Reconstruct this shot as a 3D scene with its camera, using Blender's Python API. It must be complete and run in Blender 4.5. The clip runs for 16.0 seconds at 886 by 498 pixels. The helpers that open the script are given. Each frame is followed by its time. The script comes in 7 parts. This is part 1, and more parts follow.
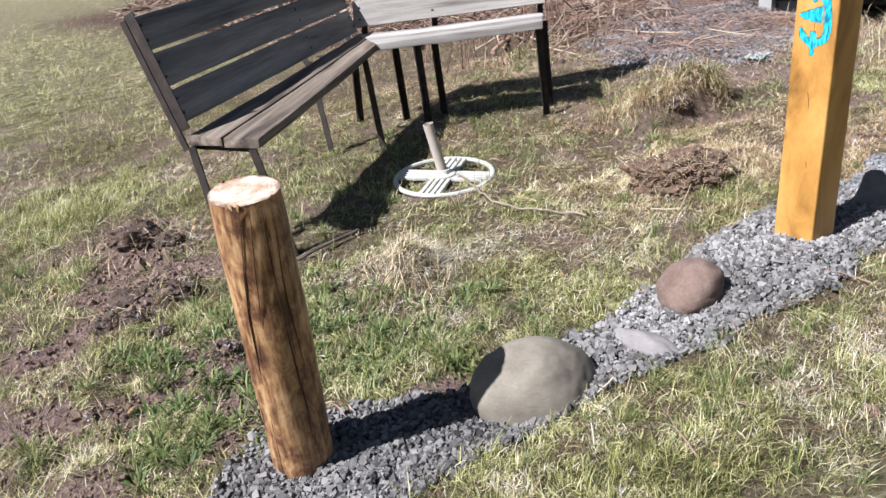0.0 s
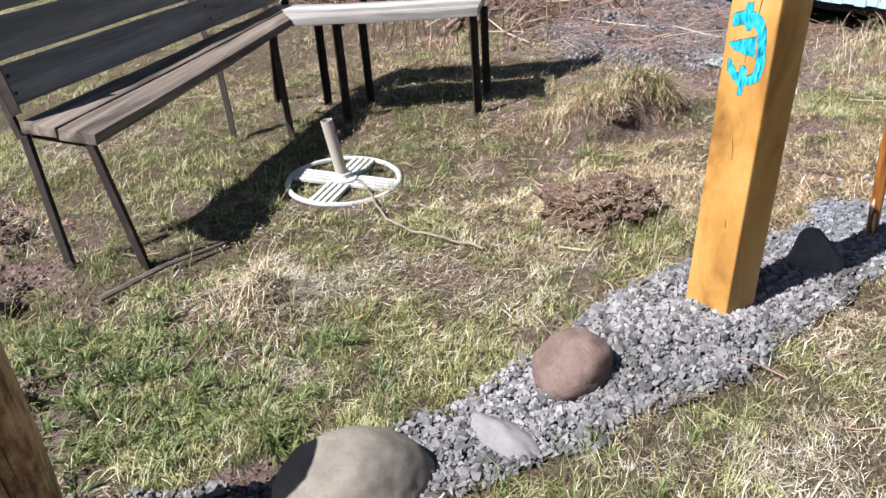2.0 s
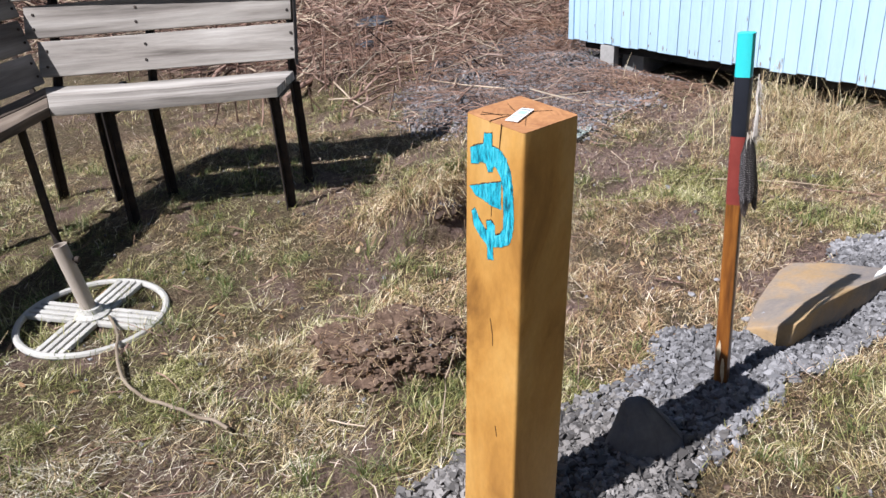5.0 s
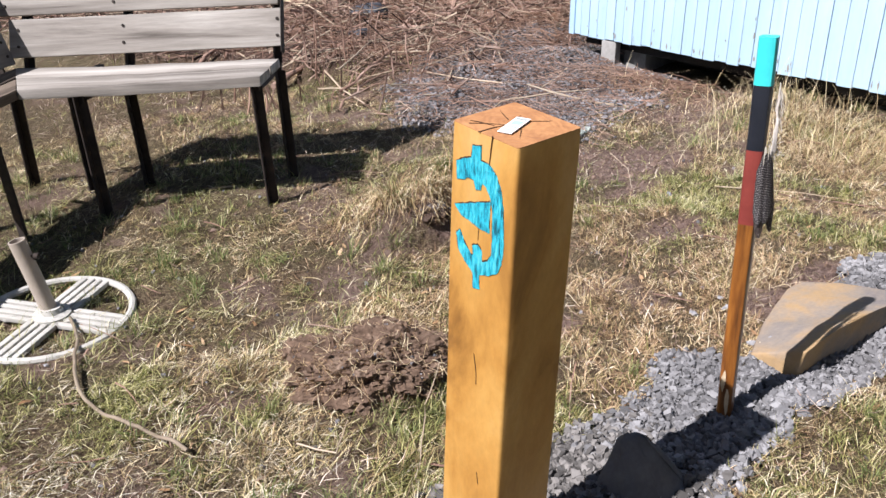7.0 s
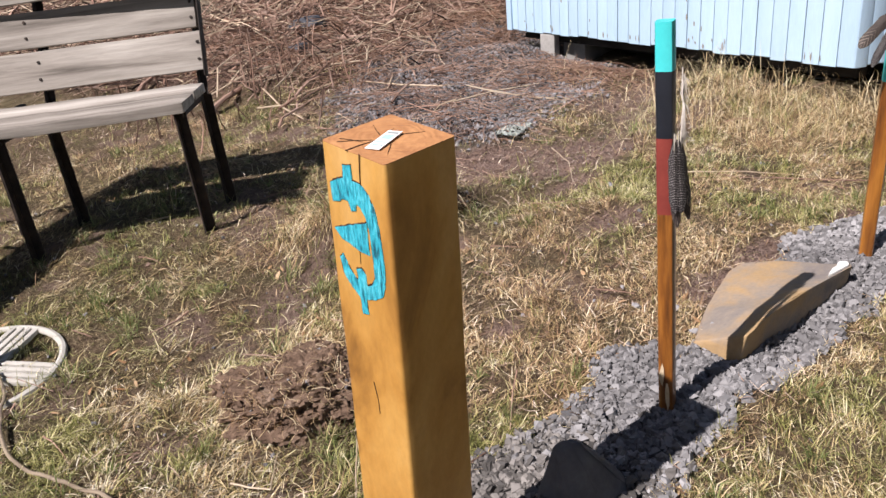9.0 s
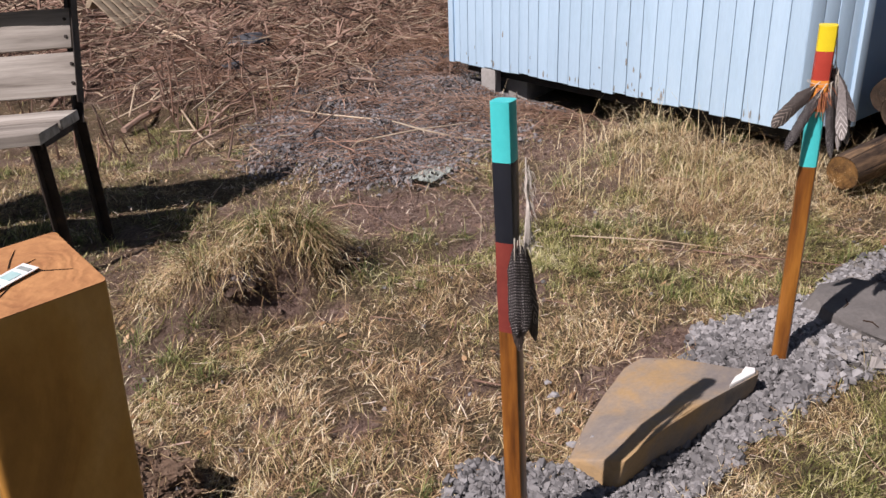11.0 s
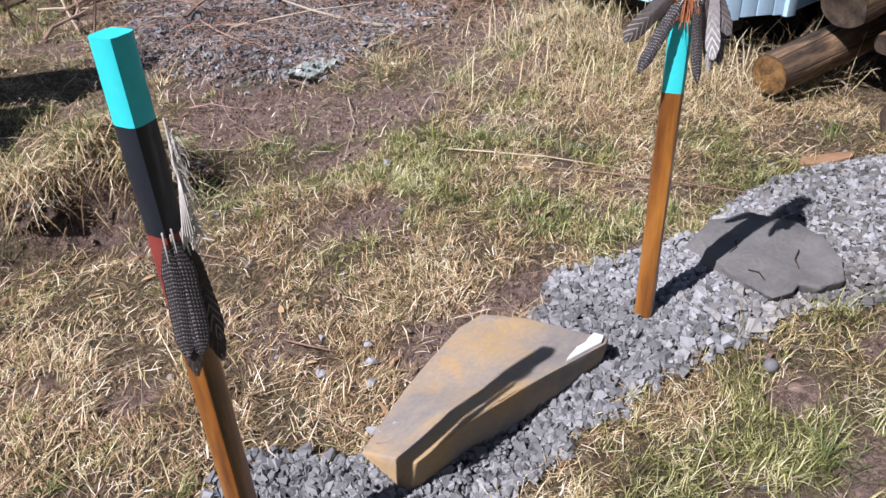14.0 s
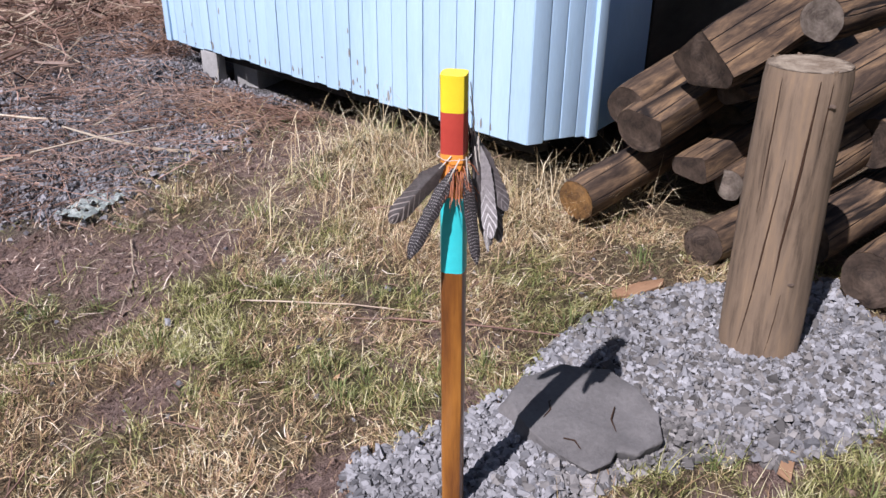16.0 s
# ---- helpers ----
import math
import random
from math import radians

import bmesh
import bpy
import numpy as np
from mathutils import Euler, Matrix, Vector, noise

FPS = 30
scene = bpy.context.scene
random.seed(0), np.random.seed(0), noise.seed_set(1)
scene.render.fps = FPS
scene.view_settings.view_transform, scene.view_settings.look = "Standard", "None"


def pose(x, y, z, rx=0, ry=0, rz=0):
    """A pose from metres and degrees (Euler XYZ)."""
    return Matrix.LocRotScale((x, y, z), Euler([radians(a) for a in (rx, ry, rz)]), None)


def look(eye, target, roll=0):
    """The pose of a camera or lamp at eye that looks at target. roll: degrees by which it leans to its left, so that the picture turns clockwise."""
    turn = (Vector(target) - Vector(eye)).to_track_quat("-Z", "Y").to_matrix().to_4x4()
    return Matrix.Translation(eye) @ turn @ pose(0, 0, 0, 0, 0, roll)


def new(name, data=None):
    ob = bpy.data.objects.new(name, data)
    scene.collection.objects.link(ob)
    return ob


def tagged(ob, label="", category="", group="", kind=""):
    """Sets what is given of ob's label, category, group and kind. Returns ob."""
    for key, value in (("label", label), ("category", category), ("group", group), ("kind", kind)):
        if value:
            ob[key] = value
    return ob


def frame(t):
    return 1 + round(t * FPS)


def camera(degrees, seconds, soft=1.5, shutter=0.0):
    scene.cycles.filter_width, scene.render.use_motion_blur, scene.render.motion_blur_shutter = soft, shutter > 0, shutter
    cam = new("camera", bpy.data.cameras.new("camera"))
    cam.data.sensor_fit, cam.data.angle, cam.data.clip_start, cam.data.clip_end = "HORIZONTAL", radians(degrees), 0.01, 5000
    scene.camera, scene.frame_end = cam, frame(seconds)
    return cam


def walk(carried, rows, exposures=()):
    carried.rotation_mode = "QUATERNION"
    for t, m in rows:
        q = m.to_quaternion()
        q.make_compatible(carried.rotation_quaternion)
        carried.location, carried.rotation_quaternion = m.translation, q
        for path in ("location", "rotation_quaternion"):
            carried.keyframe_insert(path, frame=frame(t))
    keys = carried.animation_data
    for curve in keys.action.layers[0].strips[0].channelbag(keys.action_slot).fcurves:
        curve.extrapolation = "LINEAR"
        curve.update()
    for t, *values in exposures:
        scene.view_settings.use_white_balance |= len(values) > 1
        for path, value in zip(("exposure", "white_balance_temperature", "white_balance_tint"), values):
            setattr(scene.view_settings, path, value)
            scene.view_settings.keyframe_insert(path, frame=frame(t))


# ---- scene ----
cam = camera(58.7, 16.0)
PATH = [
    (0, (0.213, -0.015, 1.426), (1.069, 1.629, 0.674), -6.1),
    (0.5, (0.421, 0.031, 1.431), (1.233, 1.701, 0.688), -6.0),
    (1, (0.557, 0.034, 1.435), (1.369, 1.69, 0.663), -6.3),
    (1.5, (0.689, 0.105, 1.443), (1.544, 1.757, 0.706), -3.9),
    (2, (0.872, 0.279, 1.455), (1.745, 1.869, 0.614), -1.6),
    (2.5, (0.968, 0.352, 1.472), (1.827, 1.932, 0.595), -0.9),
    (3, (1.182, 0.383, 1.508), (1.91, 2.084, 0.749), -2.9),
    (3.5, (1.463, 0.412, 1.485), (2.332, 2.066, 0.77), -1.4),
    (4, (1.587, 0.468, 1.485), (2.535, 2.075, 0.765), -5.4),
    (4.2, (1.632, 0.51, 1.507), (2.652, 2.075, 0.794), -3.7),
    (6.3, (1.95, 0.828, 1.489), (2.979, 2.337, 0.673), -1.3),
    (6.5, (1.942, 0.83, 1.487), (2.96, 2.346, 0.669), -1.4),
    (7, (1.942, 0.831, 1.488), (2.99, 2.341, 0.699), -0.5),
    (7.5, (1.955, 0.825, 1.492), (3.042, 2.309, 0.707), -0.7),
    (8, (1.962, 0.833, 1.489), (3.072, 2.301, 0.707), -0.9),
    (8.5, (1.97, 0.83, 1.485), (3.108, 2.281, 0.711), -1.0),
    (9, (2.111, 0.801, 1.48), (3.206, 2.28, 0.696), -5.2),
    (9.5, (2.308, 0.738, 1.484), (3.469, 2.199, 0.763), -4.9),
    (9.7, (2.341, 0.718, 1.494), (3.515, 2.171, 0.779), -4.9),
    (11.8, (2.827, 0.984, 1.51), (3.963, 2.438, 0.737), -0.4),
    (12, (2.863, 0.957, 1.524), (4.003, 2.412, 0.76), -0.9),
    (12.5, (2.99, 0.928, 1.517), (4.176, 2.324, 0.714), -1.9),
    (13, (3.075, 0.857, 1.509), (4.171, 2.311, 0.680), -3.6),
    (13.5, (3.149, 0.864, 1.495), (4.189, 2.272, 0.529), -4.0),
    (14, (3.301, 0.961, 1.479), (4.375, 2.283, 0.431), -1.2),
    (14.5, (3.464, 1.058, 1.513), (4.607, 2.321, 0.464), 3.0),
    (15, (3.554, 1.09, 1.522), (4.747, 2.339, 0.513), -0.5),
    (15.5, (3.627, 1.073, 1.538), (4.937, 2.277, 0.625), 0.9),
    (16, (3.656, 1.08, 1.55), (5.059, 2.212, 0.683), 0.7),
]
EXPOSURES = ((0.0, 0.92, 5770, 13), (1.5, 0.92, 5790, 14), (2.5, 0.88, 5840, 14), (3.0, 0.72, 5890, 15), (4.2, 0.45, 5960, 15), (6.3, 0.69, 5970, 16), (7.5, 0.6, 6320, 17), (8.5, 0.5, 6440, 18), (9.5, 0.44, 6650, 20), (12.0, -0.03, 6570, 22), (13.0, 0.05, 6000, 20), (13.5, 0.48, 5910, 18), (14.0, 0.56, 5880, 18), (14.5, 0.79, 5790, 18), (15.0, 0.92, 5770, 18), (15.5, 0.81, 5750, 20), (16.0, 0.37, 5890, 22))
walk(cam, [(t, look(eye, target, roll)) for t, eye, target, roll in PATH], EXPOSURES)

# ---- light ----
world = bpy.data.worlds.new("sky")
scene.world = world
world.use_nodes = True
wn = world.node_tree.nodes
sky = wn.new("ShaderNodeTexSky")
sky.sky_type, sky.sun_disc = "NISHITA", False
SUN_UP = 48.5
SUN_FROM = Vector((-math.cos(radians(SUN_UP)), -0.020, math.sin(radians(SUN_UP))))
sky.sun_elevation = radians(SUN_UP)
sky.sun_rotation = math.atan2(SUN_FROM.x, SUN_FROM.y)
wn["Background"].inputs["Strength"].default_value = 0.031
world.node_tree.links.new(sky.outputs["Color"], wn["Background"].inputs["Color"])
sun = new("sun", bpy.data.lights.new("sun", "SUN"))
sun.data.energy, sun.data.angle, sun.data.color = 5.6, radians(0.55), (1.0, 0.965, 0.915)
sun.matrix_world = look(SUN_FROM * 30, (0, 0, 0))

# ---- terrain in numbers ----
rng = np.random.default_rng(7)


def vnoise(x, y, seed=0):
    """Smooth lattice noise between -1 and 1, for arrays."""
    x, y = np.asarray(x, float), np.asarray(y, float)
    xi, yi = np.floor(x), np.floor(y)
    u, v = x - xi, y - yi
    u, v = u * u * (3 - 2 * u), v * v * (3 - 2 * v)

    def h(a, b):
        q = np.sin(a * 127.1 + b * 311.7 + seed * 74.7) * 43758.5453
        return (q - np.floor(q)) * 2 - 1

    low = h(xi, yi) * (1 - u) + h(xi + 1, yi) * u
    high = h(xi, yi + 1) * (1 - u) + h(xi + 1, yi + 1) * u
    return low * (1 - v) + high * v


def fnoise(x, y, seed=0, octaves=3):
    total, amp, size = 0, 1.0, 1.0
    for k in range(octaves):
        total = total + vnoise(x * size, y * size, seed + k) * amp
        amp, size = amp * 0.5, size * 2.03
    return total / 1.75


def smooth(a, b, x):
    t = np.clip((np.asarray(x, float) - a) / (b - a), 0, 1)
    return t * t * (3 - 2 * t)


BED_X = (0.30, 0.45, 0.62, 0.87, 1.26, 1.74, 2.2, 2.55, 3.0, 3.4, 3.74, 3.92, 4.40, 4.50, 4.70, 5.0, 5.15, 5.40, 5.70, 5.98, 6.15)
BED_HI = (1.80, 1.98, 2.16, 2.07, 1.93, 1.89, 1.98, 2.07, 2.10, 2.05, 2.19, 2.00, 1.98, 2.09, 2.14, 2.04, 2.00, 2.03, 2.00, 1.80, 1.55)
BED_LO = (1.78, 1.66, 1.62, 1.60, 1.60, 1.61, 1.60, 1.56, 1.62, 1.70, 1.77, 1.78, 1.76, 1.74, 1.70, 1.64, 1.55, 1.30, 1.14, 1.18, 1.50)


def bed(x, y):
    """How far inside the gravel bed a place lies, in metres; negative outside."""
    wob = fnoise(x * 9, y * 9, 31) * 0.035
    hi, lo = np.interp(x, BED_X, BED_HI), np.interp(x, BED_X, BED_LO)
    d = np.minimum(hi - y, y - lo) + wob
    return np.minimum(d, np.minimum(x - 0.34, 6.2 - x))


def heap(x, y):
    """The old stone heap beside the shed: 1 inside, 0 outside."""
    u = (x - 5.66) * 0.80 + (y - 5.08) * 0.60
    v = -(x - 5.66) * 0.60 + (y - 5.08) * 0.80
    r = np.sqrt((u / 1.38) ** 2 + (v / 0.98) ** 2) + fnoise(x * 2.2, y * 2.2, 12) * 0.20
    return 1 - smooth(0.75, 1.1, r)


def brushy(x, y):
    """The area under the cut brush."""
    edge = 5.9 - 0.10 * (x - 4) + fnoise(x * 1.1, y * 1.1, 44) * 0.5 + smooth(4.75, 4.25, x) * 1.3 + smooth(4.4, 3.2, x) * 1.6
    return smooth(edge - 0.3, edge + 0.5, y) * smooth(3.0, 4.2, x + (y - 6) * 0.12)


LUMPS = (  # x, y, radius, height
    (1.30, 1.78, 0.40, -0.025), (2.92, 2.72, 0.26, 0.05), (3.70, 3.56, 0.36, 0.19), (4.04, 3.55, 0.30, 0.24), (3.60, 3.46, 0.16, 0.05), (1.52, 2.80, 0.20, 0.11),
    (0.60, 4.15, 0.28, 0.09), (0.47, 3.35, 0.26, 0.08), (0.65, 2.62, 0.14, 0.05), (0.18, 2.95, 0.2, 0.03),
    (0.20, 2.6, 0.16, 0.04), (0.10, 2.28, 0.18, 0.04), (5.98, 3.40, 0.34, 0.12), (6.22, 5.22, 0.42, 0.07), (5.75, 3.2, 0.3, 0.06), (6.30, 2.78, 0.42, 0.13), (6.25, 3.25, 0.40, 0.06), (4.24, 3.40, 0.14, -0.05), (3.86, 3.26, 0.14, -0.05), (3.58, 3.34, 0.12, -0.05), (4.02, 1.80, 0.26, -0.042), (4.28, 1.79, 0.26, -0.044), (4.48, 1.79, 0.20, -0.030))
BARE = (  # x, y, rx, ry
    (4.28, 2.20, 0.22, 0.10), (4.55, 2.19, 0.20, 0.10), (5.0, 2.10, 0.16, 0.05), (4.66, 3.78, 0.42, 0.30), (4.98, 3.44, 0.42, 0.26), (4.68, 3.20, 0.24, 0.10),
    (4.47, 2.80, 0.17, 0.12), (3.92, 3.19, 0.12, 0.09), (3.80, 3.37, 0.14, 0.07), (3.66, 3.46, 0.10, 0.06), (4.2, 3.42, 0.10, 0.07), (4.78, 4.22, 0.35, 0.14), (3.60, 2.55, 0.11, 0.07), (3.15, 3.2, 0.10, 0.06), (3.45, 2.75, 0.09, 0.05), 
    (0.64, 4.40, 0.24, 0.24), (0.58, 3.62, 0.34, 0.22), (0.36, 3.36, 0.24, 0.18), (0.68, 2.74, 0.18, 0.20), (0.62, 2.45, 0.16, 0.16), (0.24, 2.62, 0.30, 0.12), (0.13, 2.20, 0.26, 0.10), (0.02, 3.20, 0.22, 0.14), (-0.02, 2.74, 0.16, 0.10),
    (0.5, 3.95, 0.22, 0.14), (-0.1, 2.0, 0.2, 0.2), (1.1, 1.98, 0.2, 0.08), (5.30, 1.38, 0.16, 0.06), (4.74, 1.50, 0.08, 0.06), (4.68, 1.28, 0.12, 0.06), (5.05, 1.45, 0.10, 0.05), (0.35, 1.75, 0.25, 0.2), (5.9, 3.85, 0.4, 0.3))


def bare(x, y):
    out = np.zeros_like(np.asarray(x, float))
    wob = fnoise(x * 5, y * 5, 5) * 0.35
    for a, b, rx, ry in BARE:
        out = np.maximum(out, 1 - smooth(0.6, 1.15, np.sqrt(((x - a) / rx) ** 2 + ((y - b) / ry) ** 2) + wob))
    return out


def churned(x, y):
    """The trampled corner beside the log post, more soil than grass."""
    edge = 0.95 + 0.10 * (y - 3) + fnoise(x * 2.5, y * 2.5, 52) * 0.35
    return smooth(edge + 0.15, edge - 0.25, x) * smooth(1.75, 2.1, y) * smooth(4.9, 4.3, y)


def height(x, y):
    x, y = np.asarray(x, float), np.asarray(y, float)
    cx = 4.0 + 7.0 * np.tanh((x - 4.0) / 7.0)
    z = -0.046 + 0.066 * cx + 0.012 * 8 * np.tanh((y - 2) / 8)
    near = np.exp(-((x - 3) ** 2 + (y - 4) ** 2) / 400)
    z = z + near * (fnoise(x * 1.3, y * 1.3, 2) * 0.02 + fnoise(x * 5, y * 5, 8) * 0.020 + fnoise(x * 14, y * 14, 9) * 0.013) + fnoise(x * 0.06, y * 0.06, 3) * 0.5 * (1 - near)
    b = bed(x, y)
    rise = np.interp(x, (0.3, 1.2, 2.0, 2.5, 2.9, 3.6, 4.3, 4.6, 5.2, 6.2), (0.0, 0.0, 0.025, 0.075, 0.055, 0.014, 0.012, 0.032, 0.03, 0.02))
    z = z + smooth(-0.08, 0.10, b) * rise - smooth(0.0, 0.04, b) * 0.012
    for a, c, r, h in LUMPS:
        steep = np.where(y < c, 1.7, 1.0) if h > 0.15 else 1.0
        z = z + h * np.exp(-(((x - a) ** 2 + ((y - c) * steep) ** 2) / (r * 0.62) ** 2)) * (1 + 0.5 * fnoise(x * 11, y * 11, 61))
    z = z + heap(x, y) * (0.035 + 0.045 * fnoise(x * 3, y * 3, 71)) * smooth(6.35, 6.0, x) - 0.03 * smooth(6.25, 6.6, x) * smooth(2.4, 2.9, y) * smooth(6.0, 5.5, y) + 0.05 * np.exp(-(((x - 6.35) / 0.45) ** 2 + ((y - 5.7) / 0.7) ** 2))
    z = z + brushy(x, y) * (0.05 + 0.10 * (fnoise(x * 0.9, y * 0.9, 81) + 0.6)) * near
    z = z + bare(x, y) * (-0.012 + 0.012 * fnoise(x * 14, y * 14, 91))
    z = z + churned(x, y) * (0.028 * fnoise(x * 6, y * 6, 95) + 0.020 * fnoise(x * 15, y * 15, 96))
    return z


def hz(x, y):
    return float(height(np.array([x]), np.array([y]))[0])


# ---- materials ----
def nodes_of(name):
    m = bpy.data.materials.new(name)
    m.use_nodes = True
    t = m.node_tree
    return m, t, t.nodes["Principled BSDF"]


def ramp_of(t, stops, source):
    r = t.nodes.new("ShaderNodeValToRGB")
    while len(r.color_ramp.elements) < len(stops):
        r.color_ramp.elements.new(0.5)
    for e, (p, c) in zip(r.color_ramp.elements, stops):
        e.position, e.color = p, (*c, 1)
    t.links.new(source, r.inputs["Fac"])
    return r.outputs["Color"]


def noise_of(t, vec, scale, detail=5.0, rough=0.6, distort=0.0):
    n = t.nodes.new("ShaderNodeTexNoise")
    n.inputs["Scale"].default_value, n.inputs["Detail"].default_value = scale, detail
    n.inputs["Roughness"].default_value, n.inputs["Distortion"].default_value = rough, distort
    t.links.new(vec, n.inputs["Vector"])
    return n.outputs["Fac"]


def mapped(t, source, stretch=(1, 1, 1), shift=None):
    m = t.nodes.new("ShaderNodeMapping")
    m.inputs["Scale"].default_value = stretch
    t.links.new(source, m.inputs["Vector"])
    if shift is not None:
        t.links.new(shift, m.inputs["Location"])
    return m.outputs["Vector"]


def mixed(t, fac, a, b, mode="MIX"):
    m = t.nodes.new("ShaderNodeMix")
    m.data_type, m.blend_type = "RGBA", mode
    for value, socket in ((fac, m.inputs[0]), (a, m.inputs[6]), (b, m.inputs[7])):
        if isinstance(value, (int, float)):
            socket.default_value = value
        elif isinstance(value, tuple):
            socket.default_value = (*value, 1)
        else:
            t.links.new(value, socket)
    return m.outputs[2]


def math_of(t, op, a, b=0.0, c=0.0):
    m = t.nodes.new("ShaderNodeMath")
    m.operation = op
    for value, socket in zip((a, b, c), m.inputs):
        if isinstance(value, (int, float)):
            socket.default_value = value
        else:
            t.links.new(value, socket)
    return m.outputs[0]


def bump_of(t, bsdf, source, strength, distance):
    b = t.nodes.new("ShaderNodeBump")
    b.inputs["Strength"].default_value, b.inputs["Distance"].default_value = strength, distance
    t.links.new(source, b.inputs["Height"])
    t.links.new(b.outputs["Normal"], bsdf.inputs["Normal"])


def surface(name, stops, scale=6.0, stretch=(1, 1, 1), fine=60.0, rough=0.85, bump=0.5, depth=0.004, vary=0.35,
            island=0.0, each=0.0, spec=0.3, distort=0.0, metal=0.0, coat=0.0):
    """Broad colour patches from stops, fine grain over them, relief, and a shade of its own for each piece."""
    m, t, bsdf = nodes_of(name)
    tc = t.nodes.new("ShaderNodeTexCoord").outputs["Object"]
    info = t.nodes.new("ShaderNodeObjectInfo").outputs["Random"]
    shift = math_of(t, "MULTIPLY", info, 37.0)
    vec = mapped(t, tc, stretch, shift)
    broad = noise_of(t, vec, scale, 6, 0.6, distort)
    grain = noise_of(t, vec, fine, 4, 0.7)
    col = ramp_of(t, stops, broad)
    col = mixed(t, vary, col, ramp_of(t, ((0.25, (0.25, 0.25, 0.25)), (0.75, (1, 1, 1))), grain), "MULTIPLY")
    if island:
        g = t.nodes.new("ShaderNodeNewGeometry").outputs["Random Per Island"]
        col = mixed(t, 1.0, col, ramp_of(t, ((0, (1 - island,) * 3), (1, (1, 1, 1))), g), "MULTIPLY")
    if each:
        col = mixed(t, 1.0, col, ramp_of(t, ((0, (1 - each,) * 3), (1, (1, 1, 1))), info), "MULTIPLY")
    t.links.new(col, bsdf.inputs["Base Color"])
    bsdf.inputs["Roughness"].default_value, bsdf.inputs["Metallic"].default_value = rough, metal
    bsdf.inputs["Specular IOR Level"].default_value, bsdf.inputs["Coat Weight"].default_value = spec, coat
    bsdf.inputs["Coat Roughness"].default_value = 0.25
    if bump:
        both = math_of(t, "ADD", math_of(t, "MULTIPLY", grain, 0.5), broad)
        bump_of(t, bsdf, both, bump, depth)
    return m


def blades(name, stops, soft=0.3, patch=0.0):
    """Grass and straw: a colour for each blade, leaning to one side of the range patch by patch, and light that passes through."""
    m, t, bsdf = nodes_of(name)
    g = t.nodes.new("ShaderNodeNewGeometry").outputs["Random Per Island"]
    if patch:
        tc = t.nodes.new("ShaderNodeTexCoord").outputs["Object"]
        lean = math_of(t, "ADD", math_of(t, "MULTIPLY", noise_of(t, tc, 16, 3, 0.6), 1.3), math_of(t, "MULTIPLY", noise_of(t, tc, 3.5, 3, 0.6), 1.2))
        g = math_of(t, "ADD", g, math_of(t, "MULTIPLY", math_of(t, "SUBTRACT", lean, 1.25), patch))
    col = ramp_of(t, stops, g)
    t.links.new(col, bsdf.inputs["Base Color"])
    bsdf.inputs["Roughness"].default_value, bsdf.inputs["Specular IOR Level"].default_value = 0.6, 0.25
    tr = t.nodes.new("ShaderNodeBsdfTranslucent")
    t.links.new(col, tr.inputs["Color"])
    mx = t.nodes.new("ShaderNodeMixShader")
    mx.inputs["Fac"].default_value = soft
    t.links.new(bsdf.outputs[0], mx.inputs[1])
    t.links.new(tr.outputs[0], mx.inputs[2])
    t.links.new(mx.outputs[0], t.nodes["Material Output"].inputs["Surface"])
    return m


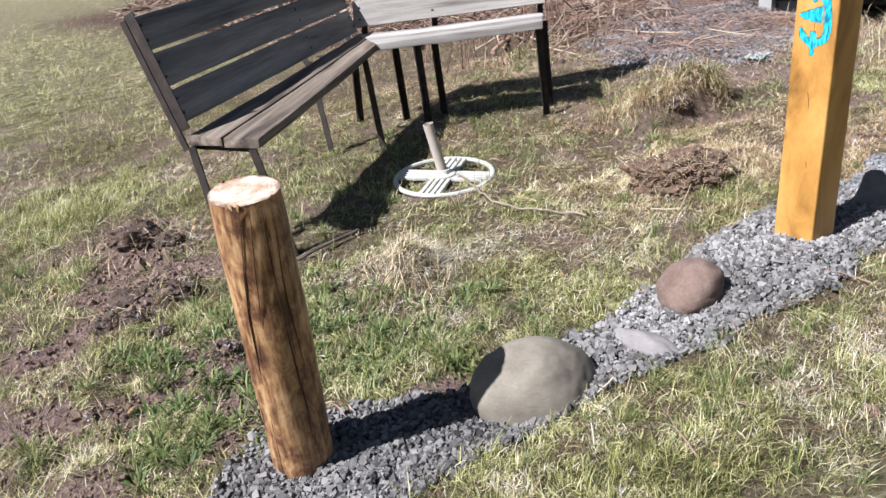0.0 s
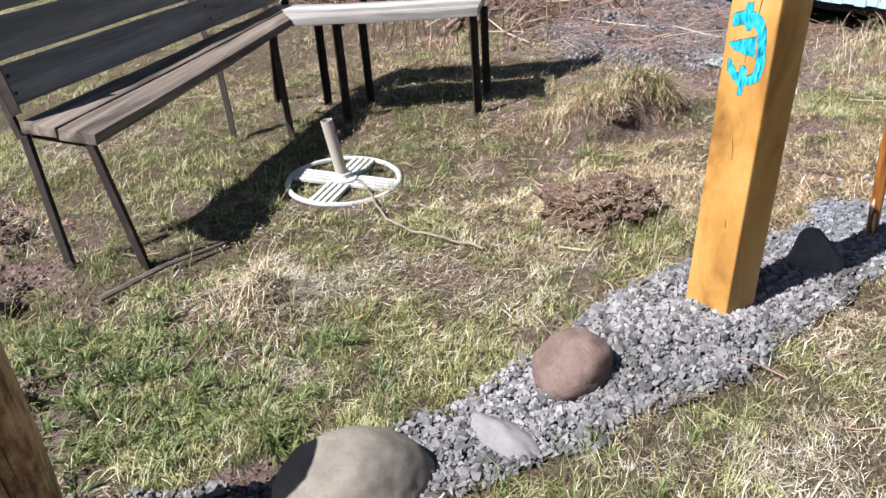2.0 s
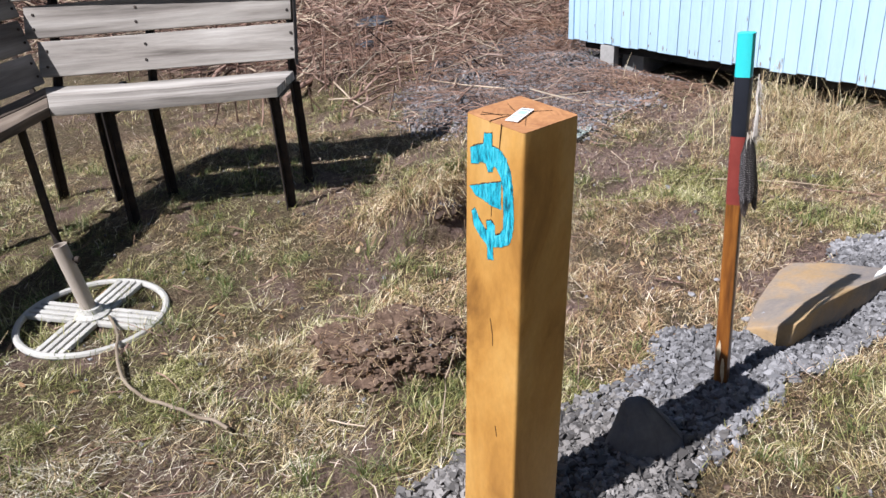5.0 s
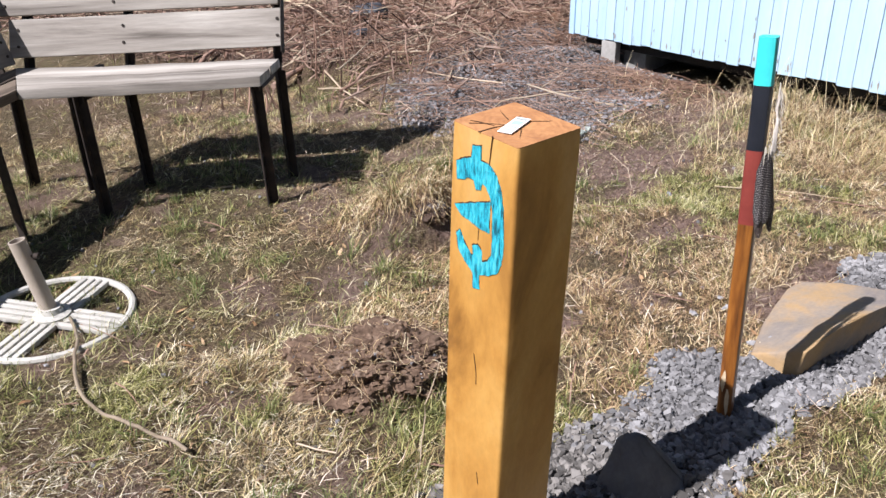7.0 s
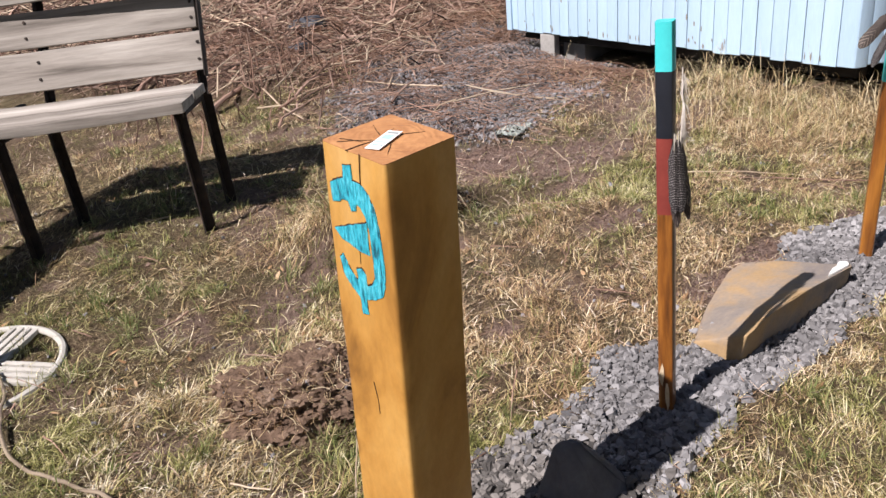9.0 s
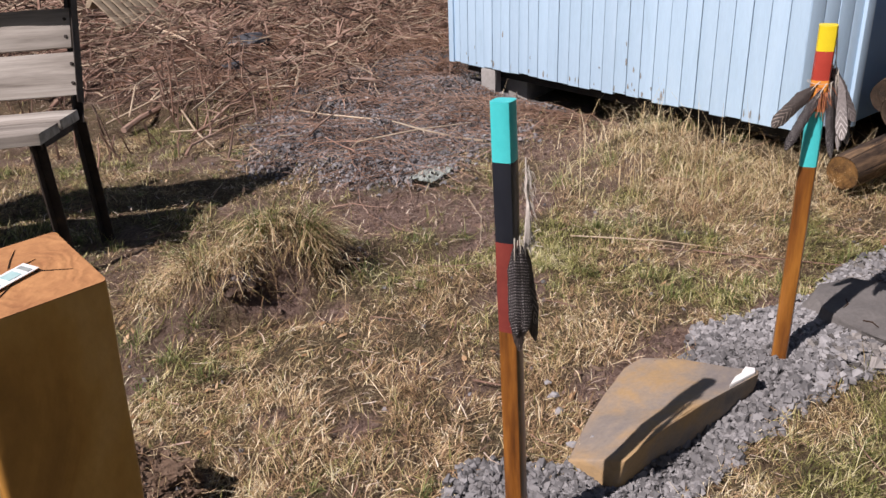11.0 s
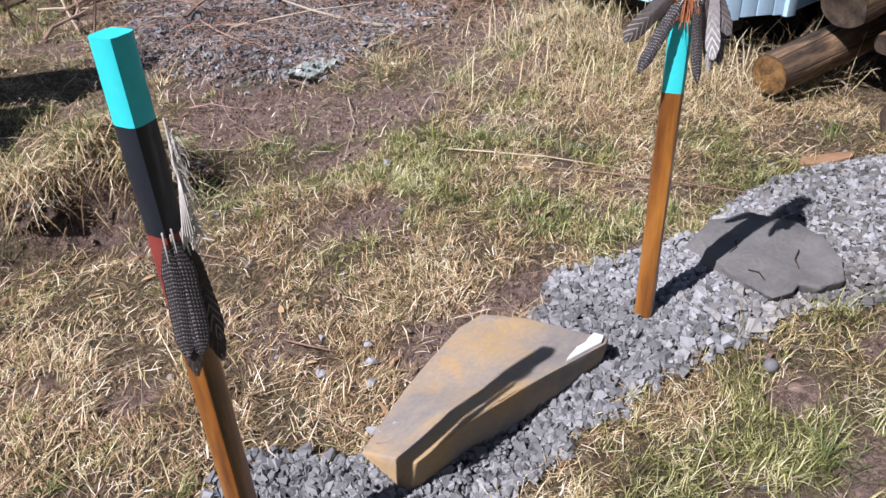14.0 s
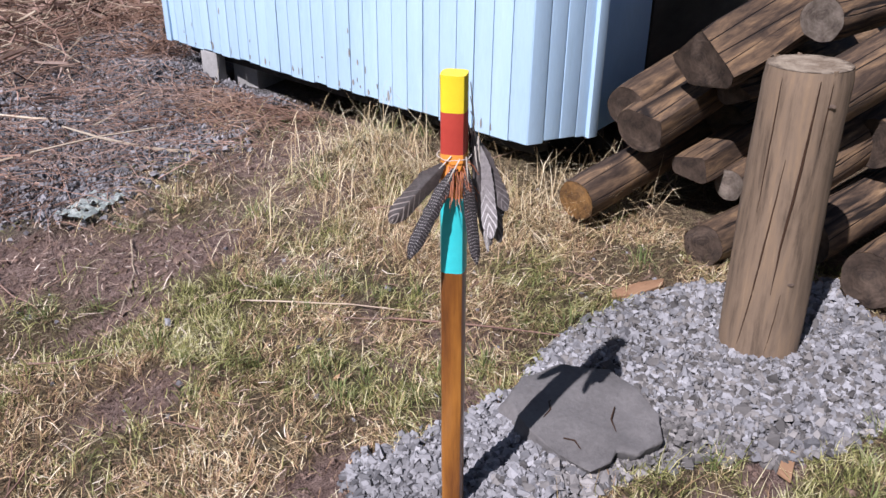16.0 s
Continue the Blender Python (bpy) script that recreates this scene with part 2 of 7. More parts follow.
def ground_material():
    m, t, bsdf = nodes_of("soil_and_thatch")
    tc = t.nodes.new("ShaderNodeTexCoord").outputs["Object"]

    def mask(name):
        a = t.nodes.new("ShaderNodeAttribute")
        a.attribute_name = name
        return a.outputs["Fac"]

    fine, broad, grit = noise_of(t, tc, 90, 6, 0.7), noise_of(t, tc, 3.0, 6, 0.6), noise_of(t, tc, 35, 6, 0.75, 0.4)
    thatch = ramp_of(t, ((0.3, (0.036, 0.023, 0.016)), (0.5, (0.11, 0.073, 0.050)), (0.7, (0.27, 0.195, 0.135))), fine)
    green = ramp_of(t, ((0.3, (0.032, 0.024, 0.016)), (0.7, (0.18, 0.14, 0.085))), fine)
    grass = mixed(t, ramp_of(t, ((0.42, (0, 0, 0)), (0.62, (1, 1, 1))), broad), thatch, green)
    strands = None  # fine dead stems pressed into the mat, lying three ways
    for angle, seed in ((15, 1.3), (75, 4.1), (140, 9.7)):
        turn = t.nodes.new("ShaderNodeMapping")
        turn.vector_type = "POINT"
        turn.inputs["Rotation"].default_value, turn.inputs["Location"].default_value = (0, 0, radians(angle)), (seed, seed * 2, 0)
        t.links.new(tc, turn.inputs["Vector"])
        fibre = ramp_of(t, ((0.55, (0, 0, 0)), (0.66, (1, 1, 1))), noise_of(t, mapped(t, turn.outputs["Vector"], (0.10, 1, 1)), 260, 2, 0.5, 0.5))
        strands = fibre if strands is None else math_of(t, "MAXIMUM", strands, fibre)
    stem = ramp_of(t, ((0.3, (0.16, 0.125, 0.065)), (0.5, (0.34, 0.28, 0.155)), (0.7, (0.55, 0.475, 0.30))), noise_of(t, tc, 28, 4, 0.7))
    grass = mixed(t, math_of(t, "MULTIPLY", strands, 0.62), grass, stem)
    soil = ramp_of(t, ((0.30, (0.065, 0.043, 0.035)), (0.5, (0.228, 0.157, 0.130)), (0.8, (0.42, 0.315, 0.265))), grit)
    stone = ramp_of(t, ((0.3, (0.06, 0.058, 0.06)), (0.7, (0.22, 0.215, 0.22))), fine)
    litter = ramp_of(t, ((0.34, (0.026, 0.017, 0.013)), (0.52, (0.115, 0.072, 0.056)), (0.72, (0.32, 0.225, 0.178))), grit)
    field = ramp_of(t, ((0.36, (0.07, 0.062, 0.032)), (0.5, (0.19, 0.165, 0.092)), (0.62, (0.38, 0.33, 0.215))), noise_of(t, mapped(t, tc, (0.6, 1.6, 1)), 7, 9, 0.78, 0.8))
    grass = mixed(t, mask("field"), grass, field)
    col = mixed(t, mask("soil"), grass, soil)
    col = mixed(t, mask("litter"), col, litter)
    col = mixed(t, mask("stone"), col, stone)
    t.links.new(col, bsdf.inputs["Base Color"])
    bsdf.inputs["Roughness"].default_value, bsdf.inputs["Specular IOR Level"].default_value = 0.95, 0.1
    bump_of(t, bsdf, math_of(t, "ADD", grit, math_of(t, "ADD", fine, math_of(t, "MULTIPLY", strands, 0.25))), 1.0, 0.02)
    return m


def end_grain(name, light, dark, rim=0.0):
    """Sawn end of a log: growth rings and drying cracks round the object's own axis z."""
    m, t, bsdf = nodes_of(name)
    tc = t.nodes.new("ShaderNodeTexCoord").outputs["Object"]
    w = t.nodes.new("ShaderNodeTexWave")
    w.wave_type, w.rings_direction = "RINGS", "Z"
    w.inputs["Scale"].default_value, w.inputs["Distortion"].default_value, w.inputs["Detail"].default_value = 22, 14, 4
    t.links.new(tc, w.inputs["Vector"])
    blot = noise_of(t, tc, 16, 6, 0.7)
    col = mixed(t, 0.10, ramp_of(t, ((0.36, dark), (0.66, light)), blot), ramp_of(t, ((0, dark), (1, light)), w.outputs["Fac"]))
    if rim:  # weather-darkened sapwood round the edge
        s = t.nodes.new("ShaderNodeSeparateXYZ")
        t.links.new(tc, s.inputs[0])
        far = math_of(t, "SQRT", math_of(t, "ADD", math_of(t, "MULTIPLY", s.outputs[0], s.outputs[0]), math_of(t, "MULTIPLY", s.outputs[1], s.outputs[1])))
        edge = math_of(t, "ADD", math_of(t, "DIVIDE", far, rim), math_of(t, "MULTIPLY", math_of(t, "SUBTRACT", noise_of(t, tc, 28, 4, 0.7), 0.5), 0.9))
        col = mixed(t, ramp_of(t, ((0.78, (0, 0, 0)), (0.98, (1, 1, 1))), edge), col, tuple(c * 0.6 for c in dark))
    t.links.new(col, bsdf.inputs["Base Color"])
    bsdf.inputs["Roughness"].default_value = 0.85
    bump_of(t, bsdf, w.outputs["Fac"], 0.3, 0.002)
    return m


def log_wood(name, stops, crack=(0.035, 0.02, 0.012), gloss=0.6, cracks=0.5, reach=0.5, wide=0.014):
    """Peeled round wood: streaks along z, dark bark remains and long checks."""
    m, t, bsdf = nodes_of(name)
    tc = t.nodes.new("ShaderNodeTexCoord").outputs["Object"]
    info = math_of(t, "MULTIPLY", t.nodes.new("ShaderNodeObjectInfo").outputs["Random"], 23.0)
    along = mapped(t, tc, (1, 1, 0.09), info)
    wood = noise_of(t, along, 55, 5, 0.65)
    blot = noise_of(t, mapped(t, tc, (1, 1, reach), info), 24, 7, 0.75, 0.6)
    broad = noise_of(t, mapped(t, tc, (1, 1, reach * 1.2), info), 9, 3, 0.6, 0.8)
    col = ramp_of(t, stops, math_of(t, "ADD", math_of(t, "MULTIPLY", wood, 0.28), math_of(t, "ADD", math_of(t, "MULTIPLY", blot, 0.40), math_of(t, "MULTIPLY", broad, 0.32))))
    v = t.nodes.new("ShaderNodeTexVoronoi")
    v.feature = "DISTANCE_TO_EDGE"
    v.inputs["Scale"].default_value = 15
    t.links.new(mapped(t, tc, (1, 1, 0.02), info), v.inputs["Vector"])
    line = ramp_of(t, ((wide * 0.3, (1, 1, 1)), (wide, (0, 0, 0))), v.outputs["Distance"])
    keep = ramp_of(t, ((cracks, (0, 0, 0)), (cracks + 0.06, (1, 1, 1))), noise_of(t, mapped(t, tc, (1, 1, 0.3), info), 7, 2, 0.5))
    check = math_of(t, "MULTIPLY", line, keep)
    col = mixed(t, check, col, crack)
    t.links.new(col, bsdf.inputs["Base Color"])
    bsdf.inputs["Roughness"].default_value, bsdf.inputs["Specular IOR Level"].default_value = gloss, 0.35
    bump_of(t, bsdf, math_of(t, "SUBTRACT", math_of(t, "MULTIPLY", math_of(t, "ADD", wood, blot), 0.5), check), 0.7, 0.005)
    return m


def feather_material(name, dark, light, kind):
    """kind 'dots': rows of pale spots along the vane; 'bars': pale cross bars near the tip."""
    m, t, bsdf = nodes_of(name)
    uv = t.nodes.new("ShaderNodeUVMap").outputs["UV"]
    sep = t.nodes.new("ShaderNodeSeparateXYZ")
    t.links.new(uv, sep.inputs[0])
    u, v = sep.outputs[0], sep.outputs[1]
    off = math_of(t, "ABSOLUTE", math_of(t, "SUBTRACT", u, 0.5))
    slant = math_of(t, "SUBTRACT", v, math_of(t, "MULTIPLY", off, 0.28))
    if kind == "dots":
        rows = math_of(t, "SINE", math_of(t, "MULTIPLY", slant, 185.0))
        cols = math_of(t, "SINE", math_of(t, "MULTIPLY", off, 52.0))
        spot = math_of(t, "MULTIPLY", math_of(t, "MAXIMUM", rows, 0.0), math_of(t, "ADD", 0.35, math_of(t, "MULTIPLY", cols, 0.65)))
        fac = ramp_of(t, ((0.56, (0, 0, 0)), (0.80, (1, 1, 1))), spot)
    else:
        bars = math_of(t, "SINE", math_of(t, "MULTIPLY", slant, 62.0))
        cut = math_of(t, "MULTIPLY", bars, math_of(t, "ADD", 0.1, math_of(t, "MULTIPLY", v, 0.95)))
        fac = ramp_of(t, ((0.45, (0, 0, 0)), (0.8, (1, 1, 1))), cut)
    tc = t.nodes.new("ShaderNodeTexCoord").outputs["Object"]
    mott = noise_of(t, tc, 120, 4, 0.7)
    base = ramp_of(t, ((0.3, dark), (0.8, tuple(min(1, c * 2.2 + 0.02) for c in dark))), mott)
    col = mixed(t, fac, base, light)
    t.links.new(col, bsdf.inputs["Base Color"])
    bsdf.inputs["Roughness"].default_value = 0.55
    barb = math_of(t, "SINE", math_of(t, "MULTIPLY", slant, 420.0))
    bump_of(t, bsdf, barb, 0.5, 0.0006)
    return m


M_GROUND = ground_material()
M_DRY = blades("dry_grass", ((0.0, (0.070, 0.044, 0.020)), (0.2, (0.20, 0.140, 0.062)), (0.45, (0.44, 0.335, 0.158)), (0.75, (0.70, 0.575, 0.335)), (1.0, (0.87, 0.78, 0.575))), 0.2, 1.1)
M_PALE = blades("pale_grass", ((0.0, (0.062, 0.047, 0.031)), (0.2, (0.175, 0.140, 0.090)), (0.45, (0.385, 0.330, 0.222)), (0.75, (0.62, 0.555, 0.415)), (1.0, (0.80, 0.755, 0.63))), 0.2, 1.1)
M_GREEN = blades("green_grass", ((0.0, (0.048, 0.052, 0.016)), (0.25, (0.15, 0.155, 0.046)), (0.55, (0.33, 0.33, 0.112)), (0.82, (0.56, 0.52, 0.240)), (1.0, (0.74, 0.69, 0.44))), 0.35, 1.1)
M_LUSH = blades("lush_grass", ((0.0, (0.09, 0.12, 0.04)), (0.5, (0.18, 0.23, 0.075)), (0.9, (0.33, 0.36, 0.15)), (1.0, (0.5, 0.46, 0.28))), 0.35)
M_STRAW = blades("straw", ((0.0, (0.30, 0.205, 0.105)), (0.5, (0.56, 0.435, 0.245)), (1.0, (0.82, 0.72, 0.50))), 0.12)
M_CANE = surface("dry_cane", ((0.25, (0.38, 0.275, 0.19)), (0.5, (0.60, 0.475, 0.34)), (0.75, (0.76, 0.65, 0.50))), 3, (1, 1, 1), 70, 0.8, 0.3, 0.002, 0.3, 0.4)
M_ROOT = blades("brown_root", ((0.0, (0.11, 0.062, 0.036)), (0.6, (0.35, 0.222, 0.122)), (1.0, (0.64, 0.48, 0.30))), 0.0, 0.5)
M_LITTER = blades("plant_litter", ((0.0, (0.15, 0.09, 0.068)), (0.4, (0.40, 0.275, 0.21)), (0.75, (0.62, 0.49, 0.385)), (1.0, (0.80, 0.71, 0.58))), 0.0)
M_STICK = surface("cut_brush", ((0.25, (0.115, 0.062, 0.044)), (0.5, (0.42, 0.262, 0.195)), (0.75, (0.70, 0.53, 0.435))), 3, (1, 1, 1), 70, 0.85, 0.3, 0.002, 0.3, 0.65)
M_ROTTEN = surface("rotten_brush", ((0.25, (0.035, 0.022, 0.018)), (0.5, (0.095, 0.062, 0.050)), (0.75, (0.21, 0.145, 0.115))), 3, (1, 1, 1), 70, 0.9, 0.3, 0.002, 0.3, 0.6)
M_ORANGE_TWIG = surface("orange_twig", ((0.25, (0.20, 0.11, 0.075)), (0.5, (0.36, 0.22, 0.15)), (0.75, (0.56, 0.39, 0.29))), 3, (1, 1, 1), 70, 0.8, 0.3, 0.002, 0.3, 0.5)
M_WEED = blades("broad_weed", ((0.0, (0.05, 0.075, 0.025)), (0.5, (0.12, 0.165, 0.05)), (0.9, (0.24, 0.28, 0.10)), (1.0, (0.40, 0.40, 0.2))), 0.3)
M_RUSSET = surface("russet_litter", ((0.25, (0.17, 0.07, 0.035)), (0.75, (0.40, 0.20, 0.10))), 5, (1, 1, 1), 60, 0.9, 0.2, 0.002, 0.3, 0.5)
M_GRAVEL = surface("crushed_stone", ((0.3, (0.188, 0.174, 0.162)), (0.5, (0.270, 0.253, 0.237)), (0.7, (0.415, 0.391, 0.370))), 1.4, (1, 1, 1), 160, 0.85, 0.3, 0.001, 0.25, 0.75)
# dusty stone, made paler still by glare put into the colour
M_GRAVEL_NEW = surface("dusty_glare_stone", ((0.3, (0.23, 0.225, 0.227)), (0.5, (0.328, 0.323, 0.328)), (0.7, (0.48, 0.473, 0.48))), 1.4, (1, 1, 1), 160, 0.85, 0.5, 0.002, 0.3, 0.62)
M_SOIL_DARK = surface("dark_clod_soil", ((0.25, (0.05, 0.036, 0.030)), (0.5, (0.12, 0.085, 0.068)), (0.75, (0.22, 0.165, 0.13))), 22, (1, 1, 1), 120, 0.95, 1.0, 0.012, 0.5, spec=0.1, distort=0.4)
M_GRAVEL_OLD = surface("weathered_stone", ((0.3, (0.165, 0.158, 0.162)), (0.7, (0.45, 0.432, 0.438))), 2, (1, 1, 1), 140, 0.9, 0.3, 0.001, 0.25, 0.70)
M_SOIL = surface("clod_soil", ((0.25, (0.10, 0.064, 0.050)), (0.5, (0.235, 0.160, 0.126)), (0.75, (0.40, 0.30, 0.24))), 22, (1, 1, 1), 120, 0.95, 1.0, 0.012, 0.55, spec=0.1, distort=0.4)
M_SOD = surface("rooty_sod", ((0.25, (0.065, 0.042, 0.030)), (0.5, (0.20, 0.135, 0.096)), (0.75, (0.39, 0.285, 0.21))), 17, (1, 1, 1), 130, 0.95, 1.0, 0.012, 0.55, spec=0.1, distort=0.4)
M_BOULDER = surface("tan_boulder", ((0.3, (0.175, 0.148, 0.112)), (0.55, (0.235, 0.203, 0.158)), (0.8, (0.295, 0.258, 0.205))), 6, (1, 1, 2.2), 75, 0.8, 0.4, 0.004, 0.35)
M_RED_STONE = surface("reddish_stone", ((0.3, (0.15, 0.098, 0.076)), (0.55, (0.225, 0.155, 0.122)), (0.8, (0.31, 0.232, 0.19))), 9, (1, 1, 1), 80, 0.85, 0.7, 0.008, 0.45)
M_DARK_STONE = surface("dark_grey_stone", ((0.3, (0.11, 0.107, 0.11)), (0.7, (0.20, 0.193, 0.196))), 7, (1, 1, 1), 90, 0.8, 0.5, 0.005, 0.3)
M_SLAB = surface("ochre_slab", ((0.33, (0.205, 0.182, 0.172)), (0.41, (0.265, 0.225, 0.188)), (0.48, (0.325, 0.250, 0.178)), (0.55, (0.39, 0.265, 0.140)), (0.63, (0.405, 0.275, 0.140)), (0.76, (0.34, 0.30, 0.265))), 4.2, (1, 1, 1), 80, 0.8, 0.5, 0.006, 0.3, distort=0.3)
M_SLAB_GREY = surface("grey_slab", ((0.3, (0.115, 0.108, 0.104)), (0.6, (0.17, 0.16, 0.153)), (0.8, (0.23, 0.215, 0.205))), 5, (1, 1, 1), 80, 0.85, 0.6, 0.008, 0.3)
M_PALE_STONE = surface("pale_stone", ((0.3, (0.18, 0.16, 0.152)), (0.7, (0.28, 0.255, 0.242))), 8, (1, 1, 1), 80, 0.85, 0.4, 0.004, 0.3)
M_CHALK = surface("white_chip", ((0.3, (0.75, 0.74, 0.71)), (0.7, (0.85, 0.85, 0.84))), 9, (1, 1, 1), 80, 0.8, 0.4, 0.003, 0.15)
M_TIMBER = surface("honey_timber", ((0.27, (0.13, 0.055, 0.014)), (0.36, (0.30, 0.14, 0.03)), (0.45, (0.45, 0.225, 0.05)), (0.56, (0.53, 0.29, 0.075)), (0.68, (0.58, 0.345, 0.12)), (0.85, (0.68, 0.47, 0.24))), 4.5, (1, 1, 0.5), 90, 0.5, 0.2, 0.002, 0.25, spec=0.4, distort=0.9)
M_TIMBER_END = end_grain("timber_end", (0.50, 0.25, 0.10), (0.30, 0.13, 0.05))
# for cracks, and for the painted shadow along the carved sign
M_CRACK_SHADOW = surface("crack_and_shadow", ((0.3, (0.03, 0.015, 0.008)), (0.7, (0.06, 0.03, 0.015))), 20, (1, 1, 1), 60, 0.95, 0, 0.001, 0.2)
M_PINE = log_wood("peeled_pine", ((0.38, (0.040, 0.019, 0.013)), (0.45, (0.125, 0.058, 0.030)), (0.50, (0.27, 0.142, 0.064)), (0.55, (0.44, 0.265, 0.125)), (0.66, (0.62, 0.45, 0.26))), gloss=0.5, cracks=0.62, reach=0.55)
M_PINE_END = end_grain("pine_end", (0.68, 0.59, 0.49), (0.33, 0.21, 0.13), 0.09)
M_CEDAR = log_wood("brown_round_post", ((0.38, (0.06, 0.043, 0.031)), (0.45, (0.145, 0.103, 0.068)), (0.505, (0.195, 0.140, 0.094)), (0.565, (0.235, 0.162, 0.100)), (0.66, (0.31, 0.250, 0.182))), gloss=0.75, cracks=0.85, reach=0.14)
M_CEDAR_END = end_grain("weathered_end", (0.36, 0.30, 0.22), (0.14, 0.10, 0.065), 0.105)
M_LOG = log_wood("old_log", ((0.38, (0.018, 0.012, 0.009)), (0.46, (0.062, 0.040, 0.026)), (0.525, (0.135, 0.086, 0.050)), (0.575, (0.225, 0.140, 0.072)), (0.66, (0.33, 0.25, 0.17))), (0.012, 0.008, 0.006), gloss=0.75, cracks=0.36, reach=0.2, wide=0.03)
M_LOG_END = end_grain("old_log_end", (0.15, 0.105, 0.073), (0.035, 0.024, 0.018))
M_LOG_RUST = end_grain("orange_log_end", (0.50, 0.27, 0.085), (0.10, 0.055, 0.028), 0.085)
M_LOG_PALE = end_grain("pale_log_end", (0.30, 0.25, 0.20), (0.08, 0.058, 0.042))
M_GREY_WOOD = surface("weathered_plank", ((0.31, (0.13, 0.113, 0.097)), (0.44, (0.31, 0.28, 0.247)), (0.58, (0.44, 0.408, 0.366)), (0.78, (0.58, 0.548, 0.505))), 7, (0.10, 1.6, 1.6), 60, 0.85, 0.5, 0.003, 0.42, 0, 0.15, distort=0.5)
# weathered plank darkened by a third for back boards turned from the sun
M_SHADED_PLANK = surface("shaded_plank", ((0.30, (0.085, 0.074, 0.066)), (0.44, (0.19, 0.173, 0.158)), (0.58, (0.28, 0.262, 0.243)), (0.78, (0.40, 0.38, 0.355))), 7, (0.10, 1.6, 1.6), 60, 0.85, 0.5, 0.003, 0.42, 0, 0.15, distort=0.5)
# dark grimy wood, deepened further for the backrest's shadow on the seat
M_SEAT_DARK = surface("grimy_shaded_plank", ((0.30, (0.035, 0.027, 0.022)), (0.43, (0.10, 0.077, 0.060)), (0.56, (0.20, 0.157, 0.120)), (0.78, (0.36, 0.30, 0.235))), 9, (0.10, 1.6, 1.6), 70, 0.85, 0.6, 0.004, 0.45, 0, 0.15, distort=0.5)
M_IRON = surface("dark_iron", ((0.3, (0.022, 0.018, 0.016)), (0.6, (0.048, 0.036, 0.03)), (0.85, (0.12, 0.07, 0.045))), 14, (1, 1, 1), 110, 0.75, 0.4, 0.002, 0.3, metal=0.1)
M_RESIN = surface("cream_resin", ((0.3, (0.44, 0.425, 0.385)), (0.7, (0.56, 0.545, 0.50))), 6, (1, 1, 1), 90, 0.6, 0.2, 0.001, 0.22)
M_PIPE = surface("beige_pipe", ((0.3, (0.40, 0.34, 0.28)), (0.7, (0.54, 0.47, 0.40))), 8, (1, 1, 0.4), 90, 0.5, 0.2, 0.001, 0.2)
M_CABLE = surface("brown_cable", ((0.3, (0.20, 0.155, 0.11)), (0.7, (0.32, 0.26, 0.19))), 10, (1, 1, 1), 90, 0.6, 0.1, 0.001, 0.2)
M_SHED = surface("pale_blue_paint", ((0.22, (0.38, 0.54, 0.66)), (0.40, (0.46, 0.65, 0.82)), (0.7, (0.50, 0.69, 0.86))), 5, (2.5, 2.5, 0.35), 60, 0.6, 0.25, 0.002, 0.14, 0, 0.08)
M_FLAKE = surface("bare_grey_board", ((0.3, (0.20, 0.19, 0.18)), (0.7, (0.38, 0.37, 0.35))), 9, (2, 2, 0.3), 70, 0.9, 0.4, 0.002, 0.3)
# shed paint again, darkened and blued for its shaded side
M_SHED_SHADED = surface("shaded_blue_paint", ((0.3, (0.22, 0.42, 0.70)), (0.7, (0.27, 0.48, 0.76))), 4, (1, 1, 0.4), 60, 0.55, 0.2, 0.002, 0.12)
# near-black, so gaps beside and under the shed read as deep shade
M_BLACK_WOOD = surface("shade_black_wood", ((0.3, (0.018, 0.016, 0.015)), (0.7, (0.05, 0.045, 0.04))), 9, (0.3, 1, 1), 60, 0.9, 0.4, 0.003, 0.3)
M_ROOF = surface("roofing_felt", ((0.3, (0.06, 0.06, 0.06)), (0.7, (0.12, 0.12, 0.12))), 6, (1, 1, 1), 90, 0.9, 0.4, 0.003, 0.3)
M_CONCRETE = surface("concrete", ((0.3, (0.26, 0.25, 0.235)), (0.7, (0.42, 0.41, 0.39))), 6, (1, 1, 1), 80, 0.9, 0.5, 0.004, 0.3)
M_PALLET = surface("pallet_wood", ((0.3, (0.24, 0.19, 0.13)), (0.7, (0.46, 0.38, 0.28))), 8, (0.2, 1, 1), 60, 0.9, 0.4, 0.003, 0.35)
M_TEAL = surface("turquoise_paint", ((0.3, (0.035, 0.54, 0.56)), (0.7, (0.06, 0.62, 0.64))), 9, (1, 1, 1), 90, 0.4, 0.2, 0.001, 0.12)
M_CARVED = surface("carved_turquoise", ((0.34, (0.006, 0.12, 0.17)), (0.43, (0.016, 0.36, 0.50)), (0.53, (0.03, 0.57, 0.74)), (0.72, (0.17, 0.78, 0.92))), 130, (1, 0.22, 1), 260, 0.5, 1.0, 0.008, 0.3)
M_BLACK = surface("black_paint", ((0.3, (0.012, 0.014, 0.02)), (0.7, (0.022, 0.025, 0.034))), 9, (1, 1, 1), 90, 0.35, 0.2, 0.001, 0.1)
M_RED = surface("red_paint", ((0.3, (0.42, 0.05, 0.035)), (0.7, (0.52, 0.075, 0.05))), 9, (1, 1, 1), 90, 0.4, 0.2, 0.001, 0.12)
M_MAROON = surface("maroon_paint", ((0.3, (0.15, 0.028, 0.024)), (0.7, (0.24, 0.048, 0.038))), 9, (1, 1, 1), 90, 0.45, 0.2, 0.001, 0.15)
